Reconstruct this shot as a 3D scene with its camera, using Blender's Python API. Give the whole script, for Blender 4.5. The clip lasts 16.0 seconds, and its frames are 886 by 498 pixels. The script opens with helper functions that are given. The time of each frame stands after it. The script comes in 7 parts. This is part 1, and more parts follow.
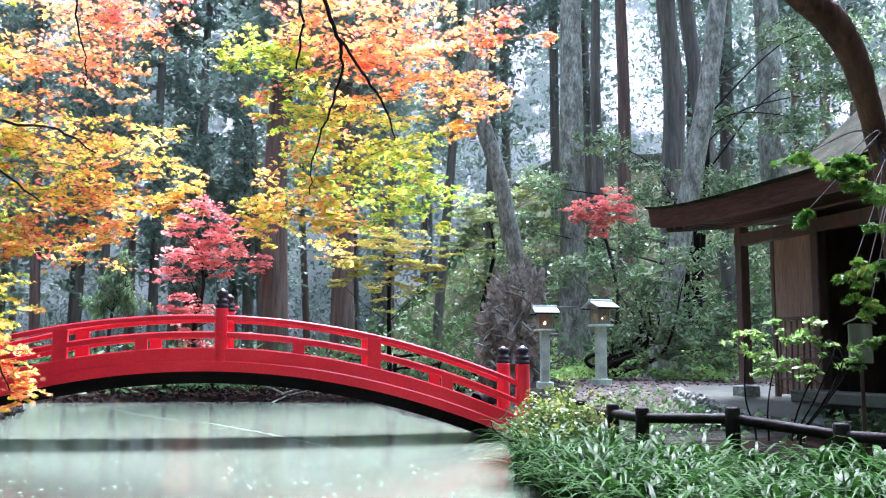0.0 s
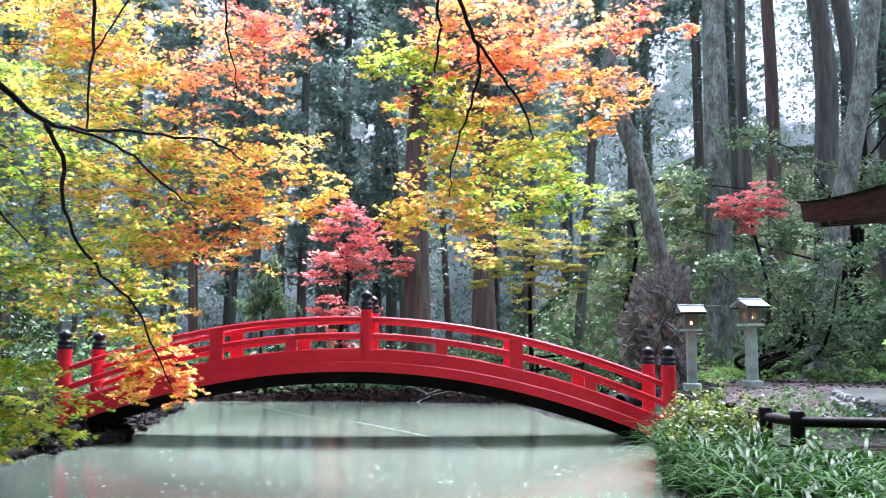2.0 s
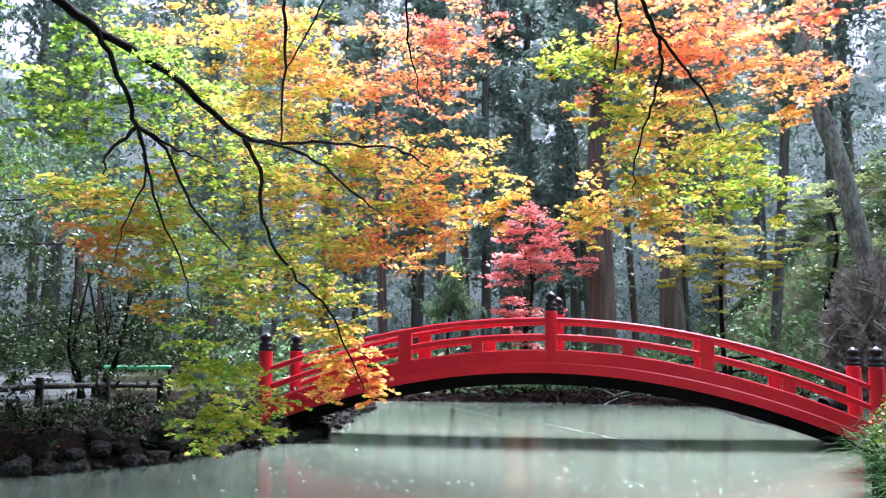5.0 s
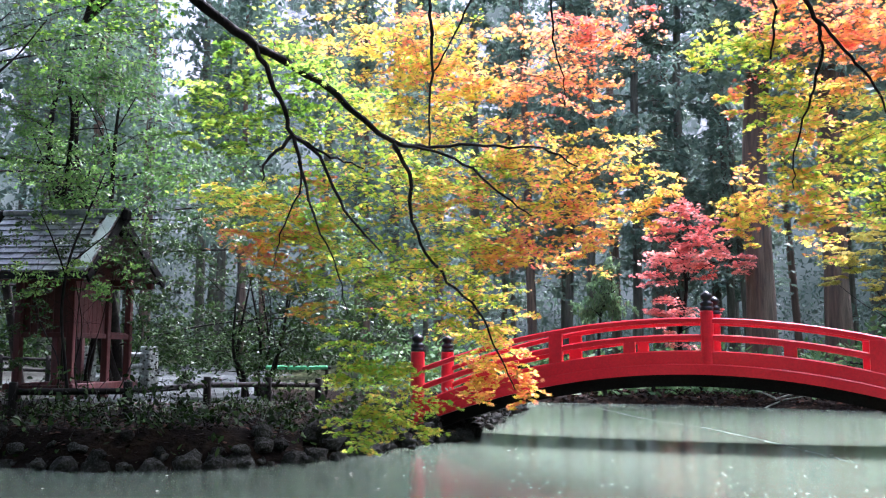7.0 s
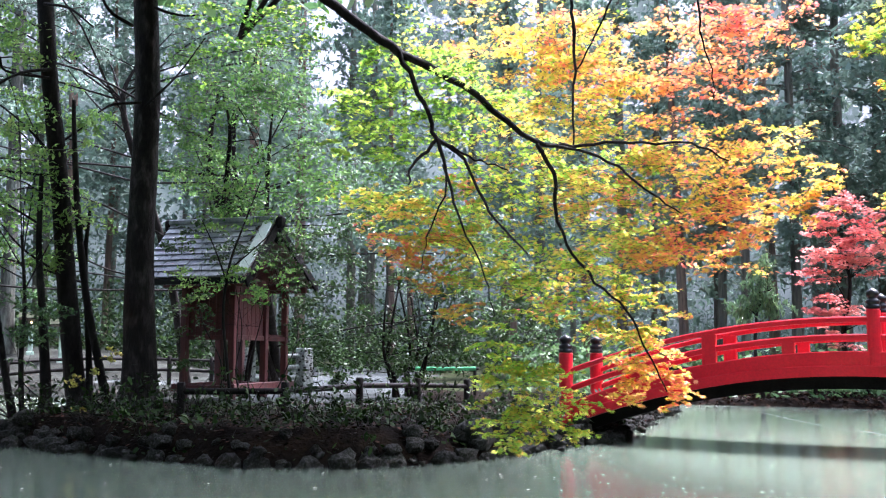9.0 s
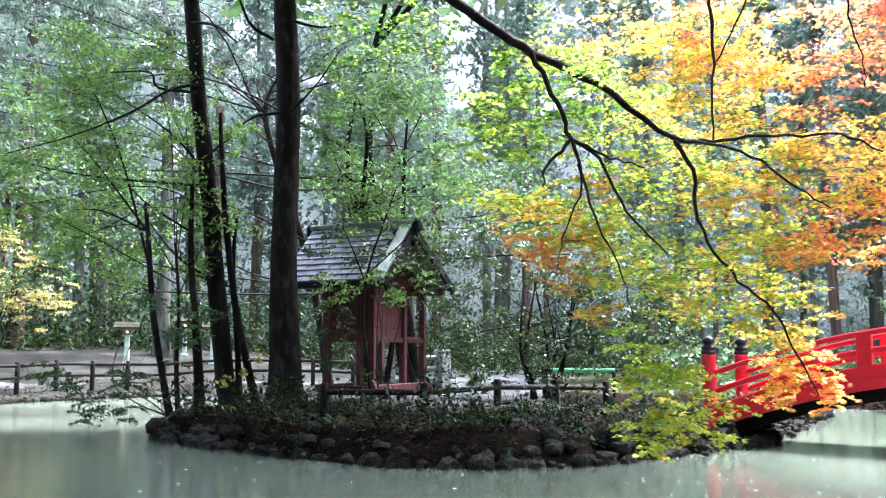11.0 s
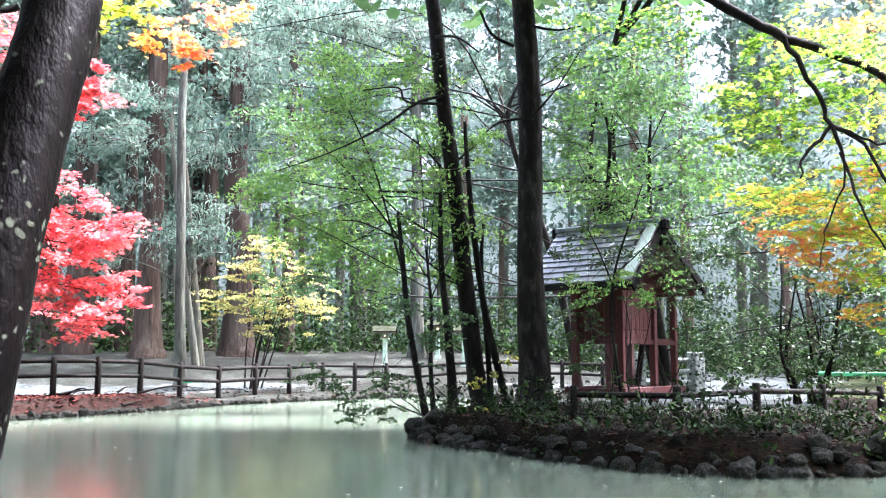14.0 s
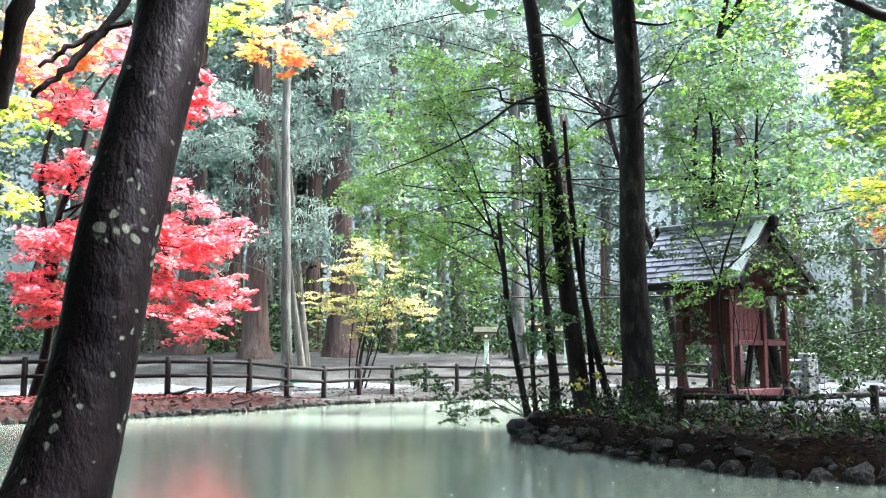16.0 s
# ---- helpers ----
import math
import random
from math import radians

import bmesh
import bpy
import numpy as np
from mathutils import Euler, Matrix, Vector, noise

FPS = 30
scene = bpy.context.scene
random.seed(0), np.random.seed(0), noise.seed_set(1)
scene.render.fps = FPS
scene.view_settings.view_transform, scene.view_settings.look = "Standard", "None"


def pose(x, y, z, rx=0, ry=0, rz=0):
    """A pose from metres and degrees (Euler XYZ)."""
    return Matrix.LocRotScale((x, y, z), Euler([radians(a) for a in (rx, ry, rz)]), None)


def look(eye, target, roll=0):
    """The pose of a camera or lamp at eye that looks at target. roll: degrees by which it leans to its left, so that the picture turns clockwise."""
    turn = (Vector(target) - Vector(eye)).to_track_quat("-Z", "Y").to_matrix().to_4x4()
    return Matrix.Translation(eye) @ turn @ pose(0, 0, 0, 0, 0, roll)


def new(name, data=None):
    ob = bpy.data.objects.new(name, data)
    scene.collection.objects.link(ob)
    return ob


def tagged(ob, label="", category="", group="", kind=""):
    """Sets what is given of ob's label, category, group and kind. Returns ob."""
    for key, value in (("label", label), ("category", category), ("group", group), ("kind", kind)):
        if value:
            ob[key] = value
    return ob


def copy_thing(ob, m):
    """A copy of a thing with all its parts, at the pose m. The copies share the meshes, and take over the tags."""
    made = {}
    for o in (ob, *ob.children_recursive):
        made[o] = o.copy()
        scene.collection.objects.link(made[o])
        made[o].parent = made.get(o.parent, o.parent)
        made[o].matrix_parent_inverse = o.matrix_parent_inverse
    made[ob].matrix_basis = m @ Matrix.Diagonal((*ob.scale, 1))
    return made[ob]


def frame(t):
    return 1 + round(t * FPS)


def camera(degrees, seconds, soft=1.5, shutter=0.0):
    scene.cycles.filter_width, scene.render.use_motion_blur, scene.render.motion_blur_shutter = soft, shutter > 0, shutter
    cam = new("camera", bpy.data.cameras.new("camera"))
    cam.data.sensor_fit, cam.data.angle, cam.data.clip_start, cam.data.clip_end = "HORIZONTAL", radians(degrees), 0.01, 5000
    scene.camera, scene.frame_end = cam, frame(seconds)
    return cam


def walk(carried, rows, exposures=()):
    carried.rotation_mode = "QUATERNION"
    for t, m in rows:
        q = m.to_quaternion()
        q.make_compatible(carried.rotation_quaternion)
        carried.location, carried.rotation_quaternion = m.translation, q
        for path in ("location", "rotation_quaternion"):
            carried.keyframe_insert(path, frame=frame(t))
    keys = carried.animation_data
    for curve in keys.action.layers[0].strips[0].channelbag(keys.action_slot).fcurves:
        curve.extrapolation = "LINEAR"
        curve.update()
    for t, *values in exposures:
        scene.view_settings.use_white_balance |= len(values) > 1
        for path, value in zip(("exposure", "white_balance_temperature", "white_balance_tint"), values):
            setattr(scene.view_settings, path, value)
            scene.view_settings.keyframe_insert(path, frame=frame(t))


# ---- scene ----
cam = camera(50.56, 16.0, soft=1.1)
# a tripod on the bank, panned to the left; each row: seconds, tilt, lean, bearing
PAN = [
    (0.0, 96.24, -0.09, 0.00),
    (0.5, 96.23, -0.11, 1.51),
    (1.0, 96.24, -0.06, 3.25),
    (1.5, 96.26, 0.04, 5.53),
    (2.0, 96.27, -0.08, 8.60),
    (2.5, 96.26, -0.10, 10.59),
    (3.0, 96.28, -0.12, 12.55),
    (5.5, 96.34, -0.03, 22.05),
    (6.0, 96.35, -0.05, 24.52),
    (6.5, 96.38, -0.04, 26.67),
    (7.0, 96.38, -0.11, 28.92),
    (7.5, 96.41, -0.03, 30.89),
    (8.0, 96.43, -0.08, 32.89),
    (8.5, 96.43, -0.07, 35.51),
    (11.0, 96.53, -0.05, 46.17),
    (11.5, 96.55, -0.07, 48.89),
    (12.0, 96.57, -0.05, 51.31),
    (12.5, 96.60, -0.07, 54.39),
    (13.0, 96.62, -0.05, 56.99),
    (13.5, 96.64, -0.07, 59.25),
    (14.0, 96.66, -0.06, 61.18),
    (14.5, 96.67, -0.09, 63.02),
    (15.0, 96.67, -0.07, 64.22),
    (15.5, 96.67, -0.07, 65.52),
    (16.0, 96.70, -0.12, 67.34),
]
EYE_Z = 1.5  # above the water
walk(cam, [(t, pose(0, 0, EYE_Z, tilt, lean, bearing)) for t, tilt, lean, bearing in PAN],
     exposures=[(0.0, 3.35, 5420, 29), (3.0, 3.0, 5500, 28), (7.0, 2.96, 5550, 27), (8.5, 3.12, 5580, 27), (11.0, 3.64, 5700, 25), (13.5, 4.02, 5760, 23), (14.5, 4.06, 5780, 22), (16.0, 4.06, 5780, 21)])

# ---------------------------------------------------------------- world, light
world = bpy.data.worlds.new("overcast_sky")
scene.world = world
world.use_nodes = True
wn, wl = world.node_tree.nodes, world.node_tree.links
sky = wn.new("ShaderNodeTexSky")
sky.sky_type, sky.sun_disc = "NISHITA", False
sky.sun_elevation, sky.sun_rotation = radians(55), radians(20)
sky.air_density, sky.dust_density = 1.0, 4.0
cloud = wn.new("ShaderNodeHueSaturation")
cloud.inputs["Saturation"].default_value = 0.5
wl.new(sky.outputs[0], cloud.inputs["Color"])
wl.new(cloud.outputs[0], wn["Background"].inputs["Color"])
wn["Background"].inputs["Strength"].default_value = 0.15
sun = new("sun", bpy.data.lights.new("sun", "SUN"))
sun.data.energy, sun.data.angle, sun.data.color = 2.1, radians(14), (1.0, 0.97, 0.93)
sun.matrix_world = look((6, 34, 62), (0, 0, 0))

# ---------------------------------------------------------------- materials
RNG = np.random.default_rng(7)


def ramp_node(nt, colours, low=0.3, high=0.7):
    r = nt.nodes.new("ShaderNodeValToRGB")
    e = r.color_ramp.elements
    while len(e) < len(colours):
        e.new(0.5)
    for i, c in enumerate(colours):
        e[i].position = low + (high - low) * i / max(1, len(colours) - 1)
        e[i].color = (*c, 1)
    return r


def surface(name, colours, size=1.0, rough=0.7, bump=0.3, grain=30.0, stretch=(1, 1, 1), metal=0.0, spec=0.5,
            piece=0.0, island=0.0, dark=0.6, coat=0.0):
    """A procedural surface: colours mixed by large stains and fine grain, with relief. size: metres of a stain.
    piece, island: how far the tone changes from object to object, from island to island."""
    m = bpy.data.materials.new(name)
    m.use_nodes = True
    nt = m.node_tree
    n, l = nt.nodes, nt.links
    b = n["Principled BSDF"]
    tc, mp = n.new("ShaderNodeTexCoord"), n.new("ShaderNodeMapping")
    mp.inputs["Scale"].default_value = stretch
    l.new(tc.outputs["Object"], mp.inputs["Vector"])
    big, fine = n.new("ShaderNodeTexNoise"), n.new("ShaderNodeTexNoise")
    big.inputs["Scale"].default_value, big.inputs["Detail"].default_value = 1.0 / size, 5
    fine.inputs["Scale"].default_value, fine.inputs["Detail"].default_value = grain, 4
    fine.inputs["Roughness"].default_value = 0.65
    for q in (big, fine):
        l.new(mp.outputs[0], q.inputs["Vector"])
    r = ramp_node(nt, colours)
    l.new(big.outputs["Fac"], r.inputs["Fac"])
    mul = n.new("ShaderNodeMixRGB")
    mul.blend_type = "MULTIPLY"
    mul.inputs["Fac"].default_value = 1.0
    g = ramp_node(nt, [(dark, dark, dark), (1.15, 1.15, 1.15)], 0.3, 0.65)
    l.new(fine.outputs["Fac"], g.inputs["Fac"])
    l.new(r.outputs[0], mul.inputs[1])
    l.new(g.outputs[0], mul.inputs[2])
    out = mul.outputs[0]
    for amount, node, socket in ((piece, "ShaderNodeObjectInfo", "Random"), (island, "ShaderNodeNewGeometry", "Random Per Island")):
        if amount:
            src, hs, mr = n.new(node), n.new("ShaderNodeHueSaturation"), n.new("ShaderNodeMapRange")
            mr.inputs["To Min"].default_value, mr.inputs["To Max"].default_value = 1 - amount, 1 + amount
            l.new(src.outputs[socket], mr.inputs["Value"])
            l.new(mr.outputs[0], hs.inputs["Value"])
            l.new(out, hs.inputs["Color"])
            out = hs.outputs[0]
    l.new(out, b.inputs["Base Color"])
    b.inputs["Metallic"].default_value = metal
    b.inputs["Specular IOR Level"].default_value = spec
    b.inputs["Coat Weight"].default_value = coat
    rr = n.new("ShaderNodeMapRange")
    rr.inputs["To Min"].default_value, rr.inputs["To Max"].default_value = max(0.02, rough - 0.15), min(1, rough + 0.12)
    l.new(big.outputs["Fac"], rr.inputs["Value"])
    l.new(rr.outputs[0], b.inputs["Roughness"])
    if bump:
        bp = n.new("ShaderNodeBump")
        bp.inputs["Strength"].default_value, bp.inputs["Distance"].default_value = bump, 0.6 / grain
        l.new(fine.outputs["Fac"], bp.inputs["Height"])
        l.new(bp.outputs[0], b.inputs["Normal"])
    return m


def foliage(name, colours, zone=1.2, through_light=0.45, rough=0.5, spec=0.2):
    """Leaves: each island takes a colour of its own, drifting over zones; light shines through them."""
    m = bpy.data.materials.new(name)
    m.use_nodes = True
    nt = m.node_tree
    n, l = nt.nodes, nt.links
    b = n["Principled BSDF"]
    tc, ns, geo = n.new("ShaderNodeTexCoord"), n.new("ShaderNodeTexNoise"), n.new("ShaderNodeNewGeometry")
    ns.inputs["Scale"].default_value, ns.inputs["Detail"].default_value = 1 / zone, 2
    l.new(tc.outputs["Object"], ns.inputs["Vector"])
    mix = n.new("ShaderNodeMath")
    mix.operation = "MULTIPLY_ADD"
    mix.inputs[1].default_value = 0.65
    off = n.new("ShaderNodeMath")
    off.operation = "MULTIPLY_ADD"
    off.inputs[1].default_value, off.inputs[2].default_value = 1.5, -0.57
    l.new(ns.outputs["Fac"], off.inputs[0])
    l.new(geo.outputs["Random Per Island"], mix.inputs[0])
    l.new(off.outputs[0], mix.inputs[2])
    r = ramp_node(nt, colours, 0.0, 1.0)
    l.new(mix.outputs[0], r.inputs["Fac"])
    l.new(r.outputs[0], b.inputs["Base Color"])
    b.inputs["Roughness"].default_value, b.inputs["Specular IOR Level"].default_value = rough, spec
    tr, ms = n.new("ShaderNodeBsdfTranslucent"), n.new("ShaderNodeMixShader")
    l.new(r.outputs[0], tr.inputs["Color"])
    ms.inputs["Fac"].default_value = through_light
    l.new(b.outputs[0], ms.inputs[1])
    l.new(tr.outputs[0], ms.inputs[2])
    l.new(ms.outputs[0], n["Material Output"].inputs["Surface"])
    return m


RED = surface("vermilion_lacquer", [(0.577, 0.008, 0.019), (0.700, 0.014, 0.027)], 0.8, 0.36, 0.05, 25, dark=0.92, coat=0.12)
BLACK = surface("black_lacquer", [(0.006, 0.0055, 0.0065), (0.015, 0.015, 0.017)], 0.3, 0.35, 0.1, 30, spec=0.3)
TARRED = surface("tarred_timber", [(0.005, 0.0045, 0.0045), (0.012, 0.011, 0.010)], 0.6, 0.8, 0.3, 30, spec=0.1)
BARK = surface("cedar_bark", [(0.042, 0.042, 0.029), (0.089, 0.087, 0.059), (0.131, 0.142, 0.099)], 0.5, 0.85, 0.9, 9, (1, 1, 0.1), dark=0.35)
BARK_GREY = surface("lichened_bark", [(0.077, 0.084, 0.061), (0.170, 0.185, 0.136), (0.262, 0.294, 0.222)], 0.22, 0.85, 0.9, 16, (1, 1, 0.45), dark=0.32, spec=0.2)
BARK_MOTTLED = surface("mottled_bark", [(0.029, 0.028, 0.020), (0.058, 0.061, 0.045), (0.127, 0.145, 0.112)], 0.5, 0.85, 0.9, 12, (1, 1, 0.16), dark=0.3, spec=0.2)
BARK_RED = surface("red_cedar_bark", [(0.062, 0.039, 0.025), (0.103, 0.066, 0.040), (0.139, 0.113, 0.073)], 0.5, 0.85, 0.9, 9, (1, 1, 0.08), dark=0.35)
BARK_DEEP = surface("deep_brown_cedar_bark", [(0.026, 0.018, 0.013), (0.046, 0.032, 0.023), (0.074, 0.062, 0.046)], 0.5, 0.85, 0.9, 9, (1, 1, 0.08), dark=0.35, spec=0.1)
BARK_DARK = surface("wet_dark_bark", [(0.007, 0.006, 0.005), (0.016, 0.013, 0.011), (0.032, 0.028, 0.024)], 0.3, 0.7, 0.6, 18, spec=0.08, stretch= (1, 1, 0.4), dark=0.4)
BARK_WET = surface("wet_mottled_bark", [(0.005, 0.004, 0.003), (0.014, 0.011, 0.009), (0.049, 0.044, 0.038)], 0.14, 0.7, 0.9, 20, (1, 1, 0.35), dark=0.35, spec=0.12)
BARK_BROWN = surface("peeling_brown_bark", [(0.047, 0.022, 0.013), (0.102, 0.049, 0.028), (0.170, 0.092, 0.058)], 0.3, 0.7, 0.9, 14, (1, 1, 0.1), dark=0.3, spec=0.25)
TWIG = surface("twig", [(0.02, 0.015, 0.012), (0.05, 0.04, 0.03)], 0.2, 0.6, 0.2, 40)
SOIL = surface("damp_soil", [(0.017, 0.018, 0.014), (0.034, 0.036, 0.029), (0.058, 0.063, 0.052)], 1.2, 0.85, 0.9, 9, dark=0.35, spec=0.02)
# wet humus, darkened further: shade on the banks put into its colour
HUMUS = surface("shade_black_humus", [(0.005, 0.003, 0.002), (0.009, 0.007, 0.005), (0.023, 0.015, 0.009)], 0.35, 0.9, 1.0, 14, dark=0.4, spec=0.02)
MOSS_FLOOR = surface("mossy_forest_floor", [(0.02, 0.026, 0.012), (0.04, 0.05, 0.022), (0.065, 0.06, 0.035)], 3.0, 0.95, 0.8, 6, dark=0.4, spec=0.02)
SAND = surface("damp_gravel", [(0.044, 0.049, 0.045), (0.077, 0.086, 0.080), (0.117, 0.131, 0.121)], 0.8, 0.85, 0.8, 9, dark=0.4, spec=0.02)
STONE = surface("mossy_stone", [(0.008, 0.008, 0.005), (0.017, 0.018, 0.013), (0.054, 0.054, 0.048)], 0.16, 0.8, 0.9, 14, spec=0.08, island=0.35, piece=0.45, dark=0.45)
PALE_STONE = surface("pale_stone", [(0.207, 0.286, 0.210), (0.310, 0.420, 0.312), (0.414, 0.548, 0.410)], 0.25, 0.75, 0.4, 30, dark=0.75, piece=0.15)
COBBLE = surface("grey_cobble", [(0.094, 0.107, 0.090), (0.179, 0.200, 0.170), (0.282, 0.315, 0.267)], 0.1, 0.7, 0.5, 20, dark=0.6, piece=0.3)
CONCRETE = surface("wet_paving", [(0.055, 0.061, 0.049), (0.080, 0.089, 0.072), (0.108, 0.120, 0.098)], 0.9, 0.7, 0.4, 30, dark=0.7, spec=0.02)
FENCE = surface("dark_fence_log", [(0.006, 0.005, 0.004), (0.012, 0.010, 0.008), (0.024, 0.020, 0.018)], 0.3, 0.65, 0.5, 22, spec=0.1, stretch= (1, 1, 0.3))
WOOD = surface("weathered_brown_wood", [(0.05, 0.028, 0.02), (0.085, 0.05, 0.036), (0.125, 0.08, 0.06)], 0.5, 0.6, 0.4, 25, (1, 1, 0.12), dark=0.6)
WOOD_PALE = surface("weathered_pale_wood", [(0.122, 0.124, 0.087), (0.176, 0.179, 0.126), (0.223, 0.231, 0.168)], 0.5, 0.65, 0.3, 25, (1, 1, 0.15), dark=0.7)
WALL_WOOD = surface("brown_wall_board", [(0.17, 0.105, 0.072), (0.24, 0.155, 0.11), (0.3, 0.21, 0.15)], 0.5, 0.65, 0.3, 25, (1, 1, 0.15), dark=0.7)
WOOD_RED = surface("oxide_red_wood", [(0.043, 0.008, 0.007), (0.072, 0.014, 0.011), (0.102, 0.022, 0.019)], 0.4, 0.7, 0.4, 25, (1, 1, 0.2), dark=0.6)
BARK_ROOF = surface("cypress_bark_roof", [(0.015, 0.019, 0.010), (0.031, 0.035, 0.021), (0.052, 0.058, 0.037)], 0.3, 0.9, 0.8, 18, dark=0.5, spec=0.02)
SLATE = surface("wet_roof_board", [(0.086, 0.105, 0.105), (0.148, 0.176, 0.176), (0.211, 0.234, 0.234)], 0.4, 0.32, 0.3, 20, island=0.2, piece=0.2, dark=0.65)
COPPER = surface("pale_copper_sheet", [(0.32, 0.42, 0.37), (0.44, 0.52, 0.47)], 0.3, 0.4, 0.15, 30, metal=0.2, dark=0.8)
EAVE = surface("red_brown_eave_board", [(0.034, 0.015, 0.010), (0.062, 0.028, 0.019), (0.095, 0.047, 0.034)], 0.5, 0.7, 0.5, 25, (0.12, 1, 1), dark=0.5, spec=0.1)

L_YELLOW = foliage("maple_yellow", [(0.46, 0.60, 0.06), (0.74, 0.72, 0.09), (0.90, 0.74, 0.13), (0.91, 0.66, 0.14), (0.90, 0.54, 0.14)], 0.9, 0.85, 0.5, 0.25)
L_ORANGE = foliage("maple_orange", [(0.91, 0.66, 0.15), (0.91, 0.52, 0.17), (0.91, 0.42, 0.18), (0.90, 0.30, 0.19), (0.87, 0.20, 0.18)], 0.8, 0.85, 0.5, 0.25)
L_LIME = foliage("maple_lime", [(0.20, 0.44, 0.045), (0.34, 0.58, 0.06), (0.54, 0.68, 0.09), (0.78, 0.74, 0.13), (0.88, 0.62, 0.18)], 0.9, 0.85, 0.5, 0.25)
L_GREEN = foliage("maple_green", [(0.20, 0.42, 0.05), (0.32, 0.56, 0.07), (0.45, 0.65, 0.10), (0.56, 0.67, 0.12)], 0.9, 0.85, 0.5, 0.25)
L_RED = foliage("maple_red", [(0.600, 0.060, 0.076), (0.780, 0.130, 0.132), (0.850, 0.210, 0.196), (0.850, 0.310, 0.255)], 0.8, 0.5, 0.5, 0.1)
# paler copy of the red leaves: distance haze put into the colour
L_RED_HAZED = foliage("hazed_red_maple", [(0.660, 0.123, 0.126), (0.800, 0.227, 0.197), (0.860, 0.340, 0.268), (0.860, 0.435, 0.331)], 0.8, 0.5)
# cedar green lightened and blued: mist over the grove put into the colour
L_CEDAR = foliage("misty_cedar_foliage", [(0.057, 0.112, 0.086), (0.099, 0.156, 0.116), (0.139, 0.202, 0.147), (0.185, 0.241, 0.179)], 3.0, 0.4, 0.5, 0.14)
L_BROAD = foliage("evergreen_leaves", [(0.038, 0.087, 0.032), (0.066, 0.140, 0.049), (0.108, 0.194, 0.068), (0.160, 0.256, 0.090)], 1.2, 0.35, 0.5, 0.14)
L_FRESH = foliage("fresh_green_leaves", [(0.101, 0.223, 0.054), (0.175, 0.333, 0.077), (0.258, 0.427, 0.105), (0.368, 0.495, 0.145)], 1.5, 0.55, 0.45, 0.14)
# lightened copy of the evergreen leaves: haze over the slope put into colour
L_BROAD_LIT = foliage("lit_evergreen_leaves", [(0.074, 0.138, 0.062), (0.116, 0.203, 0.090), (0.169, 0.268, 0.115), (0.243, 0.332, 0.148)], 1.2, 0.4, 0.35, 0.4)
L_SOFT = foliage("yellowing_maple", [(0.145, 0.246, 0.072), (0.255, 0.353, 0.117), (0.383, 0.443, 0.171), (0.493, 0.476, 0.198)], 0.9, 0.5)
L_DEEP = foliage("deep_green_maple", [(0.038, 0.120, 0.016), (0.075, 0.195, 0.024), (0.143, 0.270, 0.040), (0.255, 0.315, 0.056)], 0.4, 0.4, 0.5, 0.2)
L_PALE = foliage("pale_yellow_leaves", [(0.323, 0.394, 0.063), (0.527, 0.508, 0.099), (0.680, 0.574, 0.135), (0.646, 0.459, 0.117)], 0.8, 0.5)
L_WAN = foliage("wan_yellow_leaves", [(0.192, 0.266, 0.062), (0.340, 0.350, 0.105), (0.474, 0.420, 0.149), (0.459, 0.350, 0.136)], 0.8, 0.45)
L_SHRUB = foliage("variegated_shrub", [(0.031, 0.084, 0.015), (0.074, 0.142, 0.021), (0.184, 0.232, 0.038), (0.306, 0.296, 0.059)], 0.6, 0.3)
L_STRAP = foliage("strap_leaves", [(0.006, 0.024, 0.003), (0.014, 0.050, 0.006), (0.029, 0.090, 0.012)], 0.5, 0.25, 0.45, 0.05)
L_CAMELLIA = foliage("camellia_leaves", [(0.019, 0.045, 0.013), (0.036, 0.078, 0.021), (0.063, 0.122, 0.034), (0.110, 0.180, 0.056)], 0.8, 0.2, 0.4, 0.18)
L_OAK = foliage("oak_leaves", [(0.050, 0.130, 0.030), (0.090, 0.200, 0.045), (0.145, 0.275, 0.065), (0.230, 0.340, 0.095)], 1.5, 0.5, 0.45, 0.25)
L_AZALEA = foliage("azalea_leaves", [(0.128, 0.255, 0.060), (0.224, 0.374, 0.096), (0.336, 0.468, 0.144)], 0.6, 0.4)
# brown litter, darkened: the island bank's low light put into the colour
L_LITTER = foliage("fallen_leaves", [(0.006, 0.005, 0.004), (0.013, 0.009, 0.006), (0.03, 0.017, 0.010), (0.09, 0.038, 0.022)], 0.4, 0.1, 0.7, 0.06)
# pale tone painted for the wet shine on the floating leaves
L_FLOAT = foliage("sheen_pale_floating_leaves", [(0.240, 0.228, 0.156), (0.372, 0.348, 0.252), (0.468, 0.450, 0.372)], 0.4, 0.3, 0.3, 0.5)
# greens darkened for the low light on the bank and wood's edge
L_COVER = foliage("shaded_groundcover", [(0.007, 0.013, 0.003), (0.011, 0.025, 0.006), (0.022, 0.047, 0.010), (0.055, 0.105, 0.025)], 0.5, 0.2, 0.5, 0.08)
PATH_EARTH = surface("trodden_earth", [(0.07, 0.062, 0.052), (0.115, 0.102, 0.086), (0.16, 0.145, 0.125)], 0.5, 0.85, 0.8, 12, dark=0.4, spec=0.02)
LITTER_RED = surface("red_leaf_litter", [(0.015, 0.011, 0.008), (0.031, 0.016, 0.012), (0.028, 0.022, 0.019)], 0.35, 0.8, 0.6, 20, dark=0.5, spec=0.02)


# ---------------------------------------------------------------- mesh helpers
def smoothstep(a, b, x):
    k = np.clip((x - a) / (b - a), 0, 1)
    return k * k * (3 - 2 * k)


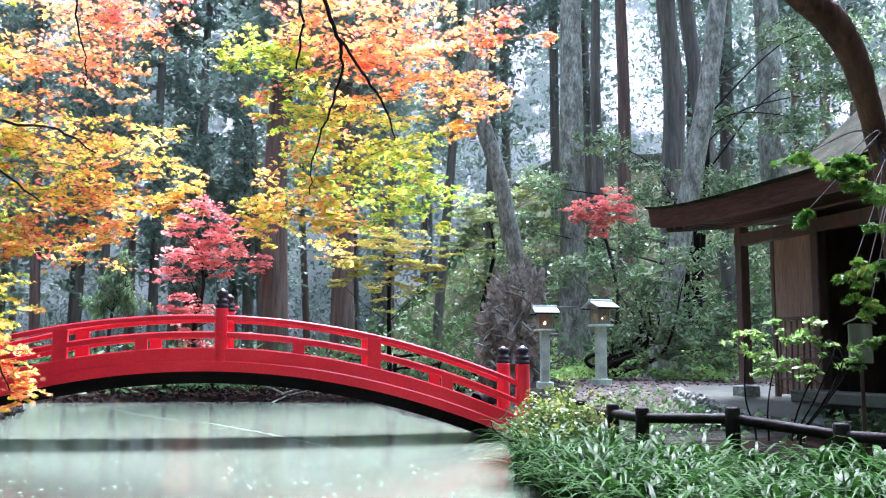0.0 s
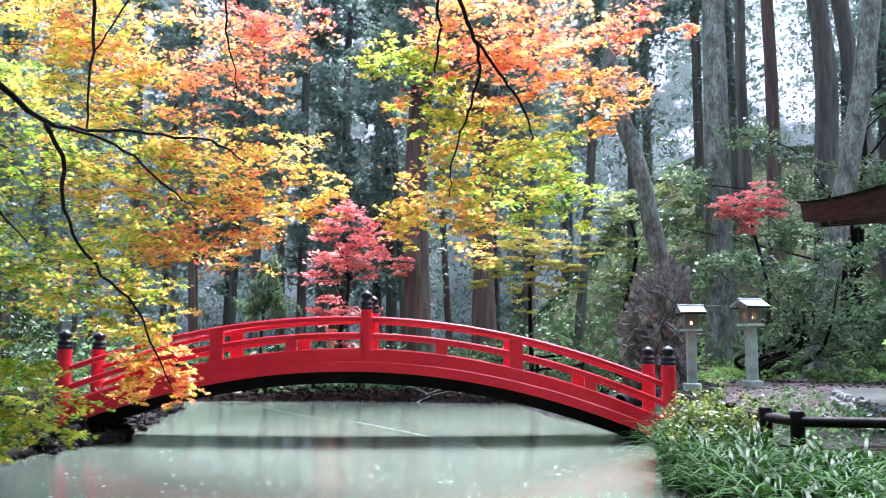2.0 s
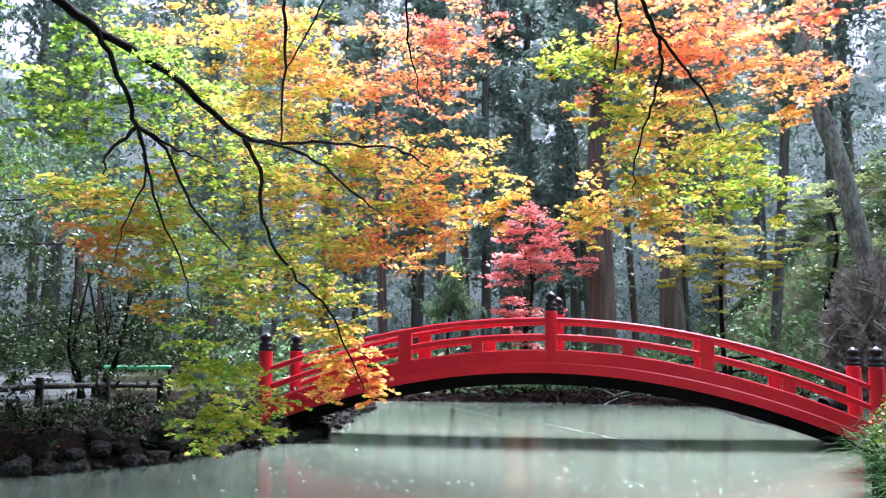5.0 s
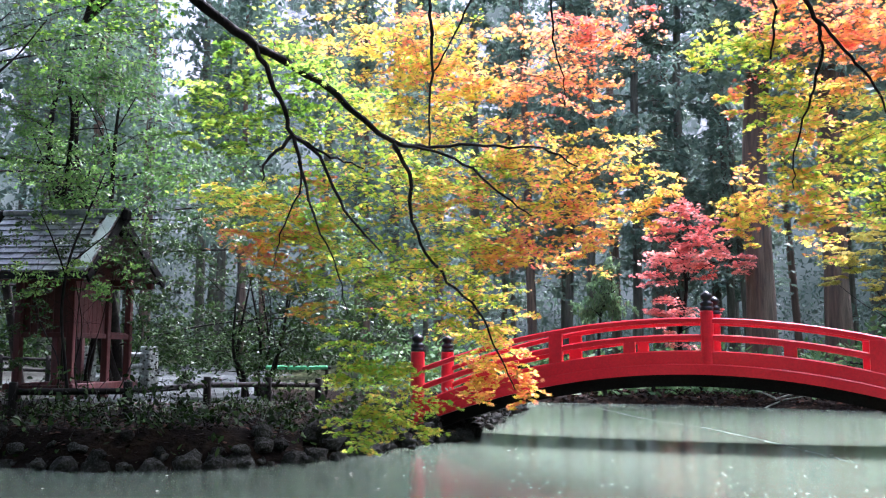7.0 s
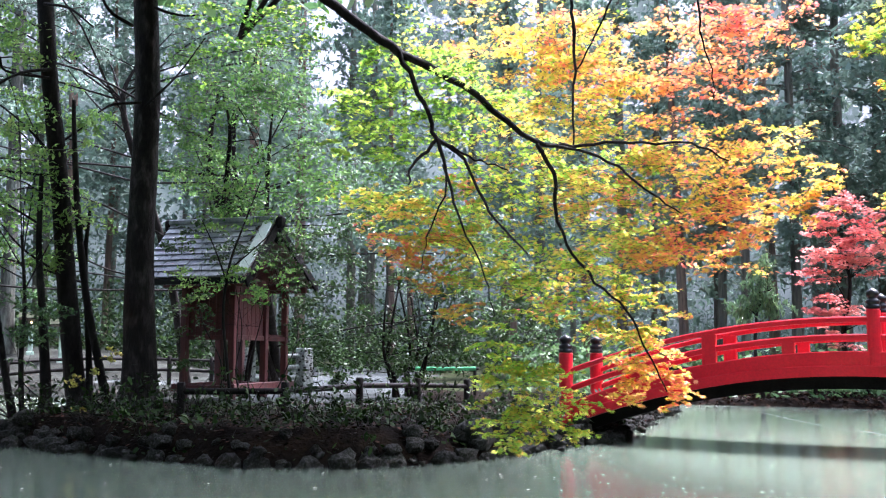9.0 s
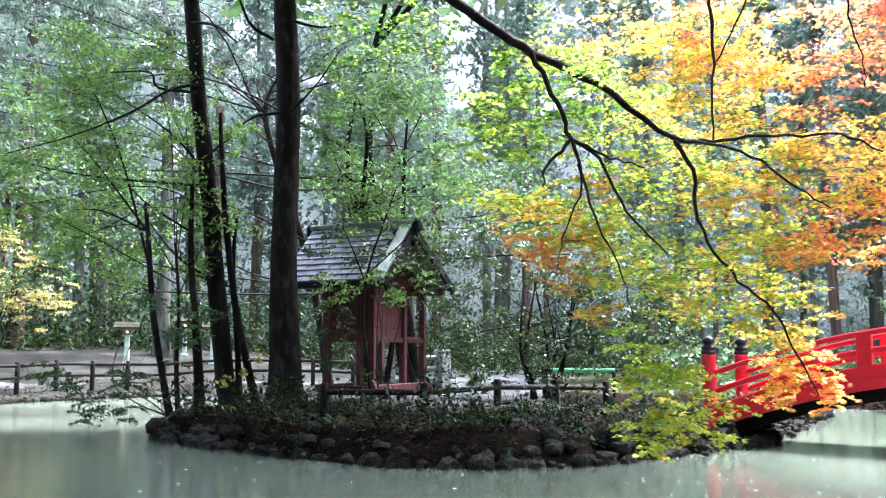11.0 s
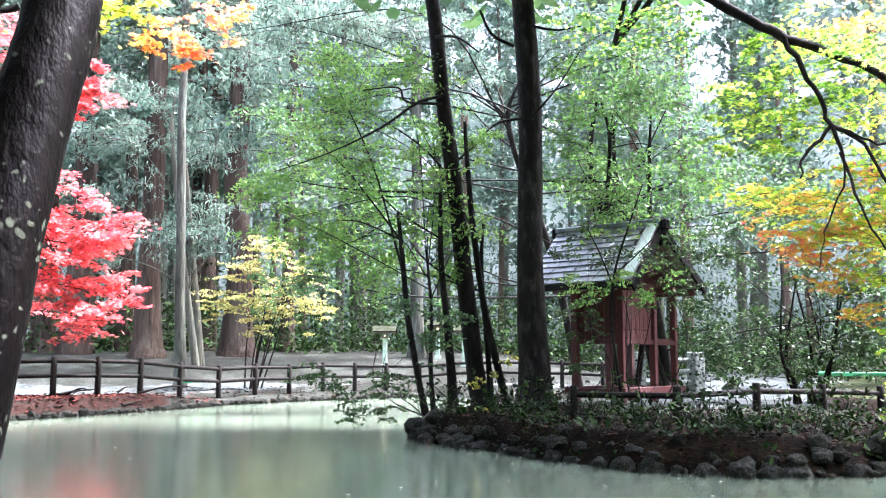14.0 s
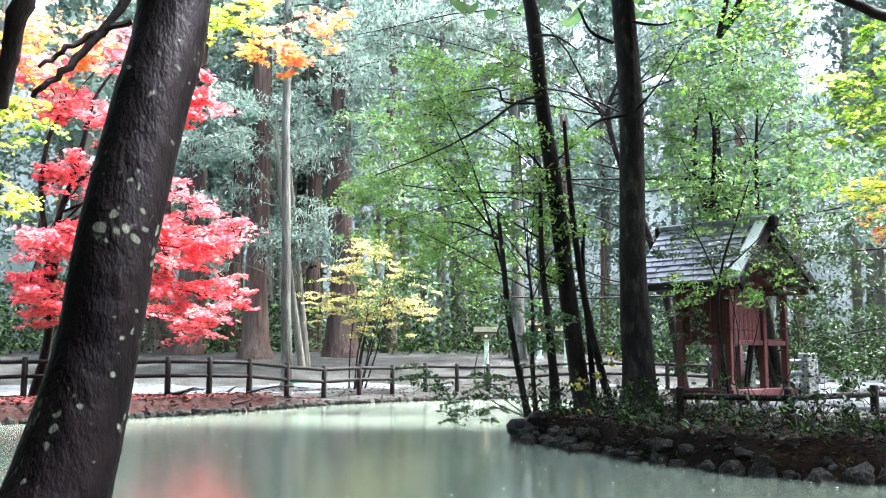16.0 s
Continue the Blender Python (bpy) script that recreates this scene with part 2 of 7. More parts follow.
def soup(name, verts, faces):
    """A mesh from an array of points and an array of equal-sided faces."""
    verts, faces = np.asarray(verts, np.float32), np.asarray(faces, np.int32)
    me = bpy.data.meshes.new(name)
    me.vertices.add(len(verts))
    me.vertices.foreach_set("co", verts.ravel())
    me.loops.add(faces.size)
    me.loops.foreach_set("vertex_index", faces.ravel())
    me.polygons.add(len(faces))
    me.polygons.foreach_set("loop_start", np.arange(len(faces), dtype=np.int32) * faces.shape[1])
    me.update(calc_edges=True)
    me.validate()
    return me


def link(name, me, material, parent=None, smooth=False, label=""):
    me.materials.clear()
    me.materials.append(material)
    if smooth:
        me.polygons.foreach_set("use_smooth", [True] * len(me.polygons))
    ob = new(name, me)
    ob.parent = parent
    if label:
        ob["label"] = label
    return ob


def part(name, bm, material, parent, label="", smooth=False):
    me = bpy.data.meshes.new(name)
    bm.to_mesh(me)
    bm.free()
    return link(name, me, material, parent, smooth, label)


def thing(name, m, label, category, group="", kind=""):
    ob = new(name)
    ob.matrix_world = m
    return tagged(ob, label, category, group, kind)


def box(bm, cx, cy, cz, sx, sy, sz, m=None, bevel=0.0):
    """A block by its centre and sizes, with worn edges."""
    r = bmesh.ops.create_cube(bm, size=1)["verts"]
    for v in r:
        v.co = Vector((cx + v.co.x * sx, cy + v.co.y * sy, cz + v.co.z * sz))
    if bevel:
        edges = list({e for v in r for e in v.link_edges})
        got = bmesh.ops.bevel(bm, geom=edges, offset=bevel, segments=1, affect="EDGES")
        r = list({v for f in got["faces"] for v in f.verts} | {v for v in r if v.is_valid})
    if m is not None:
        bmesh.ops.transform(bm, matrix=m, verts=r)
    return r


def block(name, parent, material, centre, size, bevel=0.008, label="", turn=None):
    bm = bmesh.new()
    box(bm, 0, 0, 0, *size, bevel=bevel)
    m = Matrix.Translation(centre) @ (turn or Matrix())
    bmesh.ops.transform(bm, matrix=m, verts=bm.verts)
    return part(name, bm, material, parent, label)


def lathe(profile, seg=16):
    """A turned solid from (radius, height) pairs."""
    bm = bmesh.new()
    rings = [[bm.verts.new((r * math.cos(a), r * math.sin(a), z)) for a in (2 * math.pi * k / seg for k in range(seg))] for r, z in profile]
    for a, b in zip(rings, rings[1:]):
        for k in range(seg):
            bm.faces.new((a[k], a[(k + 1) % seg], b[(k + 1) % seg], b[k]))
    bm.faces.new(rings[0][::-1])
    bm.faces.new(rings[-1])
    return bm


def spline(points, steps=6):
    """A smooth line through the points (x, y, z, radius)."""
    p = np.array(points, float)
    p = np.vstack([2 * p[0] - p[1], p, 2 * p[-1] - p[-2]])
    out = []
    for i in range(1, len(p) - 2):
        for k in range(steps):
            t = k / steps
            out.append(0.5 * (2 * p[i] + (p[i + 1] - p[i - 1]) * t + (2 * p[i - 1] - 5 * p[i] + 4 * p[i + 1] - p[i + 2]) * t * t
                              + (3 * p[i] - p[i - 1] - 3 * p[i + 1] + p[i + 2]) * t ** 3))
    out.append(p[-2])
    out = np.array(out)
    out[:, 3] = np.maximum(out[:, 3], 0.002)
    return out


class Tubes:
    """Gathers round limbs into one mesh."""

    def __init__(self, seg=8, rough=0.0):
        self.v, self.f, self.n, self.seg, self.rough = [], [], 0, seg, rough

    def add(self, line):
        line = np.asarray(line, float)
        p, r = line[:, :3], line[:, 3]
        d = np.gradient(p, axis=0)
        d /= np.linalg.norm(d, axis=1)[:, None] + 1e-9
        ref = np.array([1.0, 0, 0]) if abs(d[0][0]) < 0.8 else np.array([0, 1.0, 0])
        a = np.cross(d, ref)
        a /= np.linalg.norm(a, axis=1)[:, None] + 1e-9
        b = np.cross(d, a)
        th = np.linspace(0, 2 * np.pi, self.seg, endpoint=False)
        rr = r[:, None] * (1 + self.rough * RNG.normal(0, 1, (len(p), self.seg)))
        ring = p[:, None] + rr[..., None] * (np.cos(th)[None, :, None] * a[:, None] + np.sin(th)[None, :, None] * b[:, None])
        k = np.arange(self.seg)
        for i in range(len(p) - 1):
            o = self.n + i * self.seg
            self.f.append(np.stack([o + k, o + (k + 1) % self.seg, o + self.seg + (k + 1) % self.seg, o + self.seg + k], 1))
        self.v.append(ring.reshape(-1, 3))
        self.n += ring.shape[0] * self.seg
        return self

    def mesh(self, name):
        return soup(name, np.vstack(self.v), np.vstack(self.f))


# leaf outlines: x across, y from the stalk to the tip
def palmate(lobes, notch):
    """A leaf of pointed lobes: (angle from the tip, length) pairs, with deep notches between."""
    out = [(0.0, 0.0)]
    for k, (a, r) in enumerate(lobes):
        a = radians(a)
        out.append((math.sin(a) * r, 0.3 + math.cos(a) * r))
        if k + 1 < len(lobes):
            b = radians((lobes[k][0] + lobes[k + 1][0]) / 2)
            out.append((math.sin(b) * notch, 0.3 + math.cos(b) * notch))
    return np.array(out)


MAPLE = palmate([(118, 0.42), (72, 0.62), (34, 0.74), (0, 0.80), (-34, 0.74), (-72, 0.62), (-118, 0.42)], 0.25)
MAPLE_FAR = palmate([(95, 0.5), (42, 0.72), (0, 0.80), (-42, 0.72), (-95, 0.5)], 0.27)
OVAL = np.array([(0, 0), (0.2, 0.25), (0.22, 0.6), (0, 1.0), (-0.22, 0.6), (-0.2, 0.25)])
SPRAY = np.array([(0, 0), (0.16, 0.45), (0, 1.0), (-0.16, 0.45)])
NEEDLE = np.array([(-0.13, 0), (0.13, 0), (0, 1.0)])
FERN = np.array([(0, 0), (0.3, 0.3), (0.12, 0.42), (0.34, 0.72), (0, 1.0), (-0.34, 0.72), (-0.12, 0.42), (-0.3, 0.3)])


def leaf_mesh(name, centres, sizes, shape, tilt=0.5, droop=0.0, curl=0.25, heading=None):
    """Many leaves in one mesh. tilt: spread from the level, in radians; droop: how far the tips hang."""
    c = np.asarray(centres, float)
    n, k = len(c), len(shape)
    yaw = RNG.uniform(0, 2 * np.pi, n) if heading is None else heading + RNG.normal(0, 0.5, n)
    pitch, roll = RNG.normal(-droop, tilt, n), RNG.normal(0, tilt, n)
    fwd = np.stack([np.cos(yaw) * np.cos(pitch), np.sin(yaw) * np.cos(pitch), np.sin(pitch)], 1)
    side = np.stack([-np.sin(yaw), np.cos(yaw), np.zeros(n)], 1)
    up = np.cross(fwd, side)
    s2 = side * np.cos(roll)[:, None] + up * np.sin(roll)[:, None]
    up = np.cross(fwd, s2)
    x, y = shape[:, 0], shape[:, 1]
    z = -curl * (np.abs(x) * 0.8 + (y - 0.3) ** 2 * 0.5)
    v = c[:, None] + np.asarray(sizes)[:, None, None] * (x[None, :, None] * s2[:, None] + (y - 0.4)[None, :, None] * fwd[:, None] + z[None, :, None] * up[:, None])
    return soup(name, v.reshape(-1, 3), np.arange(n * k).reshape(n, k))


def clump(n, centre, radii, shell=0.0):
    """Points in a flattened cloud, thinner towards its rim."""
    p = RNG.normal(0, 0.45, (n, 3))
    p /= np.maximum(1, np.linalg.norm(p, axis=1) / 1.25)[:, None]
    return np.asarray(centre) + p * np.asarray(radii)


def site(bearing, dist, z=0.0):
    """A place on the plan by bearing (degrees to the left of north) and distance from the tripod."""
    a = radians(bearing)
    return Vector((-math.sin(a) * dist, math.cos(a) * dist, z))

# ---------------------------------------------------------------- ground and pond
SHORE = [(1.0, 9.6), (0.8, 11.5), (0.9, 14.4), (0.9, 17.0), (0.2, 19.5), (-1.0, 22.5), (-2.2, 27.9), (-7.3, 28.1), (-12.0, 27.2),
         (-10.6, 23.5), (-8.9, 18.0), (-7.9, 14.9), (-7.9, 13.2), (-8.0, 11.3), (-8.4, 9.8), (-9.8, 8.5), (-12.0, 8.1), (-14.0, 8.1),
         (-15.9, 8.1), (-17.6, 9.4), (-20.0, 12.0), (-24.0, 15.5), (-29.0, 18.5), (-33.0, 17.5), (-31.6, 11.6), (-30.0, 8.5),
         (-27.2, 5.2), (-25.6, 3.0), (-24.0, 0.2), (-23.5, -3.0), (-17.0, -6.0), (-8.0, -5.0), (-5.5, -1.5), (-4.6, 1.0), (-2.0, 2.0),
         (1.0, 3.5), (1.6, 6.5)]


def shore_distance(x, y):
    """Metres from the pond's edge: positive on land."""
    p = np.array(SHORE)
    q = np.roll(p, -1, 0)
    best, inside = np.full(x.shape, 1e9), np.zeros(x.shape, bool)
    for a, b in zip(p, q):
        d = b - a
        k = np.clip(((x - a[0]) * d[0] + (y - a[1]) * d[1]) / (d @ d), 0, 1)
        best = np.minimum(best, np.hypot(x - a[0] - k * d[0], y - a[1] - k * d[1]))
        if a[1] != b[1]:
            inside ^= ((a[1] > y) != (b[1] > y)) & (x < (b[0] - a[0]) * (y - a[1]) / (b[1] - a[1]) + a[0])
    return np.where(inside, -best, best)


def ripple(x, y, s):
    return np.sin(x / s + 1.3 * np.sin(y / s * 0.7)) * np.cos(y / s * 1.1 + np.sin(x / s * 0.6))


def height(x, y):
    """The land's height above the water."""
    x, y = np.atleast_1d(np.asarray(x, float)), np.atleast_1d(np.asarray(y, float))
    sd, d = shore_distance(x, y), np.hypot(x, y)
    bearing = np.degrees(np.arctan2(-x, y))
    z = np.where(sd < 0, np.maximum(-0.9, sd * 0.8 - 0.06), 0.22 * smoothstep(0, 0.5, sd) - 0.04)
    z += 0.14 * smoothstep(0.5, 2.5, sd)
    east = smoothstep(0.2, 3.0, x) * smoothstep(6, 10, y)
    z += east * (0.12 * smoothstep(0.8, 3, sd) + 0.34 * smoothstep(15, 20, y) * smoothstep(0.3, 2.5, sd))
    z -= 0.24 * smoothstep(0.9, 2.2, x) * smoothstep(11.6 - 0.35 * np.maximum(0, x - 2.4), 10.2 - 0.35 * np.maximum(0, x - 2.4), y) * smoothstep(6.0, 8, y)
    hill = smoothstep(8, -8, bearing) * smoothstep(24, 40, d) * smoothstep(-60, -30, bearing)
    z += hill * 0.30 * np.maximum(0, d - 27)
    z += smoothstep(35.5, 50, d) * smoothstep(48, 60, bearing) * 1.3 + smoothstep(36, 60, d) * smoothstep(5, 30, bearing) * (0.15 + 0.018 * np.maximum(0, d - 45))
    z += smoothstep(80, 150, d) * smoothstep(-25, -10, y) * 5
    isle = smoothstep(30, 42, bearing) * smoothstep(34, 28, d)
    z += 0.1 * isle * smoothstep(0.5, 3, sd)
    z = np.where(sd > 0, np.maximum(z, 0.46 * isle * smoothstep(0.05, 0.42, sd)), z)
    z -= 0.27 * smoothstep(8.5, 5, d) * smoothstep(0, 1, sd)
    z += (0.025 * ripple(x, y, 0.8) + 0.02 * ripple(y, x, 0.33)) * smoothstep(0.1, 1.0, sd)
    return np.where(sd > 0, np.maximum(z, 0.10 * smoothstep(0, 0.35, sd) - 0.04), z)


def ground_at(x, y):
    return float(height(x, y)[0])


def build_ground():
    xs = np.concatenate([np.arange(-260, -46, 8), np.arange(-46, 16, 0.45), np.arange(16, 60, 3), np.arange(60, 261, 10)])
    ys = np.concatenate([np.arange(-120, -8, 8), np.arange(-8, 36, 0.45), np.arange(36, 90, 2.5), np.arange(90, 261, 10)])
    gx, gy = np.meshgrid(xs, ys)
    z = height(gx.ravel(), gy.ravel())
    v = np.stack([gx.ravel(), gy.ravel(), z], 1)
    nx, ny = len(xs), len(ys)
    i = (np.arange(ny - 1)[:, None] * nx + np.arange(nx - 1)).ravel()
    me = soup("ground", v, np.stack([i, i + 1, i + nx + 1, i + nx], 1))
    ob = link("ground", me, SOIL, smooth=True)
    me.materials.append(SAND)
    me.materials.append(LITTER_RED)
    me.materials.append(MOSS_FLOOR)
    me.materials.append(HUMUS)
    me.materials.append(PATH_EARTH)
    sd = shore_distance(gx[:-1, :-1].ravel(), gy[:-1, :-1].ravel())
    cx, cy = gx[:-1, :-1].ravel(), gy[:-1, :-1].ravel()
    d, b = np.hypot(cx, cy), np.degrees(np.arctan2(-cx, cy))
    idx = np.where((b > 52) & (d > 25.5) & (d < 39 + 1.2 * ripple(cx, cy, 1.6)), 1, 0)
    idx = np.where((b > 36) & (b <= 52) & (d > 19.2 + 0.6 * ripple(cx, cy, 0.9)) & (d < 60), 1, idx)
    idx = np.where((b < -7) & (d > 16) & (d < 27) & (cx > 2.2 + 0.4 * ripple(cx, cy, 0.6)), 5, idx)
    idx = np.where((b > 52) & (sd > 0) & (sd < 3.0 + 0.5 * ripple(cx, cy, 1.1)) & (d > 22), 0, idx)
    idx = np.where((b > 78) & (d < 31 + ripple(cx, cy, 0.7)) & (cx < -20), 2, idx)
    idx = np.where((d > 64) | ((b < 40) & (b > -5) & (d > 29.5)) | ((b <= -5) & (d > 34)), 3, idx)
    # blackened humus on the banks, carrying their shade
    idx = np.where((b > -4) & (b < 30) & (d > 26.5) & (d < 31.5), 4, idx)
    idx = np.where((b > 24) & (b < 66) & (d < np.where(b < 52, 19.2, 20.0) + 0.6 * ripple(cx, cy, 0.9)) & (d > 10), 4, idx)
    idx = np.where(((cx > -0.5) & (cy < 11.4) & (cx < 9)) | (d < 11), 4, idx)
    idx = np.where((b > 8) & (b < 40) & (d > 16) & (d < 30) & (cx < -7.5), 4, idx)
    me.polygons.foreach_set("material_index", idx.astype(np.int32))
    tagged(ob, "damp brown forest soil with grey gravel paths", "ground", kind="structure")


def water_material():
    m = bpy.data.materials.new("murky_pond_water")
    m.use_nodes = True
    n, l = m.node_tree.nodes, m.node_tree.links
    b = n["Principled BSDF"]
    tc, a, c = n.new("ShaderNodeTexCoord"), n.new("ShaderNodeTexNoise"), n.new("ShaderNodeTexNoise")
    a.inputs["Scale"].default_value, c.inputs["Scale"].default_value = 0.25, 2.2
    c.inputs["Detail"].default_value = 3
    l.new(tc.outputs["Object"], a.inputs["Vector"])
    l.new(tc.outputs["Object"], c.inputs["Vector"])
    r = ramp_node(m.node_tree, [(0.096, 0.123, 0.083), (0.123, 0.152, 0.107)])
    l.new(a.outputs["Fac"], r.inputs["Fac"])
    l.new(r.outputs[0], b.inputs["Base Color"])
    b.inputs["Roughness"].default_value, b.inputs["IOR"].default_value = 0.15, 1.33
    b.inputs["Specular IOR Level"].default_value = 0.45
    bp = n.new("ShaderNodeBump")
    bp.inputs["Strength"].default_value, bp.inputs["Distance"].default_value = 0.09, 0.02
    l.new(c.outputs["Fac"], bp.inputs["Height"])
    l.new(bp.outputs[0], b.inputs["Normal"])
    return m


def build_water():
    bm = bmesh.new()
    bmesh.ops.create_grid(bm, x_segments=40, y_segments=40, size=1)
    for v in bm.verts:
        v.co = Vector((-15 + v.co.x * 20.5, 11 + v.co.y * 18.5, 0))
    me = bpy.data.meshes.new("water")
    bm.to_mesh(me)
    bm.free()
    tagged(link("water", me, water_material()), "murky grey-green pond water with fallen leaves", "water", kind="structure")


SKY_GLOWS = [((-64.3, 64.4, 31.2), 8.0), ((19.8, 88.8, 27.9), 8.0)]


def mist_material():
    """Glow painted as grey-blue mist between far trees: soft crown masses, with pale sky breaking through higher up."""
    m = bpy.data.materials.new("painted_mist_glow")
    m.use_nodes = True
    nt = m.node_tree
    n, l = nt.nodes, nt.links
    b = n["Principled BSDF"]
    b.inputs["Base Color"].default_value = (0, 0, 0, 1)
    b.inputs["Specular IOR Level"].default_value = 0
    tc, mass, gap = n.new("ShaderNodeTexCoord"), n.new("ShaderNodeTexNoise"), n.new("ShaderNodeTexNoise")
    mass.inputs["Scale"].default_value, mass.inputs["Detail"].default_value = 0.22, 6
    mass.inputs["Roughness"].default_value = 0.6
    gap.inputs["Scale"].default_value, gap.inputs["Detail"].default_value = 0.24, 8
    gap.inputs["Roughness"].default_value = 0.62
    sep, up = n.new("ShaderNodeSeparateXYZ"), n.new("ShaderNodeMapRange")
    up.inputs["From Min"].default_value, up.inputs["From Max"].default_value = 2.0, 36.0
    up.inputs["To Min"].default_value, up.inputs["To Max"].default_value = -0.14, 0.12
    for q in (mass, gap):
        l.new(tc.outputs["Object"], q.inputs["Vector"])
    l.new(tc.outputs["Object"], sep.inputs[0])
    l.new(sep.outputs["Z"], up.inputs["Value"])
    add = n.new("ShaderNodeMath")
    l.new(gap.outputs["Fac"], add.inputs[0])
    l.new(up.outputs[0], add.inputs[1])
    # two bright patches painted as clearings where the grove opens to the sky
    for place, wide in SKY_GLOWS:
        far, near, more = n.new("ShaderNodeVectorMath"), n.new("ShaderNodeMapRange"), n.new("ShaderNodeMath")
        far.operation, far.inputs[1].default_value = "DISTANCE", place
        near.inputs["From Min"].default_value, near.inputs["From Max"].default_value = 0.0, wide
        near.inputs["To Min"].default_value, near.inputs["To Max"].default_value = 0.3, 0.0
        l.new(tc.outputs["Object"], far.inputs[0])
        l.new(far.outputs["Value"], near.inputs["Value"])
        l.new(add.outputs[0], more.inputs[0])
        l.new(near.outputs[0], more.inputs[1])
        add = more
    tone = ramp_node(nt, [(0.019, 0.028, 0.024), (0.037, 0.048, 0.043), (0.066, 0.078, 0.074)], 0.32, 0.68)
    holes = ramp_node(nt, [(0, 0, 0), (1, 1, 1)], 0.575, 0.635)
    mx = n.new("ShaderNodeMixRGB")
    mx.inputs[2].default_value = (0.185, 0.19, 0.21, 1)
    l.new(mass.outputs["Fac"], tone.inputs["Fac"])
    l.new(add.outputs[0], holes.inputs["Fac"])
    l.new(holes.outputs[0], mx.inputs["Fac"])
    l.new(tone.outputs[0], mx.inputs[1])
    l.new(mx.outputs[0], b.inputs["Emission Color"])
    # glow weakened towards the ground, painted as the dim wood floor
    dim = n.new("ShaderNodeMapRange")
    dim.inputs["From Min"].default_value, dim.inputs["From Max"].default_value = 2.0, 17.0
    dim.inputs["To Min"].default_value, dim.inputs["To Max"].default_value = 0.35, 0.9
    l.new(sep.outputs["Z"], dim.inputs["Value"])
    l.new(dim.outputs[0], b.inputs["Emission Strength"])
    return m


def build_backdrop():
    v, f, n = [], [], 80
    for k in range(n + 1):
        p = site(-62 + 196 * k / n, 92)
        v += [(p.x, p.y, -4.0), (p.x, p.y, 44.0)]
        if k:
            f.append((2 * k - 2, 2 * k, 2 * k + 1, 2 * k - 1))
    tagged(link("backdrop", soup("backdrop", v, f), mist_material()), "glowing backdrop painted as pale grey-blue mist behind the far grove", "mist", kind="structure")


build_ground()
build_water()
build_backdrop()


# ---------------------------------------------------------------- the red arched bridge
def arc(x, top, bow=0.041):
    """The height of a member of the bridge x metres along it."""
    return top - 0.025 * x - bow * x * x


def arched_beam(x0, x1, top, bottom, y0, y1, bow=0.041, seg=36, bevel=True):
    bm = bmesh.new()
    rings = []
    for k in range(seg + 1):
        x = x0 + (x1 - x0) * k / seg
        a, b = arc(x, top, bow), arc(x, bottom, bow)
        c = min(0.018, (a - b) * 0.2) if bevel else 0.0
        prof = [(y0, b), (y1, b), (y1, a - c), (y1 - c, a), (y0 + c, a), (y0, a - c)] if bevel else [(y0, b), (y1, b), (y1, a), (y0, a)]
        rings.append([bm.verts.new((x, y, z)) for y, z in prof])
    n = len(rings[0])
    for p, q in zip(rings, rings[1:]):
        for i in range(n):
            bm.faces.new((p[i], q[i], q[(i + 1) % n], p[(i + 1) % n]))
    bm.faces.new(rings[0])
    bm.faces.new(rings[-1][::-1])
    bmesh.ops.recalc_face_normals(bm, faces=bm.faces)
    return bm


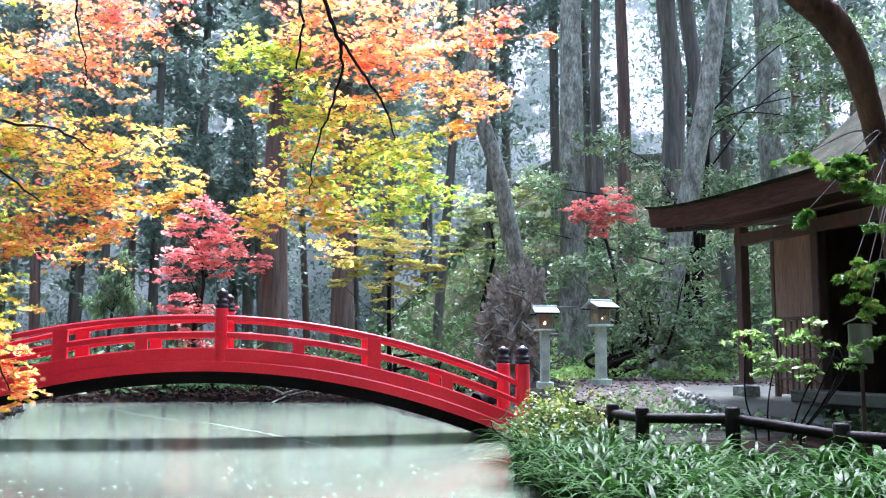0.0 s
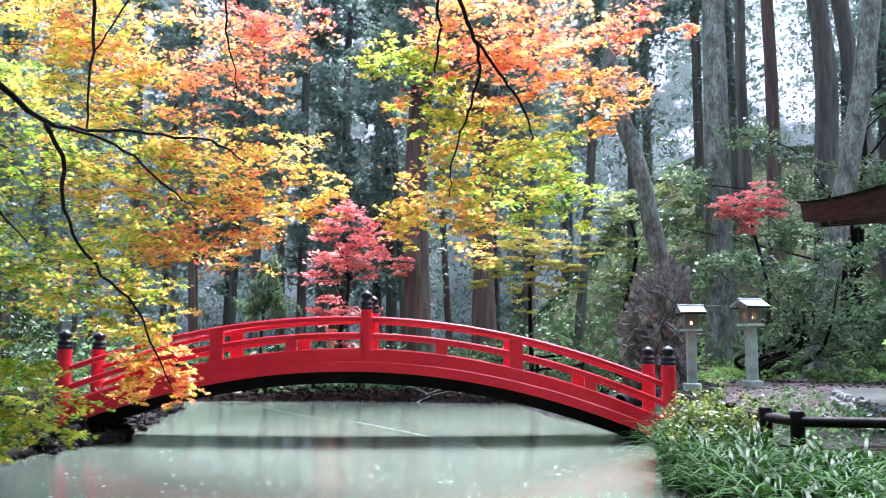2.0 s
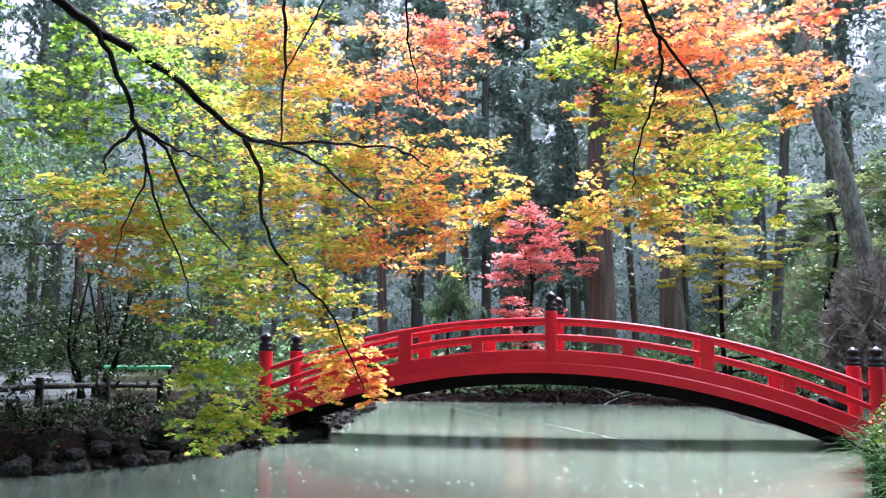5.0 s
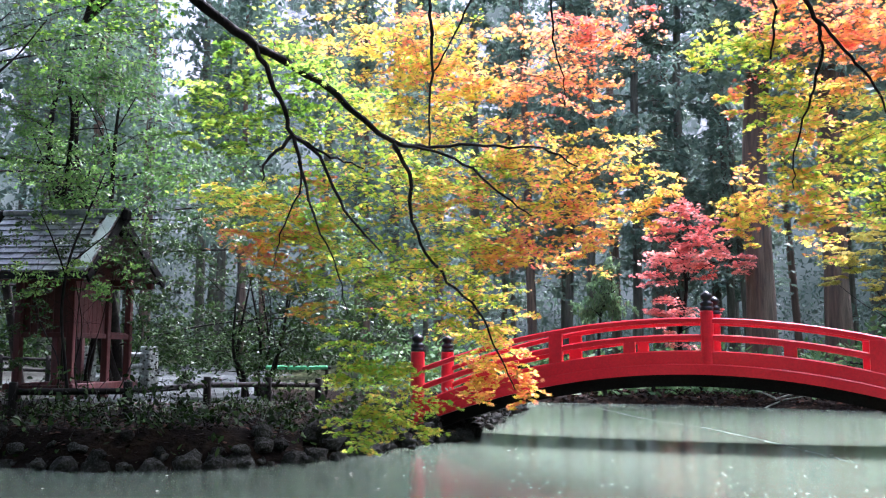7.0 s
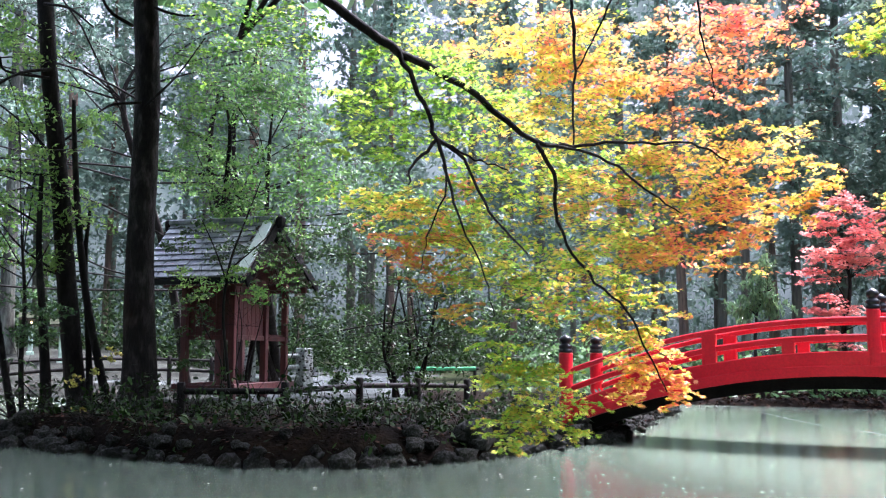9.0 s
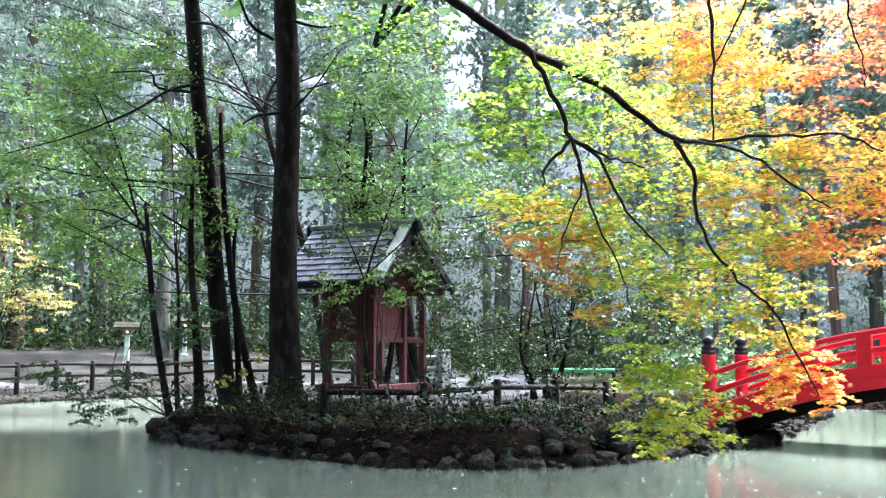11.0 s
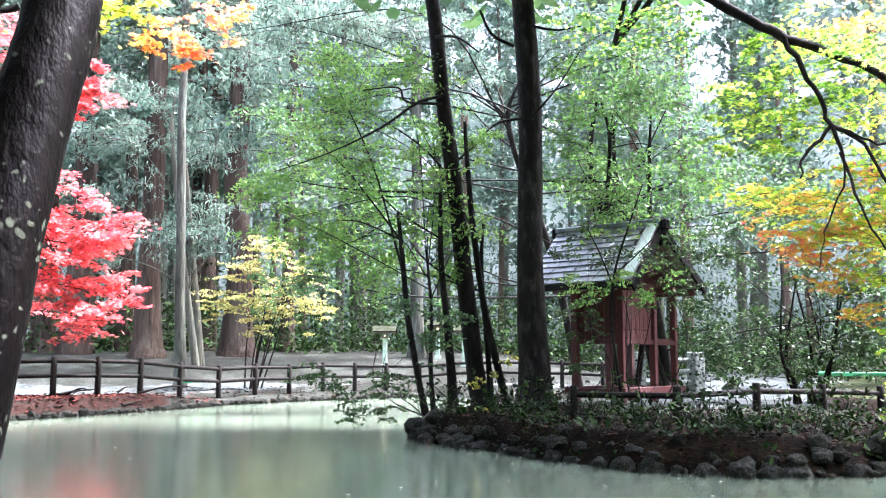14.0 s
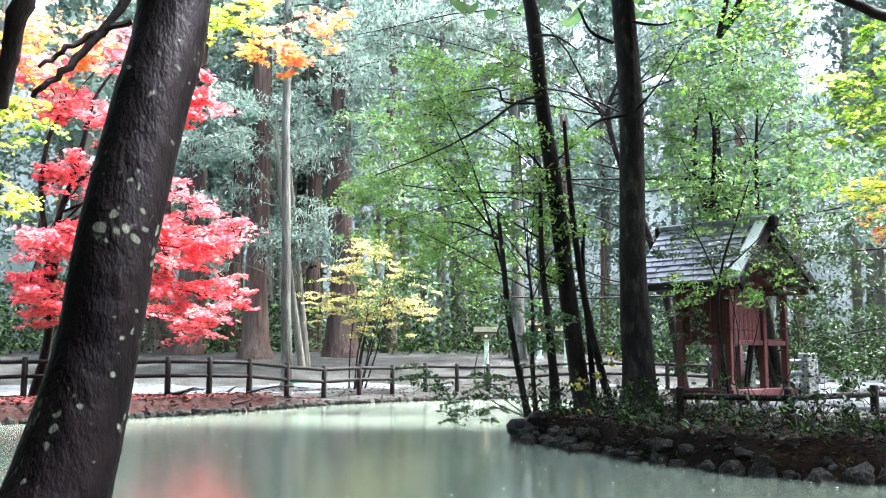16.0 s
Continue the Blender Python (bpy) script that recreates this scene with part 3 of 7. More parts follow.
def build_bridge():
    b = thing("arched_bridge", pose(-3.667, 15.574, 0, 0, 0, 8.55), "vermilion lacquered wooden arched bridge over the pond", "bridge")
    wide = 1.58
    for off in (0.0, wide):
        mid = off
        part("handrail", arched_beam(-5.1, 5.1, 2.10, 2.01, mid - 0.055, mid + 0.055, 0.0385), RED, b)
        part("middle_rail", arched_beam(-5.1, 5.1, 1.825, 1.725, mid - 0.045, mid + 0.045, 0.040), RED, b)
        part("sill_beam", arched_beam(-5.15, 5.15, 1.56, 1.345, mid - 0.07, mid + 0.07), RED, b)
        part("girder", arched_beam(-5.2, 5.2, 1.345, 1.17, mid - 0.11 if not off else mid - 0.09, mid + 0.09 if not off else mid + 0.11), RED, b)
        for x in (-5.1, 0.0, 5.1):
            base, top = arc(x, 1.20), (2.215 if x == 0 else arc(x, 1.30) + 1.18)
            r = 0.105 if x == 0 else 0.125
            p = part("post", lathe([(r, 0), (r, top - base - 0.02), (r - 0.015, top - base)], 20), RED, b, smooth=False)
            p.location = (x, mid, base)
            f = part("finial", lathe([(r * 0.98, 0.0), (r * 1.04, 0.01), (r * 1.04, 0.05), (r * 0.9, 0.06), (r * 0.9, 0.08), (r * 1.02, 0.09), (r * 1.02, 0.125),
                                      (r * 0.72, 0.145), (r * 0.62, 0.165), (r * 0.66, 0.18), (r * 0.86, 0.20), (r * 0.92, 0.235), (r * 0.8, 0.27), (r * 0.42, 0.298), (0.008, 0.325)], 20), BLACK, p, "black onion-shaped finial", smooth=True)
            f.location = (0, 0, top - base + 0.002)
        for x in (-2.53, 2.53):
            block("baluster", b, RED, (x, mid, (arc(x, 1.5) + arc(x, 2.03, 0.0385)) / 2), (0.23, 0.12, 0.56))
        for x in (-3.78, -1.27, 1.27, 3.78):
            block("strut", b, RED, (x, mid, (arc(x, 1.5) + arc(x, 1.76, 0.04)) / 2), (0.2, 0.085, 0.30))
    for y in (0.2, wide / 2, wide - 0.2):
        part("bearer", arched_beam(-5.3, 5.3, 1.18, 0.97 if y < 0.5 else 1.02, y - 0.12, y + 0.12, bevel=False), TARRED, b)
    n = 64
    for k in range(n):
        x = -5.2 + 10.4 * (k + 0.5) / n
        slope = math.atan(0.025 + 0.082 * x)
        block("deck_plank", b, WOOD, (x, wide / 2, arc(x, 1.33)), (10.4 / n - 0.012, wide - 0.24, 0.045), 0.005, turn=Matrix.Rotation(slope, 4, "Y"))
    return b


build_bridge()


# ---------------------------------------------------------------- fences
def log(p, q, r, seg=10):
    """A round log from p to q with rounded ends."""
    p, q = Vector(p), Vector(q)
    length = (q - p).length
    bm = lathe([(r * 0.8, 0), (r, 0.02), (r * 1.03, length * 0.35), (r * 0.98, length * 0.7), (r, length - 0.02), (r * 0.8, length)], seg)
    bmesh.ops.transform(bm, matrix=Matrix.Translation(p) @ (q - p).to_track_quat("Z", "Y").to_matrix().to_4x4(), verts=bm.verts)
    return bm


def fence(places, tall, rails, r_post, r_rail, label):
    """places: the posts' x and y."""
    x0, y0 = places[0]
    f = thing("log_fence", pose(x0, y0, ground_at(x0, y0)), label, "fence")
    base = f.matrix_world.translation
    loc = [Vector((x, y, ground_at(x, y))) - base for x, y in places]
    for p in loc:
        part("post", log(p - Vector((0, 0, 0.15)), p + Vector((0, 0, tall)), r_post), FENCE, f, smooth=True)
    for p, q in zip(loc, loc[1:]):
        for h in rails:
            up = Vector((0, 0, h))
            part("rail", log(p + up, q + up, r_rail), FENCE, f, smooth=True)
    return f


bank_fence = fence([(1.93, 13.3), (2.2, 12.3), (2.40, 11.45), (3.23, 10.6), (4.10, 9.8), (4.98, 9.0), (5.86, 8.2)], 0.58, (0.45,), 0.085, 0.06, "low dark log fence along the planted bank")
o = bank_fence.matrix_world.translation
for (x0, y0), (x1, y1) in (((1.93, 13.3), (2.2, 12.3)), ((2.2, 12.3), (2.40, 11.45))):
    part("rail", log(Vector((x0, y0, ground_at(x0, y0) + 0.12)) - o, Vector((x1, y1, ground_at(x1, y1) + 0.12)) - o, 0.05), FENCE, bank_fence, smooth=True)
fence([(-13.47, 10.04), (-12.13, 11.19), (-12.66, 13.63), (-12.88, 15.69), (-12.76, 17.3)], 0.58, (0.42, 0.0), 0.075, 0.055, "low dark log fence on the island bank")
far_line = [site(b, d) for b, d in ((96.4, 29.4), (93.8, 29.0), (91.2, 28.6), (88.6, 28.2), (86.0, 28.0), (83.55, 27.9), (81.2, 28.3), (78.9, 28.9), (76.7, 30.3), (74.5, 32.0), (72.4, 33.7), (70.4, 35.0),
                                    (68.4, 36.0), (66.5, 36.6), (64.6, 37.2), (62.6, 37.6), (60.6, 38.0), (58.4, 38.0), (56.2, 38.0), (54.0, 37.5), (51.6, 37.0), (49.2, 36.5))]
fence([(p.x, p.y) for p in far_line], 1.08, (0.55, 0.95), 0.085, 0.06, "dark two-rail log fence round the far bank")


# ---------------------------------------------------------------- lanterns by the path
def glow(name, colour, power):
    m = bpy.data.materials.new(name)
    m.use_nodes = True
    b = m.node_tree.nodes["Principled BSDF"]
    b.inputs["Base Color"].default_value = (*colour, 1)
    b.inputs["Emission Color"].default_value = (*colour, 1)
    b.inputs["Emission Strength"].default_value = power
    return m


LAMP = glow("lamp_flame", (1.0, 0.55, 0.18), 6.0)


def lantern(m, group, roof=None, body=None, broad=1.0):
    t = thing("stone_lantern", m, "garden lantern with stone post, wooden firebox and pale roof", "lantern", group)
    block("foot", t, PALE_STONE, (0, 0, 0.05), (0.34, 0.34, 0.16), 0.02)
    block("post", t, PALE_STONE, (0, 0, 0.66), (0.20, 0.20, 1.20), 0.02)
    block("shelf", t, PALE_STONE, (0, 0, 1.285), (0.42, 0.42, 0.05), 0.01)
    box_ = body or WOOD_PALE
    a, h, z = 0.135, 0.34, 1.48
    for sx in (-1, 1):
        for sy in (-1, 1):
            block("corner_post", t, box_, (sx * a, sy * a, z), (0.045, 0.045, h), 0.004)
        # each side has a small window below a top board
        bm = bmesh.new()
        for cy, cz, sy, sz in ((-0.08, z, 0.065, h), (0.08, z, 0.065, h), (0, z - 0.12, 0.095, 0.10), (0, z + 0.115, 0.095, 0.11)):
            box(bm, sx * a, cy, cz, 0.02, sy, sz)
        part("side_panel", bm, box_, t)
    block("back_panel", t, box_, (0, a, z), (0.225, 0.02, h), 0.002)
    bm = bmesh.new()
    for cx, cz, sx, sz in ((-0.08, z, 0.065, h), (0.08, z, 0.065, h), (0, z - 0.12, 0.095, 0.10), (0, z + 0.115, 0.095, 0.11)):
        box(bm, cx, -a, cz, sx, 0.02, sz)
    part("front_panel", bm, box_, t)
    bulb = part("lamp", lathe([(0.006, 0), (0.016, 0.015), (0.022, 0.035), (0.014, 0.055), (0.004, 0.065)], 12), LAMP, t, "glowing warm lamp", smooth=True)
    bulb.location = (0, -0.05, z - 0.07)
    block("lamp_base", t, box_, (0, 0, z - 0.12), (0.22, 0.22, 0.08), 0.004)
    for s in (-1, 1):
        block("roof_slope", t, roof or COPPER, (0, s * 0.165 * broad, 1.745), (0.56 * broad, 0.37 * broad, 0.03 * broad), 0.006, turn=Matrix.Rotation(s * -0.40, 4, "X"))
        block("eave_board", t, TARRED if roof is None else WOOD, (0, s * 0.325 * broad, 1.655 - 0.07 * (broad - 1)), (0.54 * broad, 0.02, 0.035 * broad), 0.003)
        block("gable_board", t, box_, (s * 0.20, 0, 1.70), (0.02, 0.40, 0.09), 0.003)
    block("ridge", t, roof or COPPER, (0, 0, 1.835 + 0.05 * (broad - 1)), (0.58 * broad, 0.08 * broad, 0.045), 0.01)
    return t


p = site(-6.15, 21.5)
lantern_a = lantern(pose(p.x, p.y, ground_at(p.x, p.y), 0, 0, 6) @ Matrix.Diagonal((1, 1, 1, 1)), "lanterns by the path")
p = site(-9.5, 20.9)
copy_thing(lantern_a, pose(p.x, p.y, ground_at(p.x, p.y), 0, 0, 24))
for bearing, dist, turn in ((64.7, 43.5, 60), (59.9, 44.0, 64), (61.5, 46.5, 62)):
    p = site(bearing, dist)
    tagged(lantern(pose(p.x, p.y, ground_at(p.x, p.y), 0, 0, turn), "lanterns beyond the fence", roof=BARK_ROOF, broad=1.9), "distant garden lantern with brown wooden roof and lit lamp")


# ---------------------------------------------------------------- the hall on the bank
def build_hall():
    # local axes: x along the eave, away from the pond's near end; y into the hall; z up from the paving
    ang = math.degrees(math.atan2(15.5 - 10.5, 3.5 - 4.9))
    hall = thing("shrine_hall", pose(5.35, 13.6, 0.80, 0, 0, ang), "dark brown wooden shrine hall with a deep-eaved bark roof", "building")
    h = hall
    # columns on stone bases, x: towards the far end; y negative: into the hall
    for x, y in ((1.72, 0), (-0.18, 0), (-2.6, 0), (-0.0, -3.4), (1.72, -3.4)):
        c = block("column", h, WOOD, (x, y, 1.46), (0.165, 0.165, 2.56), 0.015)
        block("base_stone", c, COBBLE, (x, y, 0.06), (0.32, 0.32, 0.22), 0.02)
    block("tie_beam", h, WOOD, (-0.4, 0, 2.52), (4.5, 0.13, 0.20), 0.01)
    block("wall_plate", h, WOOD, (-0.4, 0, 2.80), (5.2, 0.17, 0.14), 0.01)
    # panelled wall beside the entrance
    block("wall_panel", h, WALL_WOOD, (0.42, -0.05, 1.85), (0.98, 0.04, 1.30), 0.004)
    block("wall_frame", h, WOOD, (0.95, -0.05, 1.25), (0.07, 0.08, 2.45), 0.006)
    block("dado_rail", h, WOOD, (0.42, -0.02, 1.20), (0.98, 0.06, 0.05), 0.004)
    block("dado_board", h, WALL_WOOD, (0.42, -0.06, 0.62), (0.98, 0.03, 1.10), 0.004)
    for k in range(7):
        block("lattice_bar", h, WOOD, (0.0 + 0.14 * k, -0.035, 0.62), (0.025, 0.025, 1.10), 0.003)
    for k in range(3):
        block("lattice_rail", h, WOOD, (0.42, -0.025, 0.30 + 0.30 * k), (0.98, 0.025, 0.025), 0.003)
    # closed sides of the room behind the open front
    block("side_wall", h, WOOD, (0.80, -1.9, 1.4), (0.05, 3.2, 2.7), 0.004)
    block("back_wall", h, WOOD, (-1.6, -3.4, 1.4), (4.8, 0.06, 2.7), 0.004)
    block("end_wall", h, WOOD, (-4.0, -1.7, 1.4), (0.06, 3.4, 2.7), 0.004)
    block("ceiling_board", h, WOOD, (-1.6, -1.7, 2.76), (4.8, 3.3, 0.04), 0.004)
    block("threshold_step", h, CONCRETE, (-1.7, 0.25, 0.09), (3.2, 0.5, 0.16), 0.015)
    # a flat skirt of deep eaves, and the steep bark roof set back above it
    def sheet(x0, x1, y0, y1, z0, rise, thick, curl, n=10, m=18, power=1.0):
        bm = bmesh.new()
        rows = {}
        for side in (0, 1):
            for i in range(m + 1):
                for j in range(n + 1):
                    u, w = i / m, j / n
                    z = z0 + rise * w ** power + curl * (2 * u - 1) ** 4 * (1 - w) - side * thick
                    rows[side, i, j] = bm.verts.new((x0 + (x1 - x0) * u, y0 + (y1 - y0) * w - side * 0.04 * (1 - w), z))
        for i in range(m):
            for j in range(n):
                bm.faces.new([rows[0, i, j], rows[0, i, j + 1], rows[0, i + 1, j + 1], rows[0, i + 1, j]])
                bm.faces.new([rows[1, i, j], rows[1, i + 1, j], rows[1, i + 1, j + 1], rows[1, i, j + 1]])
        for i in range(m):
            bm.faces.new([rows[0, i, 0], rows[0, i + 1, 0], rows[1, i + 1, 0], rows[1, i, 0]])
            bm.faces.new([rows[0, i, n], rows[1, i, n], rows[1, i + 1, n], rows[0, i + 1, n]])
        for j in range(n):
            bm.faces.new([rows[0, 0, j], rows[1, 0, j], rows[1, 0, j + 1], rows[0, 0, j + 1]])
            bm.faces.new([rows[0, m, j], rows[0, m, j + 1], rows[1, m, j + 1], rows[1, m, j]])
        bmesh.ops.recalc_face_normals(bm, faces=bm.faces)
        return bm
    part("eave_skirt", sheet(-5.0, 2.9, 1.05, -3.6, 3.0, 0.42, 0.32, 0.16), EAVE, h, "thick brown eave of layered boards")
    part("eave_cap", sheet(-5.05, 2.95, 1.10, -3.6, 3.045, 0.43, 0.04, 0.16), BARK_ROOF, h)
    part("main_roof", sheet(-5.2, 0.1, 0.5, -3.0, 3.1, 2.9, 0.22, 0.0), BARK_ROOF, h, "steep grey-brown cypress bark roof")
    for k in range(26):
        x = -4.8 + 0.29 * k
        block("rafter", h, WOOD, (x, 0.30, 2.80), (0.07, 1.35, 0.08), 0.004, turn=Matrix.Rotation(-0.09, 4, "X"))
    return hall


build_hall()


# ---------------------------------------------------------------- the small red shrine on the island
def build_hut():
    # local axes: y along the ridge, x across it; the boarded cabinet stands on legs, the long rear slope covers a veranda
    c = site(51.1, 21.3)
    g = ground_at(c.x, c.y)
    t = thing("wooden_shrine_hut", pose(c.x, c.y, g, 0, 0, 51.1 + 61), "small oxide-red wooden shrine hut with a boarded gable roof", "shrine hut")
    x0, x1, x2, hy = -0.55, 0.94, 2.0, 0.57
    for sy in (-1, 1):
        for x in (x0, x1):
            block("corner_post", t, WOOD_RED, (x, sy * hy, 1.45), (0.15, 0.15, 2.7), 0.012)
        block("veranda_post", t, WOOD_RED, (x2, sy * hy, 1.35), (0.14, 0.14, 2.6), 0.012)
        block("sill", t, WOOD_RED, ((x0 + x2) / 2, sy * (hy + 0.10), 0.36), (x2 - x0 + 0.42, 0.16, 0.16), 0.012)
        block("veranda_rail", t, WOOD_RED, ((x1 + x2) / 2 + 0.06, sy * hy, 1.42), (x2 - x1 - 0.16, 0.09, 0.11), 0.008)
        block("tie_beam", t, WOOD_RED, ((x0 + x2) / 2, sy * hy, 2.66), (x2 - x0 + 0.2, 0.12, 0.15), 0.01)
    for x in (x0, x1, x2):
        block("cross_sill", t, WOOD_RED, (x, 0, 0.34), (0.13, 2 * hy - 0.17, 0.14), 0.01)
        block("roof_beam", t, WOOD_RED, (x, 0, 2.58), (0.12, 2 * hy + 1.1, 0.14), 0.01)
    for k in range(5):
        block("floor_board", t, WOOD_RED, (x1 + 0.17 + 0.19 * k, 0, 1.50), (0.18, 2 * hy - 0.02, 0.03), 0.004)
    body = block("cabinet", t, WOOD_RED, ((x0 + x1) / 2, 0, 2.03), (x1 - x0 - 0.06, 2 * hy - 0.06, 1.22), 0.01)
    for k in range(7):
        w = (x1 - x0 - 0.16) / 7
        block("wall_board", body, WOOD_RED, (x0 + 0.08 + w * (k + 0.5), -hy + 0.015, 2.03), (w - 0.008, 0.03, 1.20), 0.004)
    for k in range(6):
        w = (2 * hy - 0.16) / 6
        block("wall_board", body, WOOD_RED, (x0 + 0.015, -hy + 0.08 + w * (k + 0.5), 2.03), (0.03, w - 0.008, 1.20), 0.004)
    block("skirt_rail", body, WOOD_RED, ((x0 + x1) / 2, -hy - 0.01, 1.42), (x1 - x0 - 0.16, 0.07, 0.10), 0.008)
    block("skirt_rail", body, WOOD_RED, (x0 - 0.01, 0, 1.42), (0.07, 2 * hy - 0.16, 0.10), 0.008)
    # gable roof, its slopes laid with courses of worn boards
    ridge, length = 3.93, 2.55
    for s, half, eave in ((-1, 1.35, 2.60), (1, 2.15, 2.72)):
        run, pitch = math.hypot(half, ridge - eave), math.atan2(ridge - eave, half)
        slope = part("roof_slope", bmesh_box(run, length, 0.09), WOOD, t)
        slope.matrix_local = Matrix.Translation((s * half / 2, 0, (ridge + eave) / 2)) @ Matrix.Rotation(s * pitch, 4, "Y")
        n = 10
        w = run / n
        for k in range(n):
            for j in range(9):
                wide = length / 9
                shift = 0.25 * wide * (k % 2) * (0 < j < 8)
                block("shingle", slope, SLATE, (s * (-0.5 * run + (k + 0.5) * w), -length / 2 + wide * (j + 0.5) + shift, 0.074 + 0.012 * RNG.uniform()),
                      (w * 1.15, wide - 0.014, 0.032), 0.004, turn=Matrix.Rotation(s * -0.14, 4, "Y"))
        if s < 0:
            block("verge_flashing", slope, COPPER, (0, -length / 2 + 0.11, 0.122), (run * 0.97, 0.24, 0.014), 0.004, "pale metal flashing")
        block("eave_board", t, BLACK, (s * (half + 0.01), 0, eave - 0.03), (0.05, length + 0.06, 0.13), 0.006)
        for e in (-1, 1):
            block("barge_board", t, TARRED, (s * half / 2, e * (length / 2 + 0.03), (ridge + eave) / 2 - 0.07), (run + 0.12, 0.06, 0.20), 0.01, turn=Matrix.Rotation(s * pitch, 4, "Y"))
    block("ridge_cap", t, SLATE, (0, 0, ridge + 0.08), (0.30, length + 0.10, 0.13), 0.03)
    for e in (-1, 1):
        block("ridge_end", t, TARRED, (0, e * (length / 2 + 0.09), ridge + 0.02), (0.30, 0.16, 0.30), 0.06)
        pend = part("gable_pendant", lathe([(0.03, 0), (0.10, 0.05), (0.13, 0.14), (0.08, 0.24), (0.05, 0.30)], 10), TARRED, t, smooth=True)
        pend.location = (0, e * (length / 2 + 0.07), ridge - 0.48)
        bm = bmesh.new()
        v = [bm.verts.new(p) for p in ((-1.05, e * 0.66, 2.72), (1.7, e * 0.66, 2.74), (0, e * 0.66, 3.76))]
        bm.faces.new(v)
        bmesh.ops.solidify(bm, geom=bm.faces[:], thickness=0.04)
        part("gable_panel", bm, WOOD_RED, t)
    return t


def bmesh_box(x, y, z):
    bm = bmesh.new()
    box(bm, 0, 0, 0, x, y, z, bevel=0.006)
    return bm


build_hut()

# ---------------------------------------------------------------- trees
def trunk_line(base, top, r, flare=1.6, wobble=0.04, n=7):
    base, top = np.array(base, float), np.array(top, float)
    out = [(*(base - (0, 0, 0.4)), r * flare * 1.1), (*base, r * flare), (*(base + (top - base) * 0.03), r * 1.2)]
    for k in range(1, n + 1):
        u = k / n
        q = base + (top - base) * u + RNG.normal(0, wobble, 3) * (1, 1, 0) * (r * 4)
        out.append((*q, r * (1 - 0.45 * u)))
    return spline(out, 4)


def cedar(bearing, dist, width, lean=(0, 0), tall=24.0, bark=None, crown_from=9.0, sprays=3600, spread=3.2, label="", flare=1.5, name="cedar_tree", needle=(0.2, 0.42)):
    p = site(bearing, dist)
    g = ground_at(p.x, p.y)
    t = thing(name, pose(p.x, p.y, g), label or "tall straight cedar with fissured brown bark", "tree", "cedars of the grove")
    tubes = Tubes(14, 0.035)
    side = Vector((math.cos(radians(bearing)), math.sin(radians(bearing)), 0))
    away = Vector((-math.sin(radians(bearing)), math.cos(radians(bearing)), 0))
    top = side * lean[0] * tall + away * lean[1] * tall + Vector((0, 0, tall))
    tubes.add(trunk_line((0, 0, 0), top, width / 2, flare))
    link("trunk", tubes.mesh("trunk"), bark or BARK, t, True)
    if sprays:
        limbs, pts, siz = Tubes(4), [], []
        n = 42
        for k in range(n):
            u = crown_from / tall + (1 - crown_from / tall) * (k + RNG.uniform()) / n
            base = np.array(top) * u
            a, reach = RNG.uniform(0, 2 * np.pi), spread * (1.15 - 0.75 * (u * tall - crown_from) / (tall - crown_from)) * RNG.uniform(0.6, 1.15)
            tip = base + np.array([math.cos(a) * reach, math.sin(a) * reach, -0.22 * reach])
            mid = (base + tip) / 2 + (0, 0, 0.12 * reach)
            limbs.add(spline([(*base, 0.05), (*mid, 0.035), (*tip, 0.012)], 3))
            m = int(sprays * 3 / n)
            w = RNG.beta(1.6, 1.1, m)[:, None]
            pts.append(base + (tip - base) * w + RNG.normal(0, 0.16, (m, 3)) * (0.4 + w) * reach * 0.55 * (1, 1, 0.7) - (0, 0, 0.25) * w)
        tagged(link("branchwork", limbs.mesh("branchwork"), bark or BARK, t), kind="stuff")
        pts = np.vstack(pts)
        link("crown", leaf_mesh("crown", pts, RNG.uniform(*needle, len(pts)), NEEDLE * (2.2, 0.85), 0.6, 0.25), L_CEDAR, t)
    return t


# the large trunks, by bearing and distance
cedar(-8.0, 31, 0.90, bark=BARK_GREY, tall=26, crown_from=15, sprays=1600, label="massive cedar with pale lichened bark on the slope")
cedar(-9.5, 44, 0.55, tall=28, crown_from=13, sprays=1700)
cedar(-11.1, 42, 0.62, bark=BARK_RED, tall=28, crown_from=14, sprays=1700)
cedar(-13.9, 38, 0.95, bark=BARK, tall=28, crown_from=15, sprays=1700)
cedar(-13.0, 27, 0.66, lean=(0.17, 0.0), bark=BARK_GREY, tall=20, sprays=800, crown_from=14.5, label="leaning trunk with pale grey bark")
cedar(-17.4, 36, 0.70, lean=(-0.14, 0), bark=BARK, tall=24, crown_from=15, sprays=1700)
cedar(-20.4, 33, 0.95, lean=(-0.05, 0), bark=BARK_GREY, tall=26, crown_from=14, sprays=1700)
cedar(10.1, 34, 0.98, bark=BARK_RED, tall=28, crown_from=11, label="tall red-barked cedar behind the bridge")
cedar(6.1, 36, 0.88, bark=BARK_RED, tall=28, crown_from=10)
# its wide, coarse crown is unseen, added to shade the island bank
island_cedar = cedar(55.6, 19.6, 0.58, lean=(-0.022, 0), bark=BARK_WET, tall=22, crown_from=14.2, flare=1.5, spread=6.0, sprays=2600, needle=(0.4, 0.8), label="dark wet cedar trunk on the island bank")
cedar(78.6, 47, 1.15, bark=BARK_DEEP, tall=30, crown_from=10, flare=1.7)
cedar(73.5, 48, 1.35, lean=(-0.02, 0), bark=BARK_DEEP, tall=30, crown_from=12, flare=1.6)
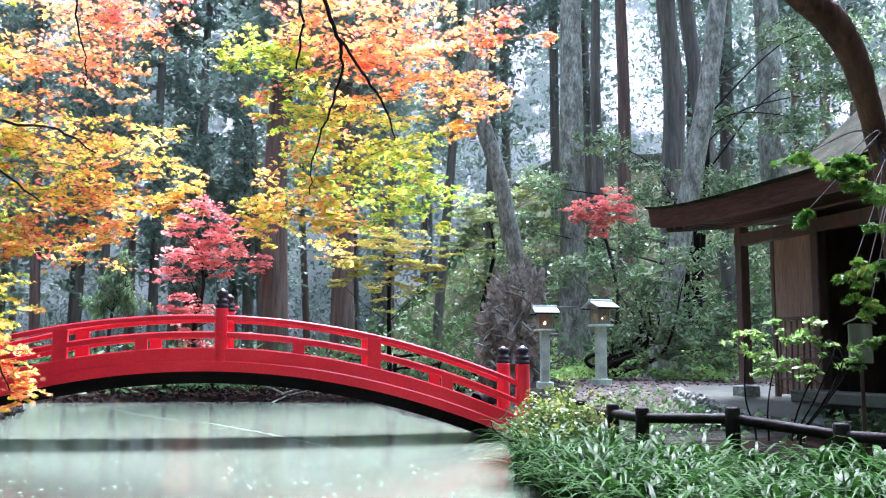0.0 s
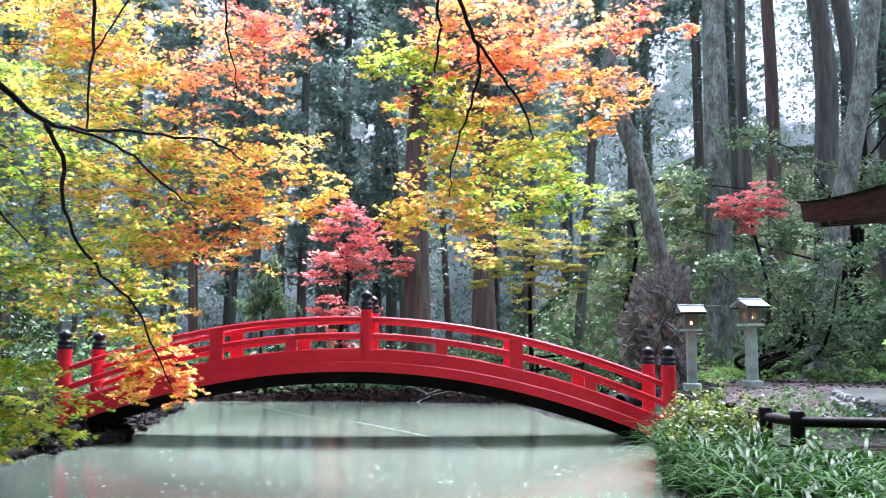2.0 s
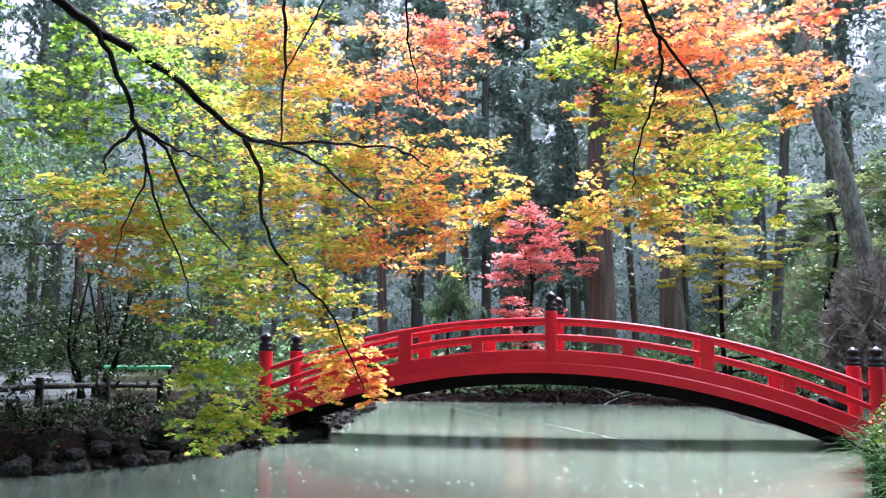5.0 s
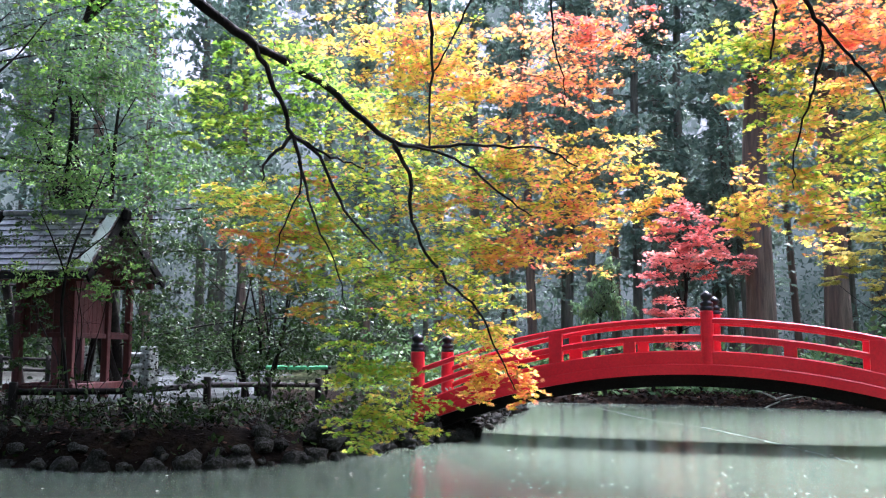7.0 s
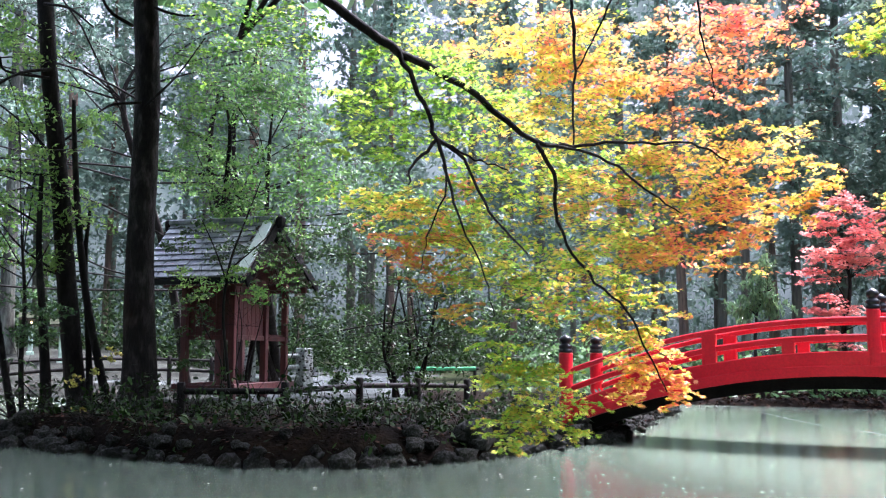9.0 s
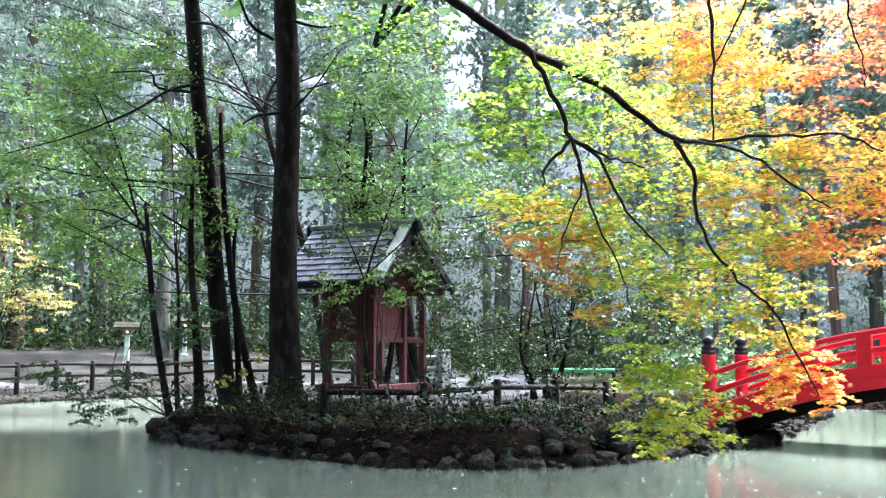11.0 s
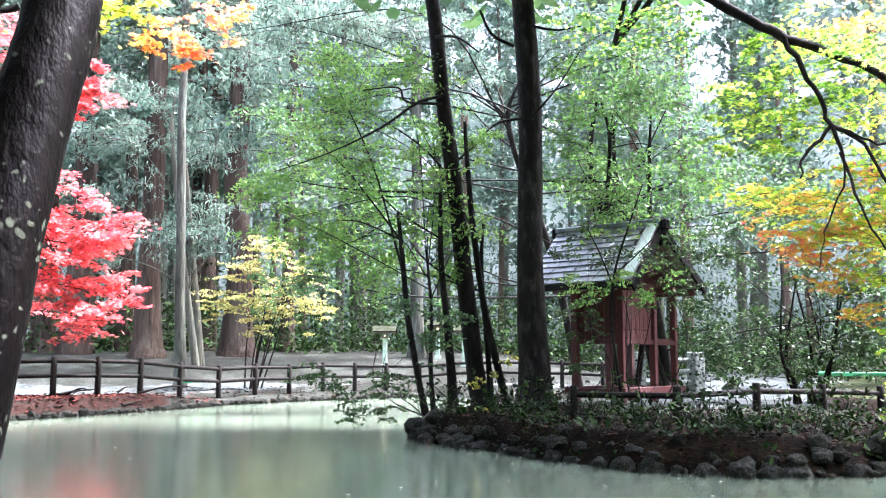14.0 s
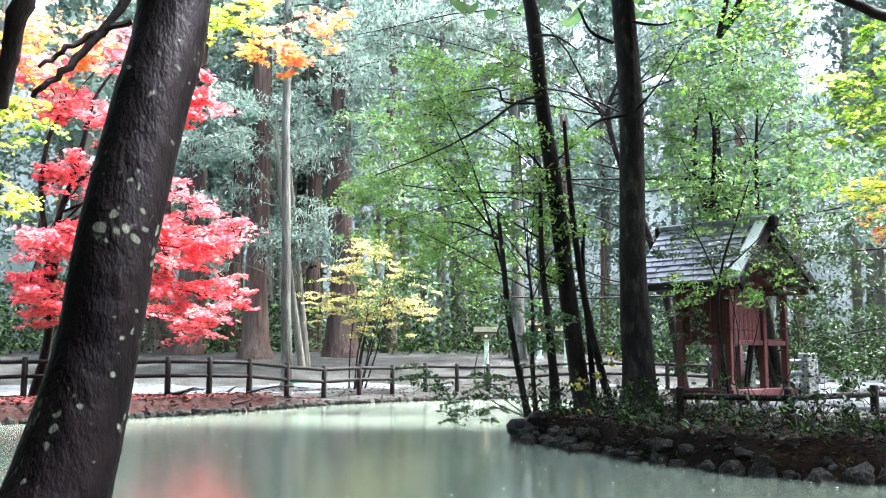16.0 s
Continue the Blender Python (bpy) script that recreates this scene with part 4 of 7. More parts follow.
cedar(76.7, 37.3, 0.40, lean=(-0.02, 0), bark=BARK_MOTTLED, tall=24, crown_from=14, sprays=800, label="slender pale trunk beside the far fence")
cedar(84.2, 52, 1.1, bark=BARK_DEEP, tall=30, crown_from=12)
cedar(82.5, 50, 1.3, bark=BARK_DEEP, tall=30, crown_from=12)
cedar(76.0, 60, 0.7, bark=BARK_DEEP, tall=30, crown_from=12)
cedar(79.9, 54, 0.8, bark=BARK_DEEP, tall=30, crown_from=12, sprays=1500)
cedar(75.2, 56, 0.9, bark=BARK_DEEP, tall=30, crown_from=12, sprays=1500)
cedar(70.6, 53, 0.7, bark=BARK_DEEP, tall=30, crown_from=12, sprays=1500)
cedar(62.8, 47, 0.66, bark=BARK_MOTTLED, tall=28, crown_from=11)

for bearing, dist, wide in ((14.6, 50, 0.55), (17.2, 47, 0.5), (12.6, 55, 0.6), (21.5, 49, 0.5), (27.0, 50, 0.55), (3.4, 54, 0.6)):
    cedar(bearing, dist, wide, tall=28, crown_from=5, sprays=1800, spread=4.0, label="slender cedar with drooping boughs beyond the pond", needle=(0.25, 0.55))


def far_cedar(k):
    """One of a few far trees: a slender trunk with ragged drooping boughs."""
    tall = 23 + 1.1 * k
    t = thing("far_cedar_tree", pose(0, 0, 0), "slender dark cedar in the far grove", "tree", "cedars of the far grove")
    r = 0.14 + 0.03 * k
    tubes = Tubes(7)
    tubes.add(spline([(0, 0, -1.0, r * 1.4), (0, 0, 0.3, r * 1.15), (RNG.normal(0, 0.2), 0, tall * 0.5, r * 0.9), (RNG.normal(0, 0.4), 0, tall, r * 0.25)], 3))
    link("trunk", tubes.mesh("trunk"), (BARK, BARK_RED, BARK)[k % 3], t, True)
    n, low = 2600, (0.12, 0.3, 0.2, 0.36, 0.26, 0.16)[k]
    whorl = RNG.uniform(low, 1.0, 34)
    h = tall * np.clip(whorl[RNG.integers(0, 34, n)] + RNG.normal(0, 0.012, n), 0, 1.03)
    a = RNG.uniform(0, 2 * np.pi, n)
    rr = RNG.uniform(0.1, 1.0, n) ** 0.7 * 3.3 * (1.12 - 0.8 * h / tall) * (0.7 + 0.3 * np.sin(h * 5 + a * 2))
    pts = np.stack([np.cos(a) * rr, np.sin(a) * rr, h - rr * 0.28], 1)
    link("crown", leaf_mesh("crown", pts, RNG.uniform(0.23, 0.55, n), NEEDLE * (2.2, 0.85), 0.6, 0.25), L_CEDAR, t)
    return t


def far_woods():
    """The grove beyond the pond."""
    kinds = [far_cedar(k) for k in range(6)]
    first = [True] * 6
    for layer, (near, deep) in enumerate(((44, 7), (59, 7), (75, 9))):
        for i in range(96):
            b, d = -46 + 1.7 * (i + RNG.uniform(-0.45, 0.45)) + 0.55 * layer, near + deep * RNG.uniform(-1, 1)
            if b > 40:
                d = 58 + (d - 37) * 0.55
            if min(abs(b - 45.0), abs(b + 12.6)) < 1.2:
                continue
            if (b < 3 and RNG.uniform() < (0.6, 0.5, 0.7)[layer]) or (12 < b < 40 and RNG.uniform() < (0.5, 0.35, 0.3)[layer]):
                continue
            if RNG.uniform() < 0.22 or b > 58 and RNG.uniform() < 0.1 or layer == 2 and RNG.uniform() < 0.35:
                continue
            p = site(b, d)
            k, s = int(RNG.integers(6)), d / 50 * RNG.uniform(0.9, 1.15)
            m = pose(p.x, p.y, ground_at(p.x, p.y), RNG.normal(0, 1.2), RNG.normal(0, 1.2), RNG.uniform(0, 360))
            if first[k]:
                kinds[k].matrix_world, first[k] = m, False
                continue
            o = copy_thing(kinds[k], m)
            o.scale = (s * 0.95, s * 0.95, s)
    n = 60000
    b, d = RNG.uniform(-50, 122, n), RNG.uniform(72, 88, n)
    x, y = -np.sin(np.radians(b)) * d, np.cos(np.radians(b)) * d
    top = 17 + 7 * ripple(x, y, 4.0) + 4 * ripple(y, x, 1.7)
    q = np.stack([x, y, height(x, y) + top * np.where(b < 6, 1.0, 0.6) * RNG.beta(1, 1.4, n)], 1)
    tagged(link("far_thicket", leaf_mesh("far_thicket", q, RNG.uniform(0.26, 0.52, n), NEEDLE * (1.8, 1), 0.7, 0.4), L_CEDAR), "dim evergreen thicket closing the far grove", "thicket", kind="stuff")
    n = 32000
    b, d = RNG.uniform(31, 112, n), RNG.uniform(49, 62, n)
    x, y = -np.sin(np.radians(b)) * d, np.cos(np.radians(b)) * d
    top = 3.4 + 1.6 * ripple(x, y, 2.3) + 0.8 * ripple(y, x, 0.9)
    q = np.stack([x, y, height(x, y) + top * RNG.beta(1, 1.3, n)], 1)
    tagged(link("forest_edge_shrubs", leaf_mesh("forest_edge_shrubs", q, RNG.uniform(0.18, 0.4, n), SPRAY * (1.7, 1), 0.6, 0.2), L_COVER), "dark evergreen shrubs between the far cedar trunks", "shrubs", kind="stuff")
    # undergrowth on the slope and along the edges
    n = 42000
    b, d = RNG.uniform(-45, 110, n), 28 + 40 * RNG.beta(1.0, 1.8, n)
    d = np.where((b > 44), d + 24, d)
    x, y = -np.sin(np.radians(b)) * d, np.cos(np.radians(b)) * d
    z = height(x, y)
    hgt = (0.9 + 0.8 * ripple(x, y, 2.1) + 0.5 * ripple(y, x, 0.9)) * np.where(b < 6, 1.5, np.where(b > 44, 0.45, 1.2))
    keep = (hgt > 0.1) & (shore_distance(x, y) > 0.8) & (b < 34)
    z = z + hgt * RNG.uniform(0.05, 1, n)
    q = np.stack([x, y, z], 1)[keep]
    tagged(link("undergrowth", leaf_mesh("undergrowth", q, RNG.uniform(0.18, 0.4, len(q)), OVAL, 0.6, 0.2), L_BROAD), "dark glossy evergreen undergrowth on the slope", "undergrowth", kind="stuff")


far_woods()


def bare_limbs(tree, lines, bark):
    """Dead side branches, given where they stand."""
    o = tree.matrix_world.translation
    for rows in lines:
        limb = Tubes(6, 0.05).add(spline([(x - o.x, y - o.y, z - o.z, r * 0.7) for x, y, z, r in rows], 5))
        link("limb", limb.mesh("limb"), bark, tree, True)


def shade_grove():
    """An added, unseen wood behind the tripod, which shades the near bank and closes the place."""
    tubes, pts = Tubes(7), []
    for _ in range(150):
        b, d = RNG.uniform(112, 318), RNG.uniform(9, 46)
        p = site(b, d)
        edge = min(b - 93, 333 - b)
        if shore_distance(np.array([p.x]), np.array([p.y]))[0] < 1.0 or d * math.sin(radians(min(89, edge))) < 5.0:
            continue
        g, tall = ground_at(p.x, p.y), RNG.uniform(14, 22)
        r = RNG.uniform(0.15, 0.4)
        tubes.add([(p.x, p.y, g - 0.5, r * 1.3), (p.x, p.y, g + tall * 0.4, r), (p.x, p.y, g + tall, r * 0.5)])
        n = 260
        h = g + tall * RNG.uniform(0.12, 1.0, n)
        a, rr = RNG.uniform(0, 2 * np.pi, n), RNG.uniform(0.2, 4.2, n) * (1.1 - 0.5 * (h - g) / tall)
        pts.append(np.stack([p.x + np.cos(a) * rr, p.y + np.sin(a) * rr, h - rr * 0.2], 1))
    # unseen boughs added to meet over the tripod and shade the pond
    n = 3200
    q = np.stack([RNG.uniform(-14, 14, n), RNG.uniform(-16, 2.5, n), RNG.uniform(12, 16, n)], 1)
    pts.append(q)
    n = 1200
    x, y = RNG.uniform(-21, -6, n), RNG.uniform(-10, 4.0, n)
    pts.append(np.stack([x, y, 3.6 + 0.54 * np.hypot(x, y) + RNG.uniform(0, 3, n)], 1))
    pts = np.vstack(pts)
    tagged(link("shade_grove_trunks", tubes.mesh("rear_trunks"), BARK, smooth=True), "unseen cedar trunks added behind the bank", "trees", kind="stuff")
    tagged(link("shade_grove_boughs", leaf_mesh("rear_boughs", pts, RNG.uniform(0.9, 1.9, len(pts)), SPRAY, 0.7, 0.5), L_CEDAR), "unseen dark boughs added behind and over the bank for shade", "trees", kind="stuff")


shade_grove()

# places of the leaf sprays: x, y, z and how far they reach
UPPER_ORANGE = [(-3.52, 6.28, 3.93, 0.37), (-2.97, 6.56, 3.91, 0.46), (-2.62, 6.71, 3.72, 0.36), (-2.89, 6.6, 3.52, 0.32), (-2.14, 6.88, 4.11, 0.25),
                (-2.42, 6.78, 3.96, 0.27), (-3.26, 6.42, 3.7, 0.27), (-2.33, 6.81, 3.56, 0.18), (-2.55, 6.73, 4.08, 0.32)]
UPPER_YELLOW = [(-4.02, 6.21, 3.93, 0.42), (-4, 6.23, 3.46, 0.42), (-3.76, 6.37, 3.36, 0.37), (-3.71, 6.4, 3.76, 0.33), (-3.42, 6.56, 3.49, 0.28),
                (-4.03, 5.96, 4.1, 0.37), (-3.73, 6.16, 4.02, 0.37), (-4.32, 5.76, 4.13, 0.32), (-3.66, 6.2, 3.7, 0.36), (-3.99, 5.99, 3.56, 0.36),
                (-3.34, 6.38, 3.61, 0.27), (-3.46, 6.31, 4.12, 0.28)]
LIMB_YELLOW = [(-3.18, 6.12, 3.11, 0.34), (-2.83, 6.29, 3.05, 0.38), (-2.46, 6.45, 2.95, 0.38), (-2.11, 6.57, 2.84, 0.34), (-1.85, 6.65, 2.7, 0.19),
               (-2.92, 6.25, 2.68, 0.38), (-3.33, 6.04, 2.69, 0.38), (-3.12, 6.15, 2.38, 0.34), (-2.56, 6.41, 2.69, 0.34), (-2.18, 6.55, 2.58, 0.25),
               (-3.56, 5.91, 2.91, 0.34), (-2.82, 6.3, 2.8, 0.34)]
LIMB_ORANGE = [(-2.59, 6.29, 2.43, 0.33), (-2.37, 6.37, 2.27, 0.21), (-2.77, 6.21, 2.26, 0.21), (-2.37, 6.37, 2.48, 0.25), (-1.92, 6.52, 2.53, 0.17),
               (-2.94, 6.13, 2.18, 0.16), (-4.31, 5, 2.38, 0.24), (-4.19, 5.1, 2.19, 0.2), (-4.09, 5.18, 1.99, 0.16), (-4, 5.25, 1.8, 0.15),
               (-2.78, 5.99, 2.24, 0.2), (-3.95, 5.29, 2.72, 0.16), (-4.1, 5.17, 2.39, 0.2)]
LIMB_LIME = [(-4.15, 5, 3.74, 0.25), (-3.89, 5.21, 2.98, 0.36), (-4.42, 4.77, 2.63, 0.2), (-3.76, 5.3, 2.66, 0.4), (-3.43, 5.52, 2.59, 0.4),
             (-3.59, 5.42, 2.27, 0.35), (-3.88, 5.21, 2.38, 0.28), (-3.29, 5.6, 2.23, 0.35), (-3.59, 5.42, 1.99, 0.24), (-3.7, 5.34, 3.19, 0.28),
             (-3.16, 5.68, 2.39, 0.28), (-2.95, 5.79, 2.19, 0.24), (-3.43, 5.52, 2.87, 0.28), (-3.88, 5.22, 2.03, 0.2), (-3.23, 5.64, 2.71, 0.32)]
LIMB_GREEN = [(-4.29, 4.61, 3.17, 0.27), (-4.1, 4.78, 3.3, 0.28), (-3.78, 5.04, 3.37, 0.32), (-4.15, 4.74, 2.91, 0.27), (-3.95, 4.91, 3.12, 0.27),
              (-3.93, 4.92, 3.48, 0.24), (-4.39, 4.52, 2.97, 0.16), (-4.25, 4.65, 3.57, 0.2), (-4.99, 4.32, 3.87, 0.38), (-5.17, 4.1, 3.76, 0.25),
              (-4.84, 4.49, 3.89, 0.25), (-5.29, 3.95, 3.94, 0.17)]
SWAG_YELLOW = [(-3.47, 6.08, 2.03, 0.3), (-3.14, 6.26, 1.91, 0.25), (-3.18, 6.24, 1.65, 0.23), (-3.69, 5.95, 1.86, 0.21), (-3.33, 6.16, 1.78, 0.21),
               (-2.99, 6.33, 1.74, 0.15), (-3.4, 6.12, 2.24, 0.25)]
LIMB_AMBER = [(-4.56, 5.04, 2.6, 0.18), (-4.4, 5.18, 2.57, 0.2), (-4.24, 5.32, 2.61, 0.2), (-4.14, 5.4, 2.37, 0.2), (-3.97, 5.52, 2.13, 0.17), (-4.35, 5.23, 2.28, 0.15), (-3.98, 5.52, 2.42, 0.2)]
SWAG_ORANGE = [(-3.11, 6.38, 1.44, 0.21), (-2.96, 6.46, 1.36, 0.17), (-3.19, 6.35, 1.28, 0.15), (-2.88, 6.49, 1.24, 0.11), (-3.07, 6.4, 1.61, 0.19)]
SWAG_LIME = [(-3.92, 5.56, 1.61, 0.16), (-3.82, 5.63, 1.45, 0.2), (-3.65, 5.74, 1.24, 0.23), (-3.78, 5.65, 1.05, 0.18), (-3.78, 5.65, 0.87, 0.14),
             (-3.44, 5.86, 1.16, 0.18), (-3.35, 5.92, 0.97, 0.12), (-3.61, 5.76, 1.01, 0.18), (-3.72, 5.69, 1.37, 0.18), (-3.88, 5.58, 1.29, 0.12),
             (-3.53, 5.81, 1.41, 0.14)]
CENTRE_ORANGE = [(-0.7, 6.36, 3.73, 0.37), (-0.39, 6.39, 3.56, 0.36), (-0.07, 6.4, 3.46, 0.36), (0.17, 6.4, 3.29, 0.24), (-0.11, 6.4, 3.79, 0.37),
                 (0.32, 6.39, 3.77, 0.25), (0.6, 6.37, 3.74, 0.1), (-0.58, 6.37, 3.44, 0.24), (0.11, 6.4, 3.1, 0.14), (-0.34, 6.39, 3.8, 0.33),
                 (-0.9, 6.34, 3.89, 0.25)]
CENTRE_YELLOW = [(-0.59, 6.47, 3.22, 0.28), (-0.91, 6.44, 2.58, 0.3), (-1.18, 6.39, 2.54, 0.22), (-1.3, 6.37, 2.38, 0.14), (-0.68, 6.46, 2.42, 0.24),
                 (-1.34, 6.36, 3.22, 0.14), (-0.79, 6.45, 2.98, 0.24), (-1.22, 6.38, 2.34, 0.11), (-0.83, 6.45, 2.32, 0.14), (-1.07, 6.41, 2.7, 0.24)]
CENTRE_LIME = [(-1.05, 6.31, 3.56, 0.28), (-1.29, 6.27, 3.58, 0.22), (-0.9, 6.34, 3.08, 0.24), (-0.7, 6.36, 2.8, 0.35), (-0.43, 6.39, 2.72, 0.35),
               (-0.22, 6.4, 2.95, 0.24), (-0.09, 6.4, 2.57, 0.23), (-0.36, 6.39, 2.42, 0.19), (-0.01, 6.4, 2.37, 0.1), (-0.98, 6.33, 3.32, 0.2),
               (-0.51, 6.38, 2.99, 0.28), (-1.44, 6.24, 3.48, 0.1), (-0.2, 6.4, 2.71, 0.24)]
NEAR_TREE_ORANGE = [(-6, -0.05, 3.53, 0.31), (-6, -0.23, 3.37, 0.23), (-5.89, 1.13, 3.55, 0.17), (-5.84, 1.38, 3.46, 0.13), (-5.79, 1.59, 3.7, 0.15),
                    (-6, 0.15, 3.38, 0.15)]
NEAR_TREE_LIME = [(-5.73, 0.89, 3.61, 0.15), (-5.8, -0.23, 2.9, 0.22), (-5.8, -0.24, 2.44, 0.18), (-5.7, 1.09, 3.67, 0.15)]
RED_MAPLE_WEST = [(-29, 0.1, 9.2, 1.26), (-29, -0.8, 9.9, 1.09), (-29, 1.4, 10.7, 1.1), (-28.7, 4, 9.9, 0.91), (-28.9, 1.7, 6.9, 1.42),
                  (-29, 0.1, 6.8, 1.07), (-28.8, 3.8, 6.2, 1.06), (-28.6, 4.6, 5.2, 1.23), (-28.8, 3.5, 4.8, 1.23), (-28.8, 3.1, 3.4, 1.4),
                  (-28.6, 4.6, 3.3, 1.0), (-28.7, 4, 2.8, 1.05), (-29, -0.4, 4.6, 1.23), (-29, 0.7, 5, 1.06), (-29, -0.6, 3.6, 1.05),
                  (-29, 0.1, 2.9, 1.05), (-28.9, 2.4, 5.4, 1.06), (-28.9, 1.9, 8.5, 1.08), (-28.8, 3.5, 8.8, 0.72)]
PINK_MAPLE = [(-8.2, 32, 6.3, 0.9), (-8.9, 31.8, 5.7, 0.8), (-7.4, 32.2, 5.7, 0.8), (-9.4, 31.6, 4.5, 0.9), (-7.8, 32.1, 4.6, 1),
              (-6.8, 32.3, 4.6, 0.7), (-8.5, 31.9, 5.1, 0.9), (-8.4, 31.9, 3, 0.9), (-9.1, 31.7, 2.7, 0.7), (-7.5, 32.1, 2.8, 0.6)]
YELLOW_MAPLE = [(-2.4, 29.9, 5.2, 0.82), (-1.3, 30, 5.1, 0.82), (-2.9, 29.9, 4.1, 0.82), (-1.5, 30, 4.2, 1), (-0.5, 30, 4.5, 0.64),
                (-1.7, 29.9, 3.4, 0.81), (-0.2, 30, 3.7, 0.45), (-3.3, 29.8, 3.7, 0.45)]
GREEN_MAPLE = [(1.2, 31, 6.2, 1.04), (2.5, 30.9, 6.8, 1.04), (0.6, 31, 5.1, 0.85), (1.7, 31, 5, 1.03), (1.1, 31, 3.8, 0.84),
               (3, 30.9, 5.8, 0.75), (2.1, 30.9, 4.1, 0.75), (0.7, 31, 6, 0.66), (3.4, 30.8, 6.7, 0.76)]
SMALL_RED = [(4.3, 27.7, 5.6, 0.55), (4.9, 27.6, 5.9, 0.61), (5.4, 27.5, 5.6, 0.43), (4.7, 27.6, 5.2, 0.44), (4.1, 27.7, 5.5, 0.31)]
ISLAND_CROWN = [(-19, 7.6, 7.8, 0.97), (-18.6, 8.6, 8.1, 0.97), (-18.2, 9.5, 7.9, 0.78), (-19.2, 7.2, 7.2, 0.7), (-18.7, 8.3, 7, 1.15),
                (-18.2, 9.5, 6.5, 1.02), (-19.1, 7.4, 6.2, 0.95), (-19.4, 6.7, 5.4, 0.75), (-18.7, 8.3, 5.5, 1.13), (-18, 9.8, 5.3, 0.94),
                (-19.6, 6, 5, 0.69), (-19, 7.7, 4.5, 1.06), (-18.4, 9, 4.4, 1.06), (-17.7, 10.3, 4.4, 0.87), (-18.6, 8.7, 3.5, 0.99),
                (-19.1, 7.5, 3.8, 0.75), (-17.9, 10, 3.5, 0.74), (-19.4, 6.7, 4.5, 0.75), (-17.6, 10.6, 6.3, 0.63)]
ISLAND_CROWN_EAST = [(-17.3, 12.8, 5.8, 0.99), (-16.7, 13.5, 5.5, 1.12), (-16.2, 14.2, 5.2, 0.99), (-16.7, 13.5, 4.8, 0.85), (-17.3, 12.7, 6.8, 0.73),
                     (-16.5, 13.8, 7, 1), (-15.8, 14.6, 6.2, 0.86), (-15.8, 14.6, 4.3, 0.72), (-17.2, 12.8, 8.1, 0.75), (-16.1, 14.2, 7.7, 0.81),
                     (-17, 13.1, 7.4, 0.81), (-15.3, 15.1, 5.3, 0.79)]
HUT_STEM_A = [(-14.3, 11.85, 0.4, 0.05), (-14.41, 11.77, 1.41, 0.045), (-14.46, 11.7, 2.3, 0.04), (-14.41, 11.77, 3.2, 0.036), (-14.25, 11.96, 3.99, 0.028), (-14.04, 12.2, 4.91, 0.015)]
HUT_STEM_B = [(-14.43, 11.74, 2.9, 0.028), (-14.58, 11.55, 3.54, 0.022), (-14.74, 11.34, 4.11, 0.012)]
HUT_STEM_C = [(-14.4, 11.79, 3.15, 0.026), (-14.12, 12.11, 3.54, 0.02), (-13.89, 12.37, 3.88, 0.012)]
HUT_SPRIGS = [(-14.2, 12.3, 2.8, 0.45), (-14.9, 11.4, 2.7, 0.57), (-14.5, 11.9, 3, 0.4), (-14, 12.6, 3.2, 0.4), (-15.1, 11.2, 3.1, 0.4),
              (-14.3, 12.2, 4.2, 0.4), (-14.8, 11.6, 4.1, 0.4)]
HUT_BRUSH = [(-14.71, 13.55, 3.64, 0.42), (-14.82, 14.02, 3.2, 0.42), (-14.82, 13.12, 3.34, 0.34), (-14.83, 12.81, 2.7, 0.34), (-14.76, 13.79, 2.61, 0.36), (-16.07, 12.24, 4.13, 0.42), (-14.87, 14.25, 3.81, 0.4),
             (-15.5, 11.6, 1.9, 0.41), (-15.6, 11.5, 2.4, 0.41), (-15.3, 11.9, 2.2, 0.35), (-15.6, 11.6, 1.4, 0.35), (-15.4, 11.8, 2.7, 0.41),
             (-15, 12.3, 3.7, 0.47), (-14.5, 12.8, 3.6, 0.41), (-14.2, 13.2, 3.8, 0.41), (-14.3, 13.2, 2.8, 0.41), (-14.1, 13.3, 2.2, 0.35),
             (-15.2, 12.1, 3.4, 0.35), (-15.7, 11.4, 3.6, 0.47)]
WATERSIDE_TWIGS = [(-16.8, 7.8, 1, 0.5), (-17, 7.4, 0.6, 0.45), (-17.1, 7.1, 0.9, 0.39), (-16.6, 8.3, 0.9, 0.45), (-17.3, 6.7, 1.1, 0.45),
                   (-16.8, 7.8, 0.4, 0.33), (-16.3, 8.8, 1.9, 0.45), (-16.1, 9, 2.3, 0.5), (-16.6, 8.2, 2.5, 0.5)]
ISLAND_SHRUBS = [(-16.5, 16.7, 3.8, 0.85), (-16.1, 17.1, 2.6, 0.99), (-16.6, 16.6, 1.9, 0.85), (-15.8, 17.4, 1.7, 0.85), (-14.7, 18.3, 2.5, 0.99),
                 (-15.1, 18, 3.6, 0.85), (-14.1, 18.8, 1.9, 0.85), (-13.3, 19.4, 2.5, 0.85), (-16.9, 16.3, 2.9, 0.64), (-16, 17.2, 4.8, 0.86),
                 (-15.2, 18, 1.2, 0.71), (-12.8, 19.7, 1.6, 0.71), (-16.2, 17, 1.1, 0.57), (-14.3, 18.7, 3.3, 0.85), (-16.8, 16.4, 4.5, 0.71),
                 (-14, 18.9, 4.5, 0.86), (-12.5, 19.9, 3.3, 0.85), (-12.6, 19.8, 2.3, 0.71)]
